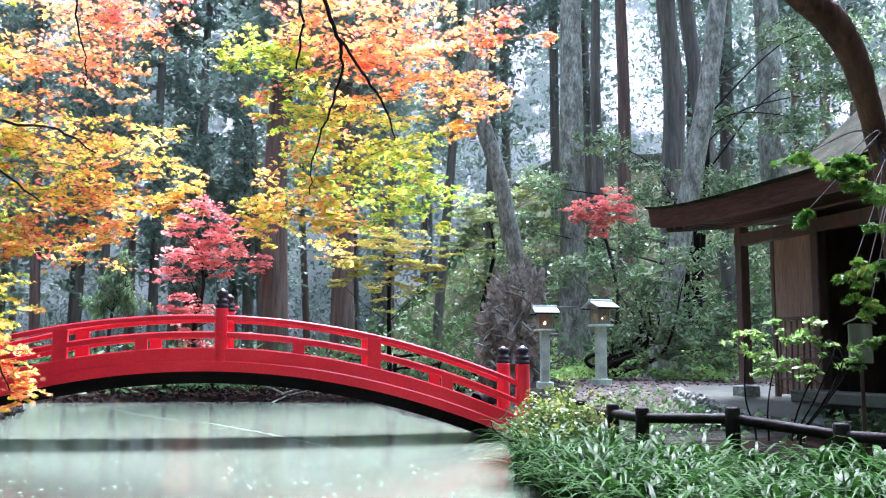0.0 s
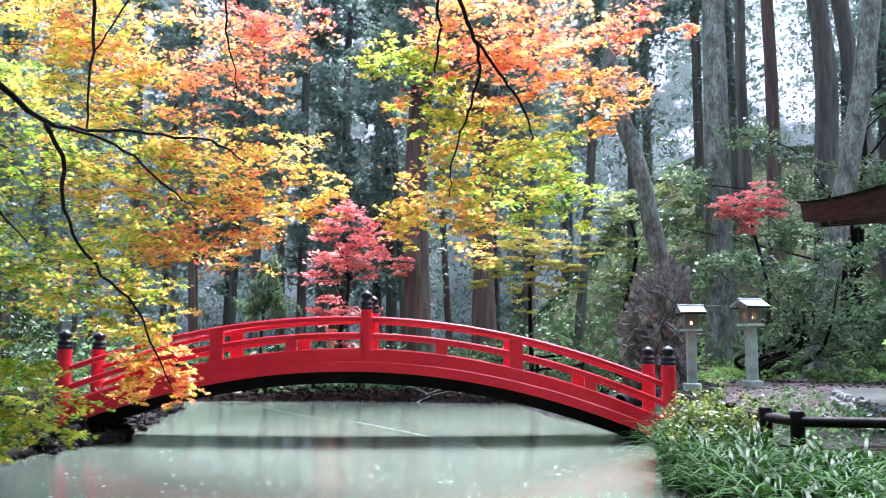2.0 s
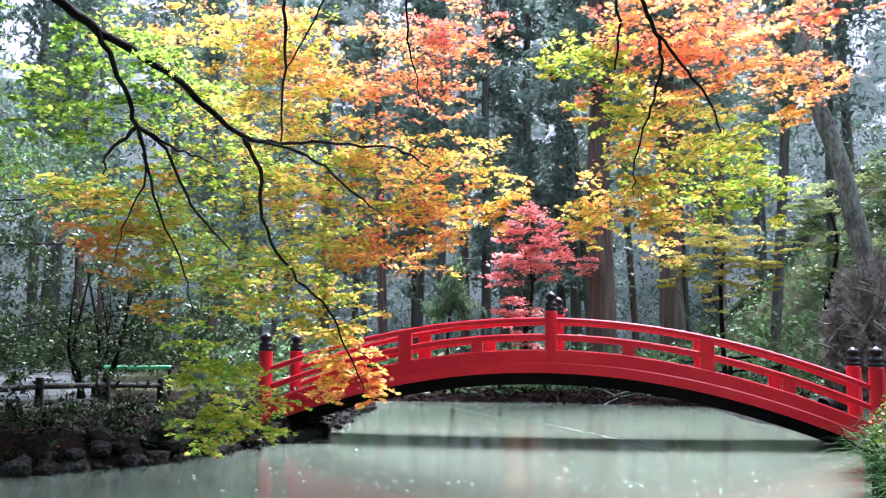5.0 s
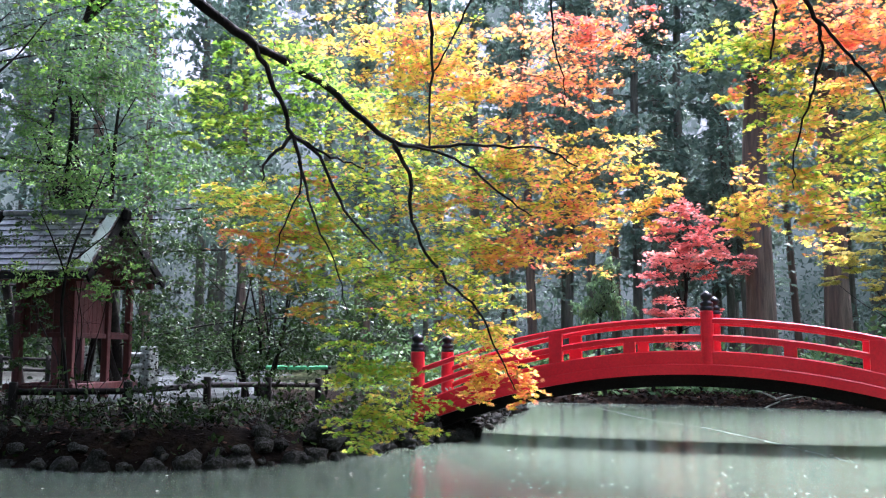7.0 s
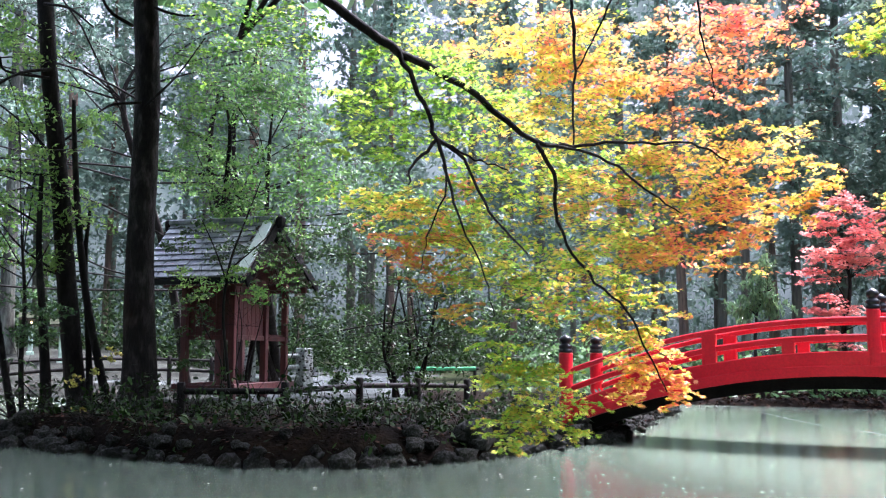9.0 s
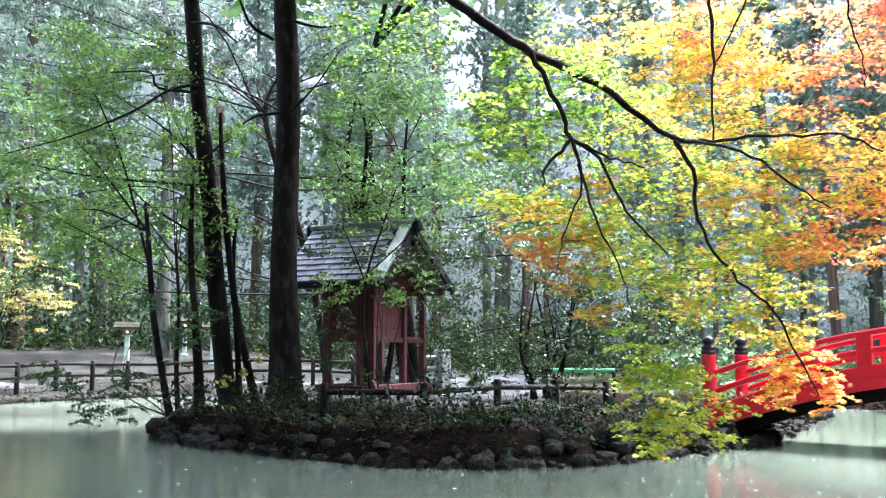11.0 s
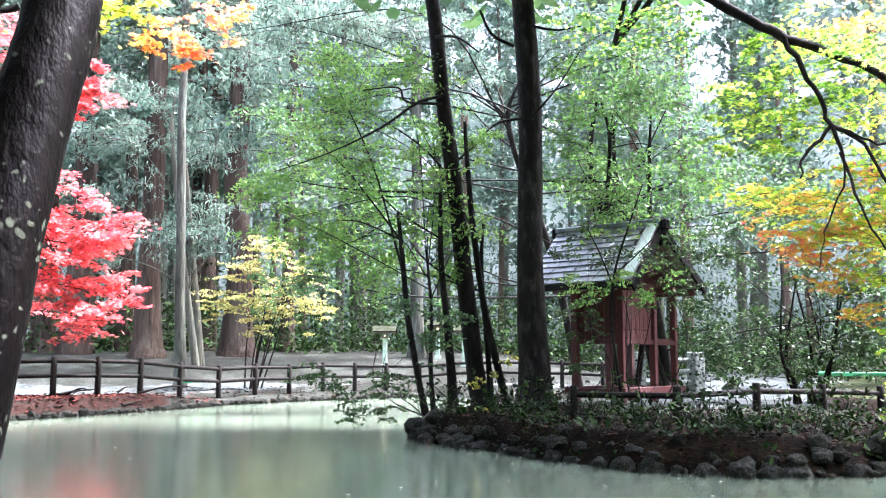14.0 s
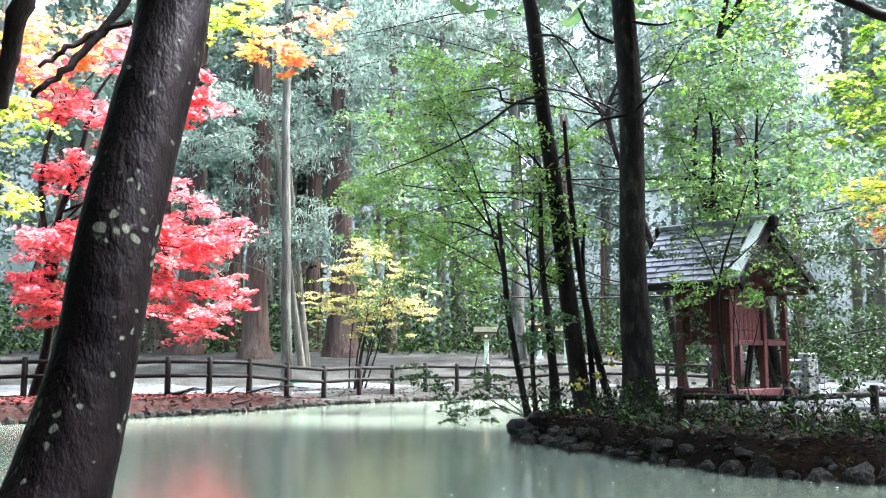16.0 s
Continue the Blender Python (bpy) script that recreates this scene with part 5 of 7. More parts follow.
ISLAND_BACKGROUND = [(-21, 17, 9.3, 1.35), (-19.8, 18.4, 9, 1.35), (-21.4, 16.4, 6.9, 1.16), (-18.7, 19.5, 6.4, 1.49), (-17.7, 20.4, 5.9, 1.32),
                     (-19.5, 18.6, 6.4, 1.16), (-16.9, 21.1, 5.6, 1.32), (-15.6, 22, 4.4, 1.31), (-14.1, 23, 2.6, 0.98), (-20.4, 17.6, 10.7, 1.2),
                     (-24.6, 11.1, 6.1, 1.49), (-25.3, 9.5, 6.5, 1.49), (-24.9, 10.4, 4.7, 1.31), (-25.5, 8.9, 8.3, 1.34), (-24.4, 11.7, 4, 1.14),
                     (-25.3, 9.3, 3.9, 1.14)]
PALE_TREE = [(-34.6, 11.5, 5.5, 1.11), (-35, 10.5, 4.6, 1.1), (-34.5, 12.1, 4.3, 1.32), (-35, 10.2, 3.5, 0.88), (-34.1, 13, 3.6, 0.88),
             (-34.2, 12.7, 4.9, 0.77), (-34.7, 11.4, 3.5, 0.99), (-35.3, 9.4, 3.5, 0.55), (-34.8, 11.1, 2.9, 0.66)]
SLOPE_SHRUBS = [(3.2, 24.3, 3.7, 0.59), (4, 24.2, 4, 0.67), (4.7, 24, 3.4, 0.81), (5.5, 23.9, 3.1, 0.67), (6.3, 23.7, 2.4, 1.03),
                (5.3, 23.9, 2.3, 0.96), (4.4, 24.1, 1.8, 0.59), (6.5, 23.6, 1.3, 0.74), (7.3, 23.4, 2.4, 0.74), (7.9, 23.2, 3.6, 0.74),
                (6.7, 23.6, 4, 0.74), (5.9, 23.8, 1.7, 0.74), (5, 24, 1.3, 0.52), (7.8, 23.2, 2.4, 0.74), (7.6, 23.3, 1.4, 0.59),
                (5.8, 23.8, 4, 0.59)]
SLOPE_CROWNS = [(11.9, 27.5, 11.1, 1.52), (12.4, 27.3, 9.4, 1.12), (11.3, 27.8, 9.9, 1.13), (10.9, 27.9, 8.6, 1.11), (9.4, 28.5, 5.7, 1.28),
                (8.5, 28.8, 6.6, 1.1), (10.7, 28, 11.3, 1.14), (6, 29.4, 5.1, 1.09), (3.2, 29.8, 6.8, 1.1), (2.5, 29.9, 5.5, 0.91),
                (9.2, 28.5, 8.9, 0.74), (5, 29.6, 8.2, 0.93), (6.5, 29.3, 6.7, 1.1), (7.8, 28.9, 5.8, 1.1)]
RIGHT_MAPLE = [(2.08, 4.76, 2.44, 0.14), (2.19, 4.72, 2.33, 0.11), (1.87, 4.85, 2.2, 0.09), (2.15, 4.74, 1.91, 0.13), (2.06, 4.77, 1.85, 0.09),
               (2.15, 4.73, 1.72, 0.08), (2.04, 4.78, 2.47, 0.1), (2.22, 4.7, 2.14, 0.09), (1.83, 4.87, 2.49, 0.1)]
HALL_SHRUB = [(3.61, 11.02, 1.75, 0.2), (4.02, 10.88, 1.65, 0.22), (4.23, 10.8, 1.85, 0.18), (3.87, 10.94, 1.39, 0.22), (4.73, 10.59, 1.55, 0.2),
              (4.59, 10.65, 1.33, 0.15), (4.3, 10.77, 1.59, 0.17), (3.55, 11.04, 1.52, 0.17), (3.69, 11, 1.26, 0.15), (4.15, 10.83, 1.3, 0.17),
              (4.89, 10.52, 1.65, 0.14)]

# limbs: x, y, z and radius
MAIN_LIMB = [(-4.17, 3.88, 3.85, 0.056), (-4.01, 4.18, 3.64, 0.052), (-3.81, 4.47, 3.43, 0.045), (-3.55, 4.79, 3.24, 0.036), (-3.22, 5.12, 2.89, 0.026),
             (-3.06, 5.32, 2.87, 0.019), (-2.76, 5.58, 2.9, 0.015), (-2.44, 5.82, 2.89, 0.012), (-2.26, 5.99, 2.78, 0.008)]
LIMB_B = [(-3.81, 4.44, 3.43, 0.03), (-3.7, 4.55, 3.11, 0.024), (-3.63, 4.61, 2.87, 0.022), (-3.59, 4.66, 2.56, 0.011), (-3.7, 4.59, 2.24, 0.007),
          (-3.73, 4.57, 2.03, 0.005)]
LIMB_C = [(-3.64, 4.62, 2.87, 0.015), (-3.49, 4.7, 2.73, 0.011), (-3.34, 4.78, 2.39, 0.009), (-3.13, 4.88, 2.12, 0.005)]
LIMB_D = [(-3.64, 4.62, 2.87, 0.013), (-3.73, 4.49, 2.69, 0.009), (-3.73, 4.44, 2.55, 0.005)]
LIMB_E = [(-3.62, 4.66, 2.71, 0.011), (-3.52, 4.73, 2.31, 0.007), (-3.41, 4.81, 2.03, 0.005), (-3.36, 4.85, 1.75, 0.004)]
LIMB_F = [(-3.21, 5.13, 2.87, 0.015), (-3.14, 5.24, 2.65, 0.013), (-3.16, 5.3, 2.37, 0.011), (-3.03, 5.44, 2.04, 0.009), (-2.83, 5.61, 1.79, 0.008),
          (-2.74, 5.72, 1.51, 0.006), (-2.66, 5.82, 1.26, 0.004)]
LIMB_G = [(-3.16, 5.16, 2.86, 0.011), (-2.89, 5.37, 2.79, 0.009), (-2.65, 5.55, 2.57, 0.008), (-2.47, 5.69, 2.41, 0.004)]
LIMB_H = [(-3.6, 4.65, 2.84, 0.009), (-3.42, 4.73, 2.73, 0.007), (-3.23, 4.82, 2.65, 0.004)]
LIMB_I = [(-3.24, 5.64, 4.11, 0.017), (-3.2, 5.62, 3.77, 0.019), (-3.19, 5.59, 3.38, 0.014), (-3.18, 5.55, 2.93, 0.01)]
LIMB_J = [(-2.95, 5.79, 4.07, 0.013), (-3.09, 5.72, 3.74, 0.01), (-3.21, 5.65, 3.49, 0.01)]
LIMB_K = [(-2.45, 6.02, 4.05, 0.011), (-2.44, 6.03, 3.72, 0.01), (-2.37, 6.05, 3.39, 0.006), (-2.37, 6.05, 3.23, 0.004)]
LIMB_L = [(-0.81, 5.84, 3.86, 0.015), (-0.68, 5.86, 3.52, 0.013), (-0.65, 5.86, 3.33, 0.009), (-0.72, 5.86, 3.03, 0.007), (-0.83, 5.84, 2.7, 0.005),
          (-0.84, 5.84, 2.48, 0.004)]
LIMB_M = [(-0.67, 5.86, 3.5, 0.011), (-0.5, 5.88, 3.25, 0.009), (-0.36, 5.89, 3.02, 0.007), (-0.31, 5.89, 2.84, 0.004)]
LIMB_N = [(-0.92, 5.83, 3.86, 0.01), (-0.91, 5.83, 3.55, 0.008), (-0.94, 5.83, 3.29, 0.006)]
NEAR_TRUNK = [(-3.7, -0.01, 0.78, 0.216), (-3.75, 0.05, 1, 0.191), (-3.8, 0.16, 1.49, 0.156), (-3.84, 0.22, 1.93, 0.154), (-3.89, 0.28, 2.25, 0.153),
              (-3.93, 0.34, 2.55, 0.152), (-3.98, 0.41, 2.86, 0.15), (-4.03, 0.44, 3.19, 0.151), (-4.07, 0.49, 3.58, 0.138)]
NEAR_LIMB_A = [(-5.2, -0.14, 2.85, 0.015), (-5.2, -0.01, 2.99, 0.02), (-5.2, 0.17, 3.23, 0.023), (-5.19, 0.34, 3.51, 0.027)]
NEAR_LIMB_C = [(-5.2, -0.12, 3.01, 0.011), (-5.2, 0.02, 3.13, 0.015), (-5.2, 0.18, 3.25, 0.018), (-5.19, 0.33, 3.32, 0.02)]
RED_STEM_A = [(-31.6, -0.4, 0.3, 0.16), (-30.9, -0.1, 1.74, 0.14), (-30.2, 0.01, 3.41, 0.12), (-29.6, 0.03, 5.3, 0.10), (-29.3, 0.32, 6.5, 0.085), (-29.2, 0.65, 7.9, 0.07), (-29.2, 0.9, 9.2, 0.055), (-29.2, 1.58, 10.4, 0.03)]
RED_STEM_B = [(-30.7, -0.05, 2.2, 0.11), (-29.8, -0.22, 4.8, 0.09), (-29.4, -0.45, 6.4, 0.075), (-29.2, -0.3, 7.9, 0.06), (-29.2, 0.12, 9.0, 0.03)]
RED_STEM_C = [(-29.3, 0.32, 6.45, 0.06), (-29.2, 0.93, 7.1, 0.045), (-29.1, 1.53, 8.0, 0.025)]
NEAR_LIMB_B = [(-5.49, -0.31, 2.85, 0.044), (-5.34, -0.26, 3.16, 0.051), (-5.2, -0.19, 3.49, 0.057)]
CURVED_TRUNK = [(2.04, 5.86, 4.07, 0.073), (2.28, 5.9, 3.84, 0.081), (2.51, 5.94, 3.69, 0.098), (2.69, 6, 3.45, 0.091), (2.81, 6.08, 3.17, 0.079),
                (2.91, 6.17, 2.91, 0.076), (3.01, 6.26, 2.66, 0.085), (3.14, 6.34, 1.59, 0.111), (3.24, 6.43, 0.46, 0.14)]
ROOT_TRUNK = [(2.07, 24.41, 3.3, 0.252), (1.78, 24.35, 4.48, 0.244), (1.42, 24.29, 6.27, 0.224), (0.9, 24.23, 7.92, 0.212), (0.75, 24.16, 8.97, 0.198),
              (0.97, 24.06, 10.17, 0.185), (0.98, 23.98, 11.7, 0.173)]
HIGH_BOUGHS = [(-29.3, 10.1, 12.8, 1.19), (-28.8, 11.5, 13.1, 1.2), (-28.3, 12.6, 12.5, 1.19), (-27.8, 13.8, 12.9, 1.19), (-26.9, 15.3, 12.5, 1.19),
               (-26.6, 16, 11.1, 0.98), (-25, 18.4, 12.6, 1.19), (-24.1, 19.6, 11.5, 1.18), (-22.9, 20.9, 10.8, 1.17), (-22.2, 21.6, 9, 1.15),
               (-29.8, 8.5, 12.3, 0.99), (-29.5, 9.4, 10.6, 1.17), (-29.9, 8, 9, 0.96), (-29.5, 9.4, 8.7, 1.15), (-21.6, 22.2, 7.5, 1.14),
               (-21.2, 22.6, 5.7, 1.13), (-23.4, 20.3, 12.8, 1.19), (-22.2, 21.6, 12.1, 0.59)]
WEST_BOUGHS = [(-40.7, 10.4, 10.9, 1.56), (-41.4, 7, 13.2, 1.31), (-41.3, 7.6, 10.7, 1.3), (-40.7, 10.5, 7.8, 1.54), (-41.5, 6.7, 8.4, 1.28),
               (-40.9, 9.7, 12.9, 1.31), (-41, 8.9, 6.8, 1.53), (-41.5, 6.6, 5.9, 1.02), (-39.8, 13.3, 9.2, 1.29), (-40.5, 11, 6.3, 1.27),
               (-41.7, 5.3, 10.8, 1.04), (-40.2, 12.2, 15.2, 1.33)]
DEAD_LIMB_A = [(-16.07, 10.87, 6.45, 0.048), (-15.39, 11.15, 7.06, 0.03), (-14.76, 11.31, 7.73, 0.018)]
DEAD_LIMB_B = [(-16.1, 10.82, 6.54, 0.048), (-16.18, 10.25, 6.39, 0.042), (-16.11, 9.88, 6.14, 0.023)]
DEAD_LIMB_C = [(-16.31, 10.69, 8.14, 0.062), (-16.35, 10.17, 8.33, 0.049), (-16.26, 9.82, 8.76, 0.037)]
DEAD_LIMB_D = [(-16.13, 10.96, 8.6, 0.05), (-15.6, 11.28, 8.38, 0.037), (-15.08, 11.56, 8.35, 0.018)]
SIDE_LIMB_A = [(-17.69, 9.75, 7.27, 0.057), (-17.59, 9.03, 6.98, 0.043), (-17.54, 8.17, 6.33, 0.036), (-17.56, 7.06, 5.69, 0.023), (-17.55, 5.85, 5.15, 0.017)]
SIDE_LIMB_B = [(-17.7, 9.73, 7.08, 0.044), (-17.72, 8.84, 7.02, 0.037), (-17.44, 8.5, 7.21, 0.03), (-17.39, 7.66, 7.02, 0.018)]
SIDE_LIMB_C = [(-17.78, 9.59, 8.62, 0.052), (-17.03, 9.71, 8.39, 0.038), (-16.28, 9.8, 7.86, 0.024)]
STEM_A = [(-17.36, 10.53, 0.28, 0.245), (-17.44, 10.46, 0.8, 0.208), (-17.6, 10.24, 3.05, 0.191), (-17.74, 10.07, 5.11, 0.175), (-17.89, 9.87, 6.96, 0.166),
          (-18.02, 9.71, 8.97, 0.164), (-18.16, 9.52, 10.76, 0.149)]
STEM_B = [(-16.8, 10.85, 0.35, 0.103), (-16.97, 10.7, 1.16, 0.085), (-17.19, 10.45, 2.68, 0.073), (-17.35, 10.3, 4.24, 0.067), (-17.47, 10.22, 5.7, 0.056),
          (-17.55, 10.2, 6.7, 0.038)]
STEM_C = [(-17.34, 9.14, 0.34, 0.083), (-17.49, 9.07, 0.95, 0.071), (-17.69, 8.9, 2.3, 0.066), (-17.84, 8.82, 3.68, 0.054), (-17.97, 8.78, 4.62, 0.037)]
STEM_D = [(-17.25, 9.71, 0.32, 0.131), (-17.3, 9.74, 0.94, 0.108), (-17.4, 9.66, 2.31, 0.078), (-17.5, 9.58, 3.59, 0.06), (-17.55, 9.59, 5.02, 0.043)]
STEM_E = [(-17.17, 10.64, 0.28, 0.073), (-17.28, 10.59, 1.86, 0.061), (-17.4, 10.52, 3.42, 0.049), (-17.43, 10.61, 4.52, 0.031)]
STEM_F = [(-17.17, 9.23, 0.31, 0.059), (-17.27, 9.21, 1.39, 0.047), (-17.32, 9.25, 2.52, 0.036), (-17.43, 9.18, 3.79, 0.024)]


# ---------------------------------------------------------------- leafy trees
def sprays(clumps, count, twigs=None, twig_r=0.004, flat=0.35, hang=0.35, each=7):
    """Leaf places on fans of twigs inside every clump: layered, drooping at the tips, with gaps between."""
    out, usual = [], float(np.median([c[3] for c in clumps]))
    for x, y, z, r in clumps:
        fill = min(1.4, (r / usual) ** 1.5)
        for _ in range(max(2, round(each * min(1, fill)))):
            c = np.array((x, y, z)) + RNG.normal(0, 0.42, 3) * (r, r, r * 0.8)
            a, reach = RNG.uniform(0, 2 * np.pi), r * RNG.uniform(0.6, 1.1)
            fwd, side = np.array([math.cos(a), math.sin(a), 0]), np.array([-math.sin(a), math.cos(a), 0])
            n = max(3, int(count * max(1, fill) * RNG.uniform(0.6, 1.4) / each))
            u = RNG.uniform(-0.15, 1, n)
            w = RNG.normal(0, 0.30, n) * (0.45 + 0.5 * u)
            p = c + (u - 0.4)[:, None] * reach * fwd + (w * reach)[:, None] * side
            p[:, 2] += -hang * reach * u * u + RNG.normal(0, flat * 0.14, n) * r
            out.append(p)
            if twigs is not None:
                q = [c + (k - 0.4) * reach * fwd - np.array((0, 0, hang * reach * k * k)) for k in (-0.2, 0.3, 0.7, 0.95)]
                twigs.add([(*q[0], twig_r * 1.5), (*q[1], twig_r * 1.2), (*q[2], twig_r), (*q[3], twig_r * 0.5)])
    return np.vstack(out)


def leafy_tree(name, base, groups, label, group="", trunk_r=0.1, fork=0.5, bark=None, leaf=0.06, count=200, shape=MAPLE, stems=1,
               lean=(0, 0), tilt=0.5, droop=0.4, hang=0.3, each=7, sway=0.25, flat=0.35, paths=()):
    """groups: (clumps, foliage material). The limbs run from the stems to every clump."""
    bx, by = base
    g = ground_at(bx, by) - 0.05
    t = thing(name, pose(bx, by, g), label, "tree", group)
    every = [c for clumps, _ in groups for c in clumps]
    top = max(c[2] for c in every) - g
    low = min(c[2] for c in every) - g
    cx, cy = np.mean([c[0] for c in every]) - bx, np.mean([c[1] for c in every]) - by
    fz = low + (top - low) * fork
    forks = []
    for rows in paths:
        ln = spline([(x - bx, y - by, z - g, r) for x, y, z, r in rows], 6)
        link("trunk", Tubes(9, 0.03).add(ln).mesh("trunk"), bark or BARK_DARK, t, True)
        forks.append(ln[6:])
    for s in range(0 if paths else stems):
        wood = Tubes(9, 0.03)
        ox, oy = (RNG.normal(0, 0.25), RNG.normal(0, 0.25)) if stems > 1 else (0, 0)
        end = np.array((cx * 0.7 + ox * 2 + lean[0], cy * 0.7 + oy * 2 + lean[1], fz * RNG.uniform(0.85, 1.1)))
        mid = np.array((cx * 0.25 + ox * 1.5 + RNG.normal(0, sway), cy * 0.25 + oy * 1.5 + RNG.normal(0, sway), end[2] * 0.5))
        tip = end + np.array((RNG.normal(0, 0.3), RNG.normal(0, 0.3), (top - fz) * 0.6))
        ln = spline([(ox, oy, -0.2, trunk_r * 1.5), (ox, oy, 0.15, trunk_r * 1.15), (*mid, trunk_r * 0.9), (*end, trunk_r * 0.65), (*tip, trunk_r * 0.2)], 6)
        wood.add(ln)
        link("trunk", wood.mesh("trunk"), bark or BARK_DARK, t, True)
        forks.append(ln[6:])
    twigs = Tubes(4)
    for c in every:
        ln = forks[int(RNG.integers(len(forks)))]
        goal = np.array((c[0] - bx, c[1] - by, c[2] - g))
        below = [q for q in ln if q[2] < goal[2] + 0.1] or [ln[0]]
        st = below[int(len(below) * RNG.uniform(0.55, 0.99))]
        mid = (st[:3] + goal) / 2 + RNG.normal(0, 0.08, 3) * np.linalg.norm(goal - st[:3]) + (0, 0, 0.06 * np.linalg.norm(goal - st[:3]))
        r0 = min(st[3] * 0.5, trunk_r * 0.24)
        limb = Tubes(5).add(spline([(*st[:3], r0), (*mid, r0 * 0.7), (*goal, r0 * 0.3)], 5))
        link("limb", limb.mesh("limb"), bark or BARK_DARK, t, True)
    for clumps, m in groups:
        pts = sprays([(c[0] - bx, c[1] - by, c[2] - g, c[3]) for c in clumps], count, twigs, max(0.003, leaf * 0.06), flat, hang, each)
        link("foliage", leaf_mesh("foliage", pts, leaf * RNG.uniform(0.65, 1.25, len(pts)), shape, tilt, droop), m, t)
    tagged(link("twiggery", twigs.mesh("twiggery"), TWIG, t), kind="stuff")
    return t


# the maple that leans over the pond
def build_pond_maple():
    base = (NEAR_TRUNK[0][0], NEAR_TRUNK[0][1])
    g = ground_at(*base)
    t = thing("pond_maple", pose(base[0], base[1], g), "old leaning maple with wet, shade-darkened bark and yellow autumn leaves", "tree")
    o = np.array((base[0], base[1], g))

    def loc(rows):
        return [(x - o[0], y - o[1], z - o[2], r) for x, y, z, r in rows]
    trunk = Tubes(22, 0.006)
    foot = NEAR_TRUNK[0]
    trunk.add(spline(loc([(foot[0] - 0.12, foot[1] - 0.03, g - 0.3, foot[3] * 1.6), (foot[0] - 0.05, foot[1], g + 0.12, foot[3] * 1.2)] + NEAR_TRUNK
                         + [(-4.1, 1.3, 4.6, 0.10), (-4.3, 2.6, 4.75, 0.08), (-4.45, 3.9, 4.4, 0.065)]), 8))
    link("trunk", trunk.mesh("trunk"), LICHEN_BARK, t, True, "wet bark darkened for shade, dotted with pale lichen")
    slim = [[(x, y, z, r * 0.63) for x, y, z, r in rows] for rows in (MAIN_LIMB, LIMB_B)]
    for rows in (*slim, LIMB_C, LIMB_D, LIMB_E, LIMB_F, LIMB_G, LIMB_H, *[[(x, y, z, r * 0.62) for x, y, z, r in rows] for rows in (LIMB_I, LIMB_J, LIMB_K)], LIMB_L, LIMB_M, LIMB_N, NEAR_LIMB_A, NEAR_LIMB_B, NEAR_LIMB_C):
        limb = Tubes(10, 0.05)
        ln = spline(loc(rows), 5)
        ln[1:-1, :3] += RNG.normal(0, 0.006, (len(ln) - 2, 3))
        limb.add(ln)
        link("limb", limb.mesh("limb"), BARK_DARK, t, True)
    # the limbs above that carry the hanging sprays
    carry = Tubes(8, 0.04)
    for rows in ([(-4.45, 3.9, 4.4, 0.06), (-4.2, 5.2, 4.75, 0.05), (-3.8, 6.3, 4.8, 0.04), (-2.6, 6.9, 4.6, 0.03), (-1.6, 7.0, 4.5, 0.02), (-0.6, 6.6, 4.5, 0.015)],
                 [(-4.2, 5.2, 4.75, 0.03), (-2.4, 6.0, 4.7, 0.03), (-1.2, 6.3, 4.4, 0.02), (-0.7, 6.3, 4.1, 0.012)],
                 [(-4.0, 1.6, 4.6, 0.06), (-5.0, 1.0, 4.4, 0.05), (-5.4, 0.3, 4.0, 0.03)]):
        carry.add(spline(loc(rows), 5))
    # unseen leaf clumps added overhead to shade the bank, water and trunk
    over = [(x, y, 3.2 + 0.52 * math.hypot(x, y) + RNG.uniform(0, 1.5), 0.8) for x, y in zip(RNG.uniform(-13.5, -7.4, 70), RNG.uniform(5.5, 11.5, 70))]
    over += [(x, y, 4.2 + 0.5 * math.hypot(x, y) + RNG.uniform(0, 1.5), 0.8) for x, y in zip(RNG.uniform(-6.5, -1.5, 30), RNG.uniform(-3.0, 1.8, 30))]
    over += [(x, y, 8.8 + RNG.uniform(0, 1.4), 0.8) for x, y in zip(RNG.uniform(-1.2, 1.6, 6), RNG.uniform(9.2, 11.6, 6))]
    pts = sprays(loc(over), 90, None, each=6)
    link("upper_foliage", leaf_mesh("upper_foliage", pts, RNG.uniform(0.18, 0.34, len(pts)), OVAL, 0.4, 0.3), L_BROAD, t)
    link("high_limb", carry.mesh("high_limb"), BARK_DARK, t, True)
    twigs = Tubes(4)
    # clumps, their leaves, how many, and the shares that are greener and redder
    tints = [L_DEEP, L_GREEN, L_LIME, L_YELLOW, L_ORANGE]
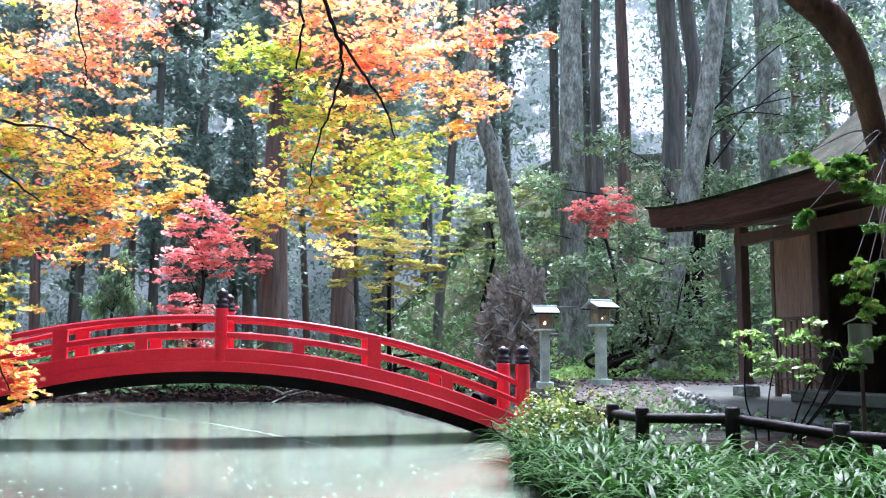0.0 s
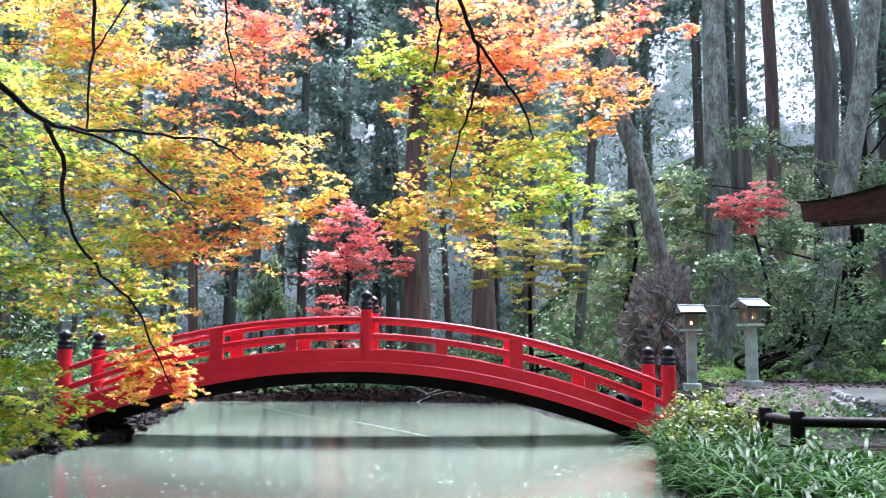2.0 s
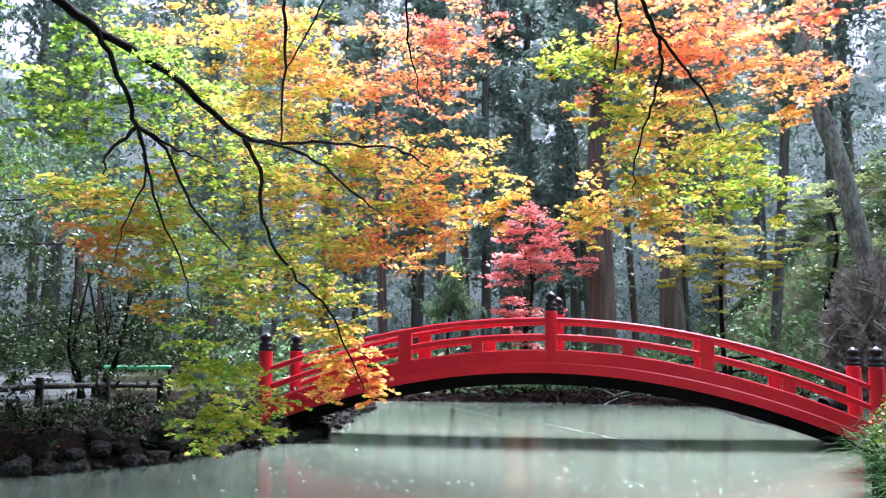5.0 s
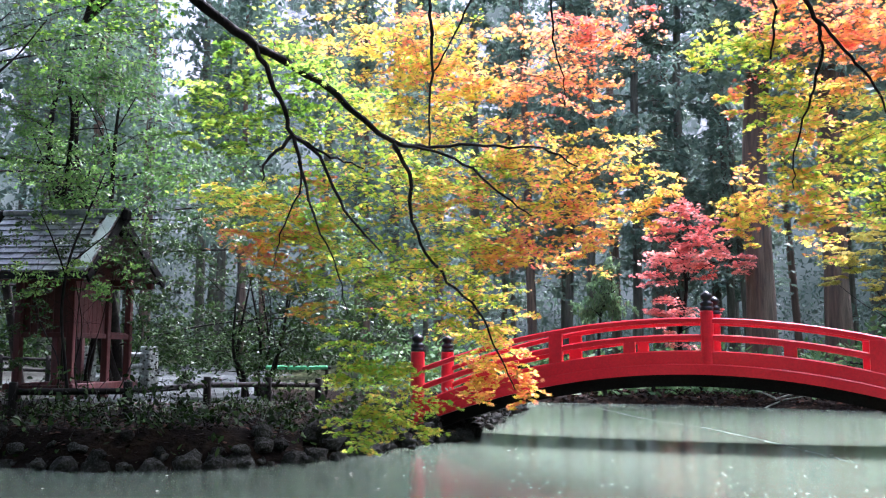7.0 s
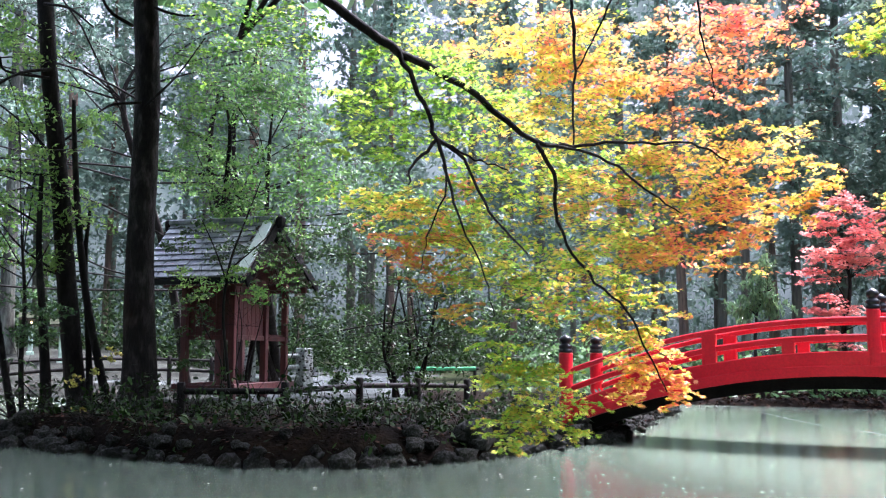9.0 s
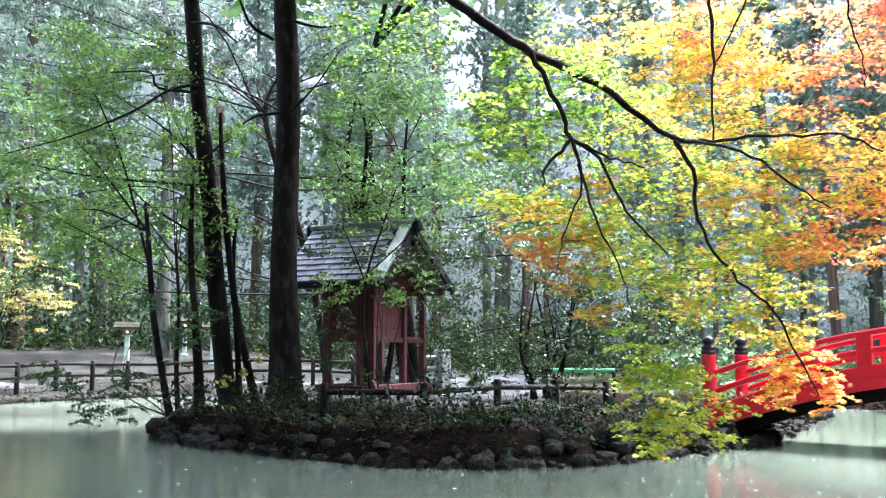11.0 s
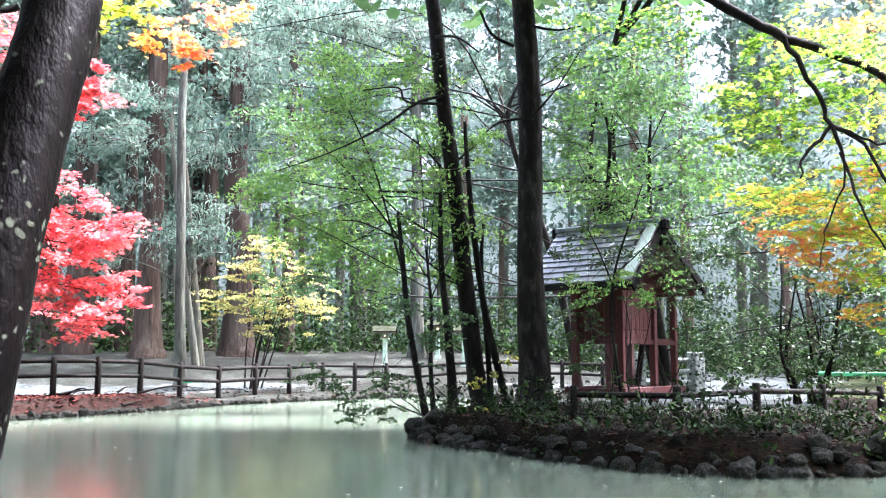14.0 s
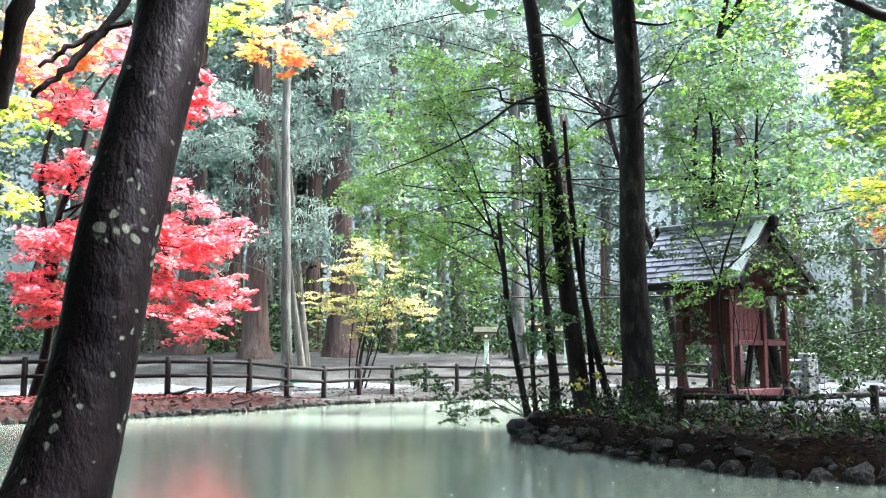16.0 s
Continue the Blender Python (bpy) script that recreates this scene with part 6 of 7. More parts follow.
    for rows, m, n, greener, redder in (
            (UPPER_ORANGE, L_ORANGE, 270, 0.06, 0), (UPPER_YELLOW, L_YELLOW, 250, 0.30, 0.12), (LIMB_YELLOW, L_YELLOW, 300, 0.28, 0.28), (LIMB_ORANGE[:6], L_ORANGE, 220, 0.4, 0),
            (LIMB_ORANGE[6:], L_YELLOW, 190, 0.12, 0.55), (LIMB_AMBER, L_LIME, 170, 0.25, 0.45), (LIMB_LIME, L_LIME, 165, 0.45, 0.22), (LIMB_GREEN[:8], L_GREEN, 250, 0.25, 0.12), (LIMB_GREEN[8:], L_DEEP, 120, 0, 0.3), (SWAG_YELLOW, L_YELLOW, 230, 0.4, 0.2),
            (SWAG_ORANGE, L_ORANGE, 200, 0.4, 0), (SWAG_LIME, L_LIME, 180, 0.4, 0.15), (CENTRE_ORANGE, L_ORANGE, 250, 0.12, 0), (CENTRE_YELLOW, L_YELLOW, 230, 0.25, 0.42),
            (CENTRE_LIME, L_LIME, 210, 0.32, 0.3), (NEAR_TREE_ORANGE, L_ORANGE, 190, 0.2, 0), (NEAR_TREE_LIME, L_LIME, 150, 0.2, 0.2)):
        pts = sprays(loc([(x, y, z, r * 1.18) for x, y, z, r in rows]), n * 2.0, twigs, 0.0016, 0.14, 0.34, 11)
        k, draw = tints.index(m), RNG.uniform(size=len(pts))
        for sel, tint in ((draw < greener, tints[max(0, k - 1)]), ((draw >= greener) & (draw < 1 - redder), m), (draw >= 1 - redder, tints[min(4, k + 1)])):
            q = pts[sel]
            if len(q):
                link("foliage", leaf_mesh("foliage", q, 0.037 * RNG.uniform(0.6, 1.3, len(q)), MAPLE, 0.34, 0.32), tint, t)
    tagged(link("twiggery", twigs.mesh("twiggery"), TWIG, t), kind="stuff")
    return t


def lichen_bark():
    # bark near black: the trunk's shade is put into its colour
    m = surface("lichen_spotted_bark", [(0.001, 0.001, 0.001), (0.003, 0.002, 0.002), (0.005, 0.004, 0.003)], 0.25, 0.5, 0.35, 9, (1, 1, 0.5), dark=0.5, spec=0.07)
    nt = m.node_tree
    n, l = nt.nodes, nt.links
    b = n["Principled BSDF"]
    old = b.inputs["Base Color"].links[0].from_socket
    tc, vo, ns = n.new("ShaderNodeTexCoord"), n.new("ShaderNodeTexVoronoi"), n.new("ShaderNodeTexNoise")
    vo.inputs["Scale"].default_value, vo.inputs["Randomness"].default_value = 18.0, 1.0
    ns.inputs["Scale"].default_value = 3.2
    warp, add = n.new("ShaderNodeTexNoise"), n.new("ShaderNodeVectorMath")
    warp.inputs["Scale"].default_value = 9.0
    add.operation = "MULTIPLY_ADD"
    add.inputs[1].default_value = (0.12, 0.12, 0.12)
    l.new(tc.outputs["Object"], warp.inputs["Vector"])
    l.new(warp.outputs["Color"], add.inputs[0])
    l.new(tc.outputs["Object"], add.inputs[2])
    l.new(add.outputs[0], vo.inputs["Vector"])
    l.new(tc.outputs["Object"], ns.inputs["Vector"])
    lim, cmp = n.new("ShaderNodeMapRange"), n.new("ShaderNodeMath")
    lim.inputs["From Min"].default_value, lim.inputs["From Max"].default_value = 0.37, 0.68
    lim.inputs["To Min"].default_value, lim.inputs["To Max"].default_value = 0.0, 0.48
    l.new(ns.outputs["Fac"], lim.inputs["Value"])
    cmp.operation, cmp.use_clamp = "SUBTRACT", True
    l.new(lim.outputs[0], cmp.inputs[0])
    l.new(vo.outputs["Distance"], cmp.inputs[1])
    edge = n.new("ShaderNodeMath")
    edge.operation, edge.use_clamp = "MULTIPLY", True
    edge.inputs[1].default_value = 9.0
    l.new(cmp.outputs[0], edge.inputs[0])
    mx = n.new("ShaderNodeMixRGB")
    mx.inputs[2].default_value = (0.055, 0.062, 0.045, 1)
    l.new(edge.outputs[0], mx.inputs["Fac"])
    l.new(old, mx.inputs[1])
    l.new(mx.outputs[0], b.inputs["Base Color"])
    return m


LICHEN_BARK = lichen_bark()
build_pond_maple()

w = site(91.2, 32.5)
leafy_tree("red_maple", (w.x, w.y), [(RED_MAPLE_WEST, L_RED)], "crimson Japanese maple behind the far fence", trunk_r=0.17, fork=0.35, leaf=0.15, count=900, each=12, hang=0.2, shape=MAPLE_FAR, tilt=0.35, droop=0.3, paths=(RED_STEM_A, RED_STEM_B, RED_STEM_C))
w = site(14.3, 33.5)
leafy_tree("red_maple", (w.x, w.y), [(PINK_MAPLE, L_RED_HAZED)], "slender crimson maple beyond the bridge", trunk_r=0.09, fork=0.3, leaf=0.15, count=420, each=10, hang=0.12, shape=MAPLE_FAR, tilt=0.35, droop=0.25)
w = site(3.2, 31)
leafy_tree("yellow_maple", (w.x, w.y), [(YELLOW_MAPLE, L_PALE)], "yellow maple with layered boughs at the wood's edge", trunk_r=0.08, fork=0.2, leaf=0.14, count=480, each=10, hang=0.12, flat=0.12, shape=MAPLE_FAR, tilt=0.3, droop=0.25)
w = site(-2.6, 32)
leafy_tree("green_maple", (w.x, w.y), [(GREEN_MAPLE, L_SOFT)], "light green maple with layered boughs on the slope", trunk_r=0.09, fork=0.25, leaf=0.14, count=480, each=10, hang=0.12, flat=0.12, shape=MAPLE_FAR, tilt=0.3, droop=0.25)
w = site(-9.9, 28.5)
leafy_tree("red_maple", (w.x, w.y), [(SMALL_RED, L_RED_HAZED)], "small red maple among the evergreens on the slope", trunk_r=0.06, fork=0.3, leaf=0.12, count=380, each=12, hang=0.15, shape=MAPLE_FAR, tilt=0.35, droop=0.25)
w = site(58.9, 20.6)
island_oak = leafy_tree("evergreen_oak", (w.x, w.y), [(ISLAND_CROWN, L_FRESH)], "many-stemmed evergreen oak with fresh green leaves on the island", trunk_r=0.13, fork=0.55, leaf=0.11, count=800, shape=OVAL, each=15, hang=0.2, flat=0.5, paths=(STEM_A, STEM_B, STEM_C, STEM_D, STEM_E, STEM_F))
bare_limbs(island_cedar, (DEAD_LIMB_A, DEAD_LIMB_B, DEAD_LIMB_C, DEAD_LIMB_D), BARK_DARK)
bare_limbs(island_oak, (SIDE_LIMB_A, SIDE_LIMB_B, SIDE_LIMB_C), BARK_DARK)
w = site(50.5, 23.4)
east_oak = leafy_tree("evergreen_oak", (w.x, w.y), [(ISLAND_CROWN_EAST, L_OAK)], "slender evergreen oak rising behind the shrine hut", trunk_r=0.07, fork=0.5, leaf=0.11, count=520, shape=OVAL, each=14, stems=2, hang=0.2, flat=0.5)
top = east_oak.matrix_world.translation
# unseen leaf masses added high up to shade the island bank and water
pts = np.vstack([clump(1300, (-9.5 - top.x, 17.5 - top.y, 12.6 - top.z), (6.0, 4.0, 1.0)), clump(3800, (-10.5 - top.x, 10.5 - top.y, 10.6 - top.z), (8.5, 5.5, 1.2)), clump(2300, (-10.5 - top.x, 13.8 - top.y, 11.6 - top.z), (5.5, 2.8, 1.2)), clump(1500, (-5.5 - top.x, 14.6 - top.y, 10.4 - top.z), (5.0, 2.0, 0.8))])
# limbs added to join these masses to the oak
for x, y, z in ((-10.5, 13.8, 11.6), (-13.5, 13.0, 11.4), (-5.0, 13.2, 10.5)):
    reach = Tubes(7, 0.03).add(spline([(0, 0, 9.0, 0.07), ((x - top.x) * 0.5, (y - top.y) * 0.5, 11.0, 0.05), (x - top.x, y - top.y, z - top.z, 0.02)], 5))
    link("limb", reach.mesh("limb"), BARK_DARK, east_oak, True)
link("upper_crown", leaf_mesh("upper_crown", pts, RNG.uniform(0.4, 0.8, len(pts)), OVAL, 0.4, 0.3), L_BROAD, east_oak)
w = site(49.9, 18.6)
hut_sapling = leafy_tree("sapling", (w.x, w.y), [(HUT_SPRIGS, L_FRESH), (HUT_BRUSH, L_CAMELLIA)], "thin sapling with sparse green leaves before the shrine hut", trunk_r=0.014, fork=0.3, leaf=0.09, count=150, shape=OVAL, stems=5, sway=0.1)
bare_limbs(hut_sapling, (HUT_STEM_A, HUT_STEM_B, HUT_STEM_C), BARK_DARK)
w = site(57.0, 18.6)
leafy_tree("yellow_sapling", (w.x, w.y), [([(-15.47, 9.97, 1.51, 0.16), (-15.8, 9.43, 1.07, 0.16), (-15.75, 9.5, 0.5, 0.14), (-15.62, 9.75, 1.2, 0.12)], L_PALE)], "spindly sapling with a few yellow leaves by the old trunk", trunk_r=0.012, fork=0.2, leaf=0.09, count=60, shape=OVAL, hang=0.15, sway=0.03, flat=0.1)
w = site(19.2, 30.0)
leafy_tree("weeping_cypress", (w.x, w.y), [([(-9.89, 28.32, 3.94, 0.4), (-9.64, 28.41, 3.4, 0.45), (-9.48, 28.46, 2.95, 0.4), (-10.15, 28.23, 2.87, 0.4), (-9.71, 28.38, 4.3, 0.3), (-10.4, 28.14, 2.96, 0.35), (-10.0, 28.3, 3.4, 0.4)], L_BROAD_LIT)], "small weeping cypress with light green hanging sprays beyond the bridge", trunk_r=0.06, fork=0.5, leaf=0.2, count=420, shape=NEEDLE, droop=1.2, hang=0.9, each=12)
w = site(61.5, 19.4)
leafy_tree("waterside_bush", (w.x, w.y), [(WATERSIDE_TWIGS, L_BROAD)], "straggling evergreen bush hanging over the water", trunk_r=0.014, fork=0.3, leaf=0.085, count=300, shape=OVAL, stems=4, each=10, hang=0.3, flat=0.15, sway=0.08)
w = site(40, 24.5)
leafy_tree("camellia_thicket", (w.x, w.y), [(ISLAND_SHRUBS, L_CAMELLIA)], "dark glossy camellia thicket behind the island fence", trunk_r=0.06, fork=0.2, leaf=0.12, count=560, shape=OVAL, each=12, stems=6, flat=0.6, sway=0.06)
w = site(72.8, 37.0)
leafy_tree("pale_tree", (w.x, w.y), [(PALE_TREE, L_WAN)], "small yellowing tree with many stems behind the fence", trunk_r=0.03, fork=0.3, leaf=0.115, count=820, shape=OVAL, each=16, stems=8, hang=0.2, sway=0.08, flat=0.15)
w = site(48, 31)
leafy_tree("evergreen_oak", (w.x, w.y), [(ISLAND_BACKGROUND, L_BROAD)], "tall dark evergreens beyond the island path", trunk_r=0.16, fork=0.5, leaf=0.17, count=650, shape=OVAL, each=14, stems=3, flat=0.6)
w = site(53, 34)
leafy_tree("tall_cypress", (w.x, w.y), [(HIGH_BOUGHS, L_CEDAR)], "tall cypress with hanging grey-green boughs beyond the island", trunk_r=0.15, fork=0.6, leaf=0.26, count=700, shape=NEEDLE, each=18, stems=1, flat=0.7, droop=0.8, bark=BARK_DARK)
w = site(75.5, 44)
leafy_tree("tall_cypress", (w.x, w.y), [(WEST_BOUGHS, L_CEDAR)], "cypress with hanging grey-green boughs on the far bank", trunk_r=0.16, fork=0.6, leaf=0.28, count=560, shape=NEEDLE, each=18, stems=2, flat=0.7, droop=0.8, bark=BARK)
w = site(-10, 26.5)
leafy_tree("camellia_thicket", (w.x, w.y), [(SLOPE_SHRUBS, L_BROAD_LIT)], "glossy evergreen thicket at the foot of the slope", trunk_r=0.06, fork=0.2, leaf=0.16, count=420, shape=OVAL, each=11, stems=6, flat=0.6)
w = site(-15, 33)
leafy_tree("evergreen_oak", (w.x, w.y), [(SLOPE_CROWNS, L_BROAD_LIT)], "evergreen oak spreading over the slope", trunk_r=0.15, fork=0.4, leaf=0.18, count=680, shape=OVAL, each=13, stems=3, flat=0.6)


def build_right_maple():
    base = CURVED_TRUNK[-1]
    g = ground_at(base[0], base[1])
    t = thing("bankside_maple", pose(base[0], base[1], g), "curving brown-barked tree with bright green leaves by the bank", "tree")

    def loc(rows):
        return [(x - base[0], y - base[1], z - g, r) for x, y, z, r in rows]
    trunk = Tubes(18, 0.03)
    trunk.add(spline(loc([(-0.2 + CURVED_TRUNK[0][0], CURVED_TRUNK[0][1] - 0.3, 4.8, 0.1)] + CURVED_TRUNK + [(base[0] + 0.05, base[1], g - 0.2, base[3] * 1.4)]), 6))
    link("trunk", trunk.mesh("trunk"), BARK_BROWN, t, True)
    twigs = Tubes(4)
    for x, y, z, r in RIGHT_MAPLE:
        s = CURVED_TRUNK[5]
        limb = Tubes(6).add(spline(loc([(s[0], s[1], s[2], 0.008), ((s[0] + x) / 2 + 0.1, (s[1] + y) / 2, (s[2] + z) / 2 + 0.12, 0.004), (x, y, z, 0.003)]), 5))
        link("limb", limb.mesh("limb"), BARK_DARK, t, True)
    # leaves added out of view, only to shade the planted bank
    cover = [(x, y, 8.2 + RNG.uniform(0, 1.5), 0.9) for x, y in zip(RNG.uniform(1.0, 8.5, 34), RNG.uniform(5.8, 10.8, 34))]
    q = sprays(loc(cover), 90, None, each=6)
    link("upper_foliage", leaf_mesh("upper_foliage", q, RNG.uniform(0.18, 0.34, len(q)), OVAL, 0.4, 0.3), L_BROAD, t)
    pts = sprays(loc(RIGHT_MAPLE), 105, twigs, 0.0014, 0.4, 0.3, 4)
    link("foliage", leaf_mesh("foliage", pts, 0.052 * RNG.uniform(0.7, 1.2, len(pts)), MAPLE, 0.5, 0.6), L_DEEP, t)
    tagged(link("twiggery", twigs.mesh("twiggery"), BARK_DARK, t), kind="stuff")


build_right_maple()


# ---------------------------------------------------------------- stones, roots, paving
def stone_bm(r, squash=0.7, lump=0.25, seed=0):
    bm = bmesh.new()
    bmesh.ops.create_icosphere(bm, subdivisions=2, radius=1)
    for v in bm.verts:
        k = 1 + lump * noise.noise(v.co * 1.5 + Vector((seed * 3.1, seed, 0))) + 0.35 * abs(noise.noise(v.co * 2.6 + Vector((0, seed, 2)))) - 0.1
        v.co = Vector((v.co.x * r * k, v.co.y * r * k * 0.85, v.co.z * r * k * squash))
    return bm


STONE_MESHES = []
for k in range(8):
    me = bpy.data.meshes.new("stone")
    b_ = stone_bm(1.0, 0.66, 0.5, k * 1.7)
    b_.to_mesh(me)
    b_.free()
    me.materials.append(STONE)
    STONE_MESHES.append(me)


PALE_MESHES = [me.copy() for me in STONE_MESHES]
for me in PALE_MESHES:
    me.materials.clear()
    me.materials.append(COBBLE)


def stones(parent, places, name="stone", meshes=STONE_MESHES):
    """places: x, y, z, radius."""
    for x, y, z, r in places:
        o = new(name, meshes[int(RNG.integers(8))])
        o.parent = parent
        o.matrix_local = pose(x, y, z, RNG.uniform(-15, 15), RNG.uniform(-15, 15), RNG.uniform(0, 360)) @ Matrix.Diagonal((r, r, r * RNG.uniform(0.85, 1.2), 1))


def along_shore(i0, i1, step):
    out = []
    for a, b in zip(SHORE[i0:i1], SHORE[i0 + 1:i1 + 1]):
        a, b = np.array(a), np.array(b)
        n = max(1, int(np.linalg.norm(b - a) / step))
        out += [tuple(a + (b - a) * (k + RNG.uniform(-0.2, 0.2)) / n) for k in range(n)]
    return out


isle = thing("stone_bank", pose(0, 0, 0), "dark mossy stones heaped along the island's edge", "stone bank", kind="structure")
rows = []
for course in range(3):
    for x, y in along_shore(9, 21, 0.34 + 0.04 * course):
        if RNG.uniform() < (0.05, 0.28, 0.5)[course] + 0.25 * (x < -13):
            continue
        e = 0.05
        g = [float(shore_distance(np.array([x + dx]), np.array([y + dy]))[0]) for dx, dy in ((e, 0), (-e, 0), (0, e), (0, -e))]
        n = np.array((g[0] - g[1], g[2] - g[3]))
        n = n / (np.linalg.norm(n) + 1e-9)
        q = np.array((x, y)) + n * (0.04 + 0.15 * course + RNG.normal(0, 0.06))
        r = RNG.uniform(0.12, 0.19) * RNG.choice((0.7, 1.0, 1.2)) * (1.08 - 0.12 * course)
        rows.append((q[0], q[1], 0.04 + 0.19 * course + RNG.uniform(-0.03, 0.03), r))
rows += [(-8.35, 11.55, 0.30, 0.38), (-8.25, 12.2, 0.26, 0.34), (-16.0, 8.35, 0.2, 0.36), (-15.5, 8.3, 0.12, 0.3)]
stones(isle, rows)
rubble = []
for x, y in along_shore(9, 21, 0.07):
    s = abs(RNG.normal(0, 0.3))
    rubble.append((x + RNG.normal(0, 0.12) - 0.3 * s, y + RNG.normal(0, 0.08) + 0.75 * s, 0.02 + 0.3 * s, RNG.uniform(0.03, 0.085)))
src = np.array([v.co[:] for v in STONE_MESHES[2].vertices])
tri = np.array([p.vertices[:] for p in STONE_MESHES[2].polygons])
vv, ff = [], []
for i, (x, y, z, r) in enumerate(rubble):
    a = RNG.uniform(0, 6.28)
    q = src * r * RNG.uniform(0.7, 1.3, 3)
    vv.append(np.stack([q[:, 0] * math.cos(a) - q[:, 1] * math.sin(a) + x, q[:, 0] * math.sin(a) + q[:, 1] * math.cos(a) + y, q[:, 2] + z], 1))
    ff.append(tri + i * len(src))
tagged(link("bank_rubble", soup("bank_rubble", np.vstack(vv), np.vstack(ff)), STONE, isle), kind="stuff")
edge = thing("stone_edging", pose(0, 0, 0), "row of rounded edging stones along the far shore", "stone edging", kind="structure")
stones(edge, [(x, y, 0.05, RNG.uniform(0.13, 0.21)) for x, y in along_shore(23, 30, 0.30)])


def build_root_mound():
    c = site(-4.6, 24.3)
    g = ground_at(c.x, c.y)
    t = thing("uprooted_root_plate", pose(c.x, c.y, g), "upturned root plate of a fallen tree clotted with brown earth", "root plate")
    bm = bmesh.new()
    bmesh.ops.create_icosphere(bm, subdivisions=5, radius=1)
    for v in bm.verts:
        p = v.co.copy()
        k = 1 + 0.42 * noise.noise(p * 1.6) + 0.30 * noise.noise(p * 3.3) + 0.26 * noise.noise(p * 7.0) + 0.26 * noise.noise(p * 14) + 0.16 * noise.noise(p * 27)
        lean = 0.25 * (p.z + 1)
        v.co = Vector((p.x * 0.80 * k * (1.0 - 0.12 * p.z) + lean * 0.45 - 0.15, p.y * 0.55 * k, (p.z * 1.6 * k) + 1.25))
    part("earth_clod", bm, CLOD, t, smooth=False)
    for _ in range(46):
        a, h = RNG.uniform(0, 2 * np.pi), RNG.uniform(0.3, 2.5)
        r0 = np.array((math.cos(a) * 0.75, -0.45 + 0.1 * math.sin(a), h))
        q = r0 + RNG.normal(0, 0.4, 3) * (1, 0.4, 1) + (0, -0.15, 0)
        root = Tubes(6, 0.06).add(spline([(*r0, 0.04), (*((r0 + q) / 2 + RNG.normal(0, 0.08, 3)), 0.025), (*q, 0.008)], 4))
        link("root", root.mesh("root"), BARK_GREY, t, True)
    return t


CLOD = surface("clotted_earth", [(0.091, 0.084, 0.061), (0.198, 0.183, 0.131), (0.298, 0.283, 0.205)], 0.3, 0.9, 1.0, 10, dark=0.35)
build_root_mound()

t = thing("leaning_tree", pose(ROOT_TRUNK[0][0], ROOT_TRUNK[0][1], 2.4), "thin leaning grey tree rooted on the earth mound", "tree")
tb = Tubes(10, 0.04)
tb.add(spline([(x - ROOT_TRUNK[0][0], y - ROOT_TRUNK[0][1], z - 2.4, r) for x, y, z, r in ROOT_TRUNK], 6))
link("trunk", tb.mesh("trunk"), BARK_GREY, t, True)


def build_paving():
    # the hall's forecourt: a sloping slab with a rim of round stones
    t = thing("forecourt_paving", pose(0, 0, 0), "wet grey paving before the hall with a cobbled rim", "paving", kind="structure")
    rim = [(4.6, 18.5), (4.3, 16.7), (4.15, 15.2), (4.15, 13.8), (4.45, 13.0), (4.8, 12.5), (5.4, 12.45), (5.95, 12.5), (7.5, 12.3), (9.5, 12.0)]
    back = [(12.0, 12.5), (12.0, 20), (5.4, 20)]
    bm = bmesh.new()

    def lift(x, y):
        return 0.60 + 0.074 * min(2.7, max(0, y - 12.5))
    tops = [bm.verts.new((x, y, 1)) for x, y in rim + back]
    lows = [bm.verts.new((x, y, 0.02)) for x, y in rim + back]
    bm.faces.new(tops)
    for i in range(len(tops)):
        j = (i + 1) % len(tops)
        bm.faces.new((tops[i], lows[i], lows[j], tops[j]))
    for cut in (12.6, 13.4, 14.2, 15.2):
        bmesh.ops.bisect_plane(bm, geom=bm.verts[:] + bm.edges[:] + bm.faces[:], plane_co=(0, cut, 0), plane_no=(0, 1, 0))
    for v in bm.verts:
        if v.co.z > 0.6:
            v.co.z = lift(v.co.x, v.co.y)
    bmesh.ops.recalc_face_normals(bm, faces=bm.faces)
    part("slab", bm, CONCRETE, t)
    places = []
    for a, b in zip(rim, rim[1:]):
        a, b = np.array(a), np.array(b)
        n = max(1, int(np.linalg.norm(b - a) / 0.15))
        for k in range(n):
            q = a + (b - a) * k / n
            places.append((q[0] - 0.04, q[1] - 0.05, lift(*q) - 0.04 + RNG.uniform(-0.02, 0.02), RNG.uniform(0.07, 0.10)))
            if k % 2:
                places.append((q[0] - 0.12, q[1] - 0.15, lift(*q) - 0.15, RNG.uniform(0.08, 0.12)))
    stones(t, places, "cobble", PALE_MESHES)


build_paving()


def build_sign():
    p = site(-23.9, 12.0)
    g = ground_at(p.x, p.y)
    t = thing("notice_box", pose(p.x, p.y, g, 0, 0, -20), "small weathered wooden notice box on a thin post", "notice box")
    block("post", t, WOOD, (0, 0, 0.45), (0.045, 0.045, 1.0), 0.004)
    block("box", t, WOOD_PALE, (0, 0, 1.16), (0.26, 0.12, 0.46), 0.008)
    for s in (-1, 1):
        block("roof_board", t, WOOD_PALE, (s * 0.085, 0, 1.43), (0.20, 0.2, 0.02), 0.003, turn=Matrix.Rotation(s * 0.45, 4, "Y"))
    return t


build_sign()


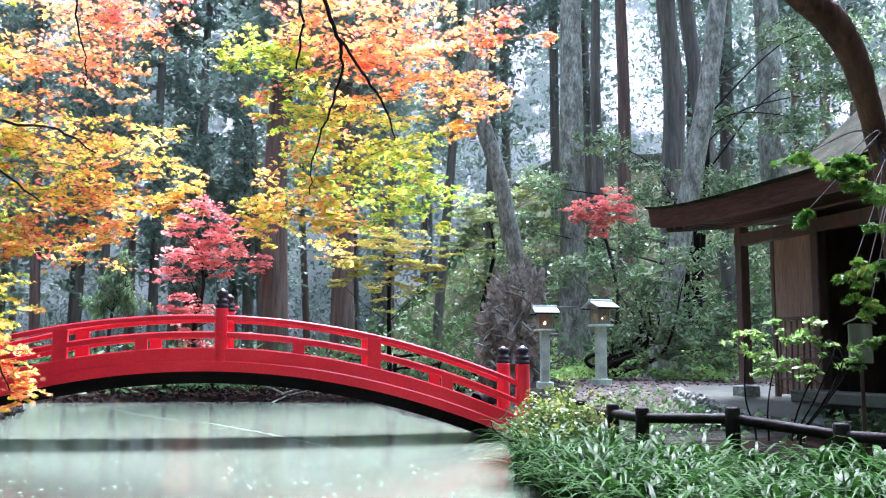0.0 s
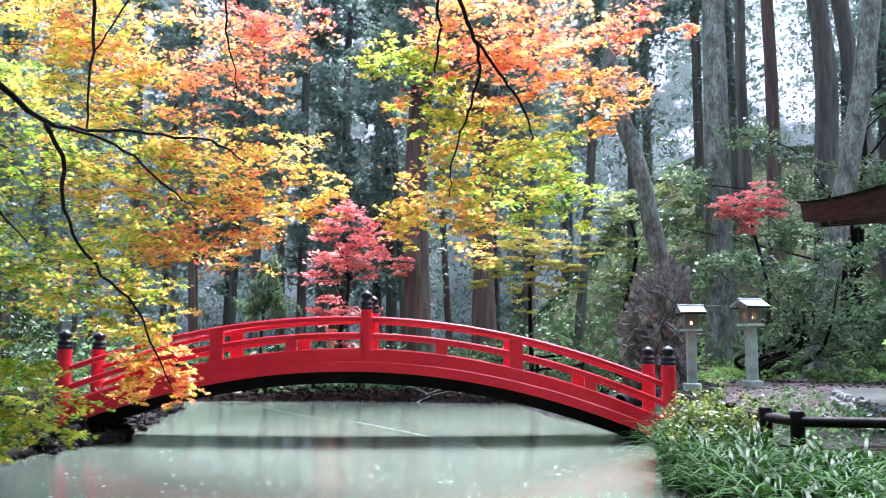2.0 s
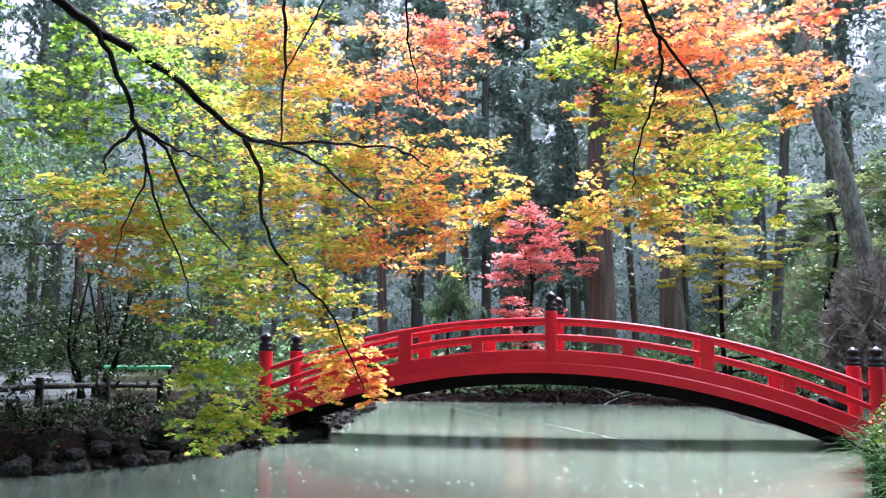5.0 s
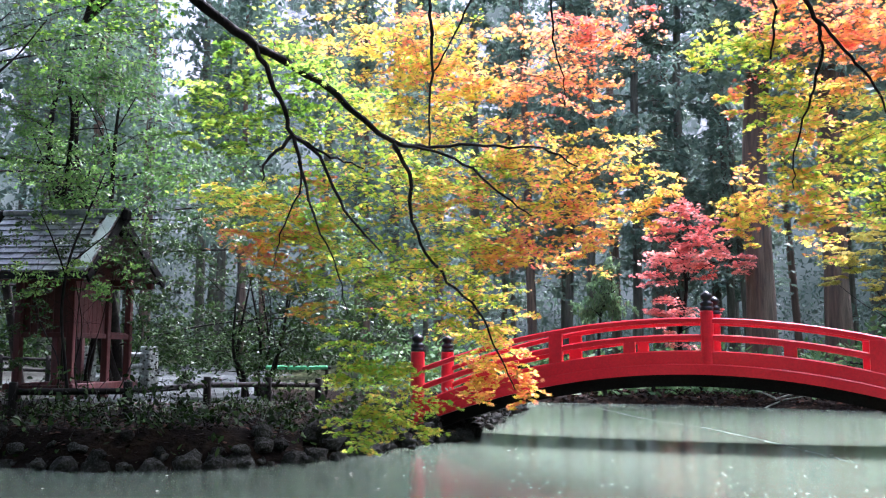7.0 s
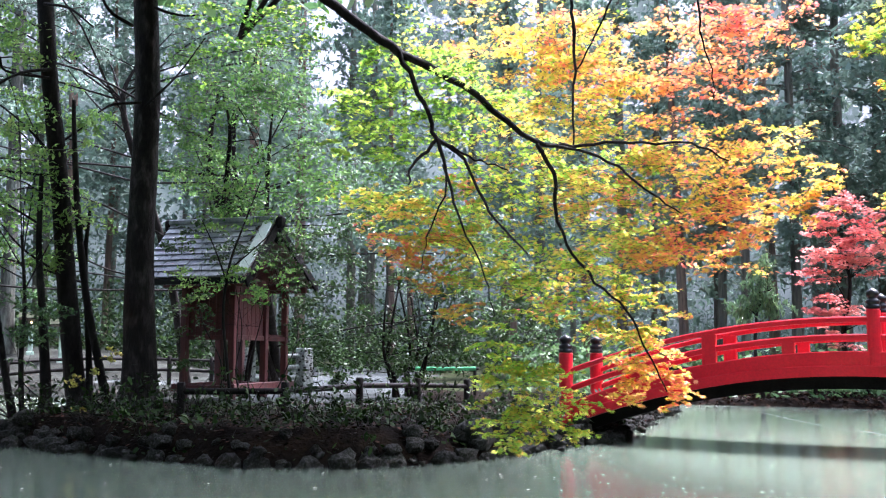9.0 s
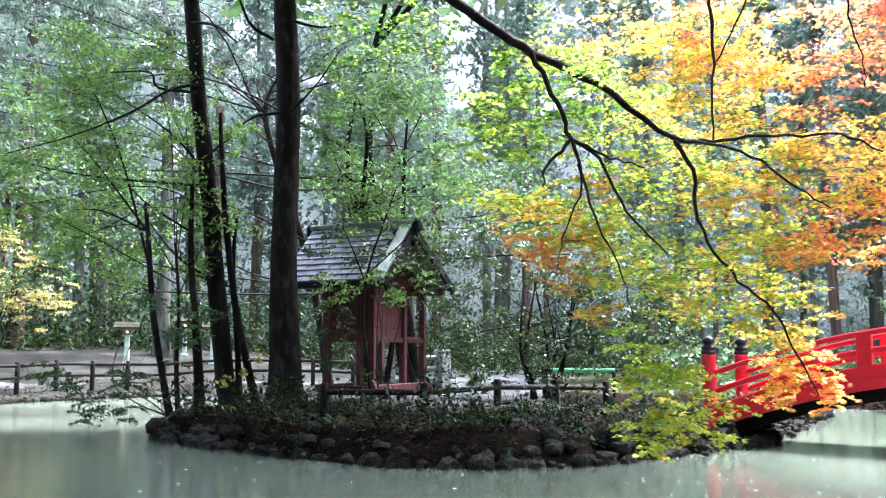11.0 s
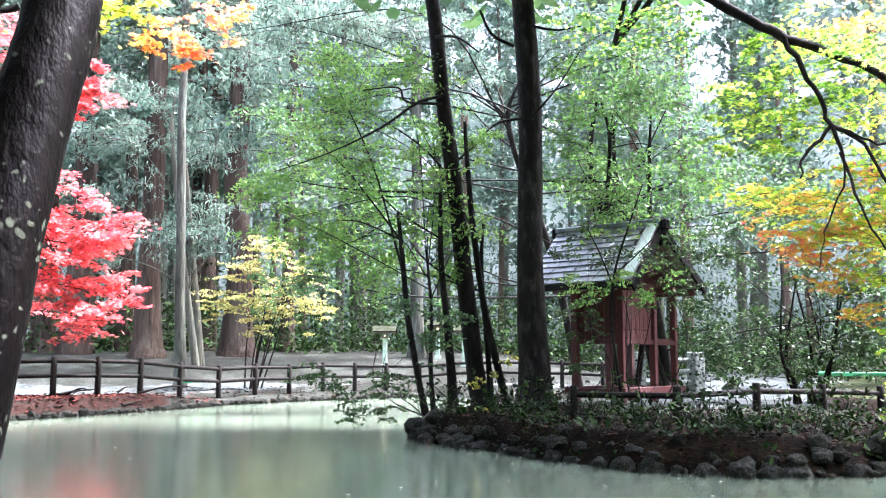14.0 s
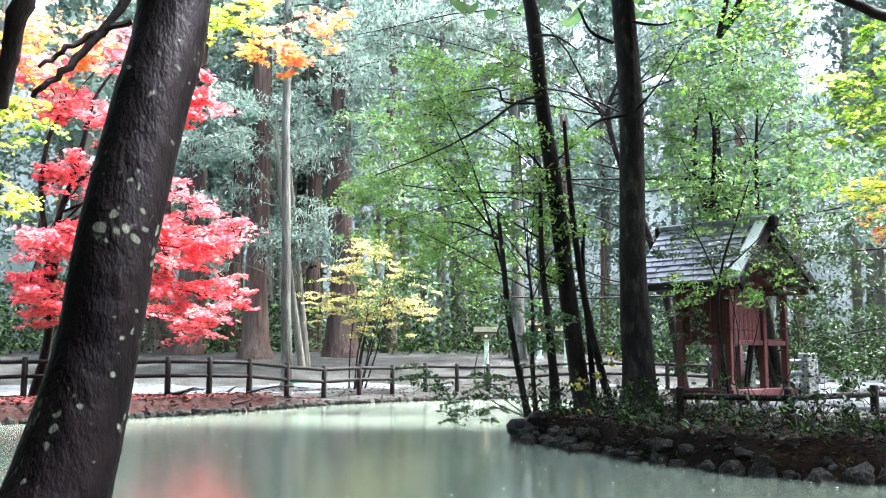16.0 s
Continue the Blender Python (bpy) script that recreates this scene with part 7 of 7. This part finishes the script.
# ---------------------------------------------------------------- planting on the near bank
def strap_tuft(name, n, long, material, wide=0.022, seed=0):
    """A tuft of arching strap leaves."""
    rng = np.random.default_rng(seed)
    v, f = [], []
    for _ in range(n):
        a, reach, up = rng.uniform(0, 2 * np.pi), long * rng.uniform(0.35, 0.95), long * rng.uniform(0.40, 0.85)
        d, s = np.array([math.cos(a), math.sin(a), 0]), np.array([-math.sin(a), math.cos(a), 0])
        root = rng.normal(0, 0.04, 3) * (1, 1, 0)
        o = len(v)
        for k in range(6):
            u = k / 5
            c = root + d * reach * u ** 1.3 + np.array((0, 0, up * (u * 1.9 - 1.35 * u * u)))
            w = wide * (1 - u ** 3) * (0.5 + min(1, u * 3) * 0.5)
            v += [c - s * w + (0, 0, 0.004), c + s * w + (0, 0, 0.004)]
        f += [(o + 2 * k, o + 2 * k + 1, o + 2 * k + 3, o + 2 * k + 2) for k in range(5)]
    return soup(name, v, f)


TUFTS = [strap_tuft("tuft", 22, 0.78, L_STRAP, 0.018, s) for s in range(4)]
for me in TUFTS:
    me.materials.append(L_STRAP)


def plant_tufts():
    n = 0
    for _ in range(5200):
        x, y = RNG.uniform(0.9, 8.5), RNG.uniform(7.0, 14.5)
        sd = float(shore_distance(np.array([x]), np.array([y]))[0])
        if sd < 0.12 or y > 11.5 + 2.2 * (x < 2.2) - 0.9 * max(0, x - 2.4) or RNG.uniform() > 0.36:
            continue
        if n >= 280:
            break
        line = 11.45 - 0.94 * (x - 2.4)
        if x > 2.1 and y > line - 0.12:
            continue
        n += 1
        o = new("lily_turf_tuft", TUFTS[int(RNG.integers(4))])
        s = RNG.uniform(0.5, 0.66) if x > 2.1 and y > line - 1.1 else RNG.uniform(0.75, 1.25)
        o.matrix_world = pose(x, y, ground_at(x, y) - 0.02, 0, 0, RNG.uniform(0, 360)) @ Matrix.Diagonal((s, s, s * RNG.uniform(0.85, 1.15), 1))
        tagged(o, "tuft of arching glossy green strap leaves", "plant", "lily turf on the bank")


plant_tufts()

p = site(-7.4, 12.5)
leafy_tree("variegated_shrub", (p.x, p.y), [([(p.x + dx - 0.42, p.y + dy, z + 0.16, 0.36) for dx, dy, z in ((0.1, 0, 0.5), (0.45, 0.1, 0.55), (-0.05, 0.2, 0.4), (0.2, -0.5, 0.35), (0.55, 0.7, 0.6), (0.0, -0.4, 0.3), (0.2, 0.9, 0.5), (0.6, -0.3, 0.5), (0.6, 1.4, 0.6), (0.25, -1.1, 0.3), (0.9, 0.4, 0.6))], L_SHRUB)],
           "loose shrub with yellow-green variegated leaves by the bridge end", trunk_r=0.02, fork=0.2, leaf=0.065, count=380, shape=OVAL * (1.5, 0.8), stems=5, each=12, flat=0.8, sway=0.05)
p = site(-19.5, 11.9)
leafy_tree("azalea_bush", (p.x, p.y), [(HALL_SHRUB, L_AZALEA)], "leggy azalea with whorls of pale green leaves by the paving", trunk_r=0.011, fork=0.25, leaf=0.10, count=60, shape=OVAL, stems=7, each=5, hang=0.1, sway=0.03)


# ---------------------------------------------------------------- litter, low growth and small things
def on_land(n, x0, x1, y0, y1, rule):
    x, y = RNG.uniform(x0, x1, n), RNG.uniform(y0, y1, n)
    sd = shore_distance(x, y)
    keep = rule(x, y, sd, np.hypot(x, y), np.degrees(np.arctan2(-x, y)))
    x, y = x[keep], y[keep]
    return np.stack([x, y, height(x, y)], 1)


def scatter(name, pts, lift, sizes, shape, material, label, category, tilt=0.25, droop=0.0):
    pts = pts + np.stack([np.zeros(len(pts)), np.zeros(len(pts)), RNG.uniform(lift[0], lift[1], len(pts))], 1)
    tagged(link(name, leaf_mesh(name, pts, RNG.uniform(*sizes, len(pts)), shape, tilt, droop), material), label, category, kind="stuff")


scatter("leaf_litter", on_land(15000, -18, -7, 7.5, 21, lambda x, y, sd, d, b: (sd > 0.15) & (d < 21)), (0.01, 0.04), (0.05, 0.10), OVAL * (1.6, 1), L_LITTER,
        "fallen brown and red leaves on the island soil", "leaf litter")
scatter("path_litter", on_land(9000, -36, -20, -6, 20, lambda x, y, sd, d, b: (sd > 0.15) & (sd < 6)), (0.01, 0.03), (0.06, 0.13), OVAL * (1.6, 1), L_LITTER,
        "fallen red leaves on the far bank", "leaf litter")
scatter("island_groundcover", on_land(13000, -18, -7.6, 7.8, 20, lambda x, y, sd, d, b: (sd > 0.1) & (d < 20) & (ripple(x, y, 0.45) + 0.5 * ripple(y, x, 0.2) > 0.1)), (0.02, 0.16), (0.05, 0.12), OVAL, L_COVER,
        "low evergreen plants on the island bank", "ground cover", 0.5)
scatter("island_ferns", on_land(700, -18, -7.8, 7.9, 18, lambda x, y, sd, d, b: (sd > 0.1) & (sd < 2.2) & (ripple(x, y, 0.5) > 0.2)), (0.03, 0.15), (0.12, 0.26), FERN, L_COVER,
        "small ferns among the island stones", "ferns", 0.5, 0.3)
scatter("slope_groundcover", on_land(18000, 0, 14, 18.5, 33, lambda x, y, sd, d, b: (b < -3.5) & (d > 25 + 1.5 * ripple(x, y, 1.0)) & (d < 33)), (0.0, 0.3), (0.09, 0.2), OVAL, L_FRESH,
        "fresh low plants at the foot of the slope", "ground cover", 0.5)
scatter("far_bank_growth", on_land(16000, -13, 3, 26, 34, lambda x, y, sd, d, b: (sd > 1.3) & (ripple(x, y, 0.8) > -0.2)), (0.0, 0.4), (0.08, 0.18), OVAL, L_BROAD,
        "weeds and ferns on the bank beyond the bridge", "ground cover", 0.6)
scatter("path_grit", on_land(3500, 2.5, 12, 14, 25, lambda x, y, sd, d, b: (sd > 0.5) & (b < -5)), (0.0, 0.02), (0.05, 0.11), OVAL * (1.6, 1), L_LITTER,
        "fallen brown leaves on the path to the hall", "leaf litter")

L_REDFALL = foliage("fallen_red_leaves", [(0.030, 0.009, 0.007), (0.066, 0.017, 0.014), (0.114, 0.031, 0.026), (0.060, 0.037, 0.026)], 0.6, 0.1, 0.8, 0.02)
scatter("red_leaf_fall", on_land(17000, -32, -22, -8, 12, lambda x, y, sd, d, b: (sd > 0.2) & (b > 72 + 3 * ripple(x, y, 1.3)) & (d < 31.5)), (0.005, 0.03), (0.06, 0.13), OVAL * (1.6, 1), L_REDFALL,
        "fallen crimson leaves under the red maple", "leaf litter")
scatter("far_bank_litter", on_land(9000, -13, 2, 26.5, 31, lambda x, y, sd, d, b: sd > 0.05), (0.005, 0.05), (0.08, 0.2), OVAL, L_LITTER,
        "dead leaves and twigs on the bank beyond the bridge", "leaf litter", 0.35)

scatter("forecourt_weeds", on_land(12000, 0.9, 9.5, 11.0, 18.0, lambda x, y, sd, d, b: (sd > 0.2) & (x < 4.3 - 0.15 * np.abs(y - 15) + 4.5 * (y < 12.2)) & (ripple(x, y, 0.35) + 0.6 * ripple(y, x, 0.17) > 0.0)), (0.0, 0.32), (0.05, 0.13), OVAL, L_BROAD,
        "low evergreen weeds along the path and the cobbled rim", "ground cover", 0.6)


def floating_leaves():
    n = 360
    x, y = RNG.uniform(-26, 1, n), RNG.uniform(2, 27, n)
    near = RNG.uniform(size=n) < 0.35
    y = np.where(near, 10.5 + RNG.normal(0, 1.2, n), y)
    x = np.where(near, RNG.uniform(-7, 0.5, n), x)
    keep = shore_distance(x, y) < -0.1
    pts = np.stack([x, y, np.full(n, 0.012)], 1)[keep]
    tagged(link("floating_leaves", leaf_mesh("floating_leaves", pts, RNG.uniform(0.03, 0.06, len(pts)), MAPLE, 0.06, 0, 0.05), L_FLOAT), "pale fallen leaves drifting on the pond", "leaf litter", kind="stuff")


floating_leaves()

fence([(p.x, p.y) for p in (site(b, 31.5 - 0.02 * b) for b in (24.5, 21.8, 19.1, 16.4, 13.7, 11.0, 8.3, 5.6, 2.9, 0.2))], 0.95, (0.45, 0.85), 0.07, 0.05, "dark two-rail log fence beyond the bridge")


def fallen_wood():
    a, b = site(-2.0, 21.2), site(-6.8, 23.0)
    t = thing("fallen_log", pose(a.x, a.y, ground_at(a.x, a.y) + 0.16), "dark fallen log lying by the root plate", "log")
    tb = Tubes(12, 0.04)
    d = b - a
    tb.add(spline([(0, 0, 0, 0.2), (d.x * 0.5, d.y * 0.5, 0.12, 0.22), (d.x, d.y, 0.3, 0.19)], 6))
    link("trunk", tb.mesh("trunk"), BARK_DARK, t, True)
    for k in range(28):
        p = site(RNG.uniform(-2.5, 12), RNG.uniform(28.3, 30.5)) if k < 16 else site(RNG.uniform(74, 85), RNG.uniform(27.6, 29.2))
        g = ground_at(p.x, p.y)
        t = thing("fallen_branch", pose(p.x, p.y, g + 0.06), "bare grey fallen branch on the bank" if k < 16 else "dark fallen branch on the bank", "branch", "fallen branches")
        tb = Tubes(5, 0.03)
        ang, ln = RNG.uniform(0, math.pi), RNG.uniform(0.8, 2.0)
        e = np.array((math.cos(ang) * ln, math.sin(ang) * ln, RNG.uniform(0.1, 0.6) if k < 16 else 0.12))
        tb.add(spline([(0, 0, 0, 0.035), (*(e * 0.5 + RNG.normal(0, 0.08, 3)), 0.025), (*e, 0.008)], 5))
        link("stem", tb.mesh("stem"), BARK_GREY if k < 16 else BARK_DARK, t, True)


fallen_wood()

GREEN_SHEET = surface("green_plastic_sheet", [(0.05, 0.34, 0.12), (0.09, 0.46, 0.18)], 0.4, 0.45, 0.4, 12, dark=0.7)


def green_sheet(bearing, dist, wide, turn, tall):
    """A plastic sheet thrown over a log pole that two short posts carry."""
    p = site(bearing, dist)
    t = thing("green_sheet_rack", pose(p.x, p.y, ground_at(p.x, p.y), 0, 0, turn), "bright green plastic sheet hung over a low dark pole", "rack")
    for s in (-1, 1):
        part("post", log((s * wide * 0.48, 0, -0.1), (s * wide * 0.48, 0, tall - 0.03), 0.045), FENCE, t, smooth=True)
    part("pole", log((-wide * 0.55, 0, tall), (wide * 0.55, 0, tall), 0.04), FENCE, t, smooth=True)
    bm = bmesh.new()
    bmesh.ops.create_grid(bm, x_segments=24, y_segments=12, size=0.5)
    for v in bm.verts:
        x, y = v.co.x, v.co.y
        a = y * 2 * math.pi
        over = Vector((0, 0.052 * math.sin(a * 0.5), 0.052 * math.cos(a * 0.5))) if abs(y) < 0.25 else Vector((0, math.copysign(0.045, y), 0.03 - (abs(y) - 0.25) * 0.32))
        v.co = Vector((x * wide, over.y + 0.012 * noise.noise(Vector((x * 9, y * 4, bearing))), tall + over.z + 0.02 * noise.noise(Vector((x * 7, bearing, 0)))))
    bmesh.ops.solidify(bm, geom=bm.faces[:], thickness=0.006)
    part("sheet", bm, GREEN_SHEET, t, smooth=True)


green_sheet(37.7, 26.5, 1.7, 38, 0.72)
green_sheet(75.6, 35.5, 1.5, 76, 0.35)


def footbridge_rail():
    """Pale rails between two pebbled posts behind the hut."""
    a, b = site(49.6, 30.0), site(46.2, 31.0)
    g = ground_at(a.x, a.y)
    t = thing("footbridge_railing", pose(a.x, a.y, g), "pale log railing between pebble-faced posts", "railing")
    d = b - a
    for k, (x, y) in enumerate(((0, 0), (d.x, d.y))):
        post = block("pillar", t, COBBLE, (x, y, 0.65), (0.42, 0.42, 1.4), 0.03)
        for _ in range(60):
            o = new("pebble", STONE_MESHES[int(RNG.integers(8))])
            o.parent = post
            f = RNG.integers(3)
            q = [(RNG.uniform(-0.2, 0.2), -0.21), (0.21, RNG.uniform(-0.2, 0.2)), (-0.21, RNG.uniform(-0.2, 0.2))][int(f)]
            s = RNG.uniform(0.03, 0.055)
            o.matrix_local = pose(x + q[0], y + q[1], RNG.uniform(0.1, 1.3), 0, 0, RNG.uniform(0, 360)) @ Matrix.Diagonal((s, s, s, 1))
    for h in (0.35, 0.7, 1.05):
        part("rail", log((0, 0, h), (d.x, d.y, h + 0.05), 0.075), COBBLE, t, smooth=True)


footbridge_rail()


def bank_brush():
    """Dark straggling stems and weeds that cover the island bank."""
    o = site(48, 16.5)
    t = thing("bank_brush", pose(o.x, o.y, 0), "dark tangle of stems, weeds and dead twigs on the island bank", "brush", kind="stuff")
    pts = on_land(1500, -17.5, -7.8, 8.2, 19, lambda x, y, sd, d, b: (sd > 0.15) & (d < 20) & (sd < 3.2))
    stems, leaves = Tubes(3), []
    for x, y, z in pts[:430]:
        a, r, h = RNG.uniform(0, 6.28), RNG.uniform(0.1, 0.55), RNG.uniform(0.15, 0.75) * (0.7 + 0.5 * abs(math.sin(x * 1.7 + y)))
        p0 = np.array((x - o.x, y - o.y, z - 0.03))
        p2 = p0 + (math.cos(a) * r, math.sin(a) * r, h)
        p1 = (p0 + p2) / 2 + (0, 0, 0.12 * h)
        stems.add([(*p0, 0.007), (*p1, 0.005), (*p2, 0.002)])
        if math.sin(x * 2.3) * math.cos(y * 2.9) + RNG.uniform(-0.5, 0.5) > 0.0:
            n = int(RNG.integers(6, 22))
            u = RNG.uniform(0.25, 1.05, n)[:, None]
            leaves.append(p0 + (p2 - p0) * u + RNG.normal(0, 0.08, (n, 3)))
    leaves = np.vstack(leaves)
    link("stems", stems.mesh("stems"), BARK_DARK, t)
    link("weeds", leaf_mesh("weeds", leaves, RNG.uniform(0.05, 0.15, len(leaves)), OVAL, 0.6, 0.3), L_COVER, t)


bank_brush()


def foam_line():
    """A thin pale ribbon across the pond, painted as a streak of sheen."""
    line = spline([(-8.72, 24.84, 0.004, 0.05), (-6.33, 21.39, 0.004, 0.035), (-4.87, 19.85, 0.004, 0.06), (-3.5, 17.88, 0.004, 0.045), (-1.91, 15.27, 0.004, 0.02), (-1.12, 13.97, 0.004, 0.01)], 14)
    rng = np.random.default_rng(5)
    v, f = [], []
    for k, (x, y, z, r) in enumerate(line):
        w, dx = r * rng.uniform(0.25, 1.1), rng.normal(0, 0.03)
        v += [(x - w + dx, y, z), (x + w + dx, y, z)]
        if k:
            f.append((2 * k - 2, 2 * k - 1, 2 * k + 1, 2 * k))
    tagged(link("foam_line", soup("foam_line", v, f), SHEEN_STREAK), "thin pale streak painted on the pond as sheen", "foam", kind="stuff")


SHEEN_STREAK = surface("painted_water_sheen", [(0.115, 0.148, 0.108), (0.145, 0.175, 0.132)], 0.3, 0.8, 0.2, 12, dark=0.7, spec=0.05)
foam_line()
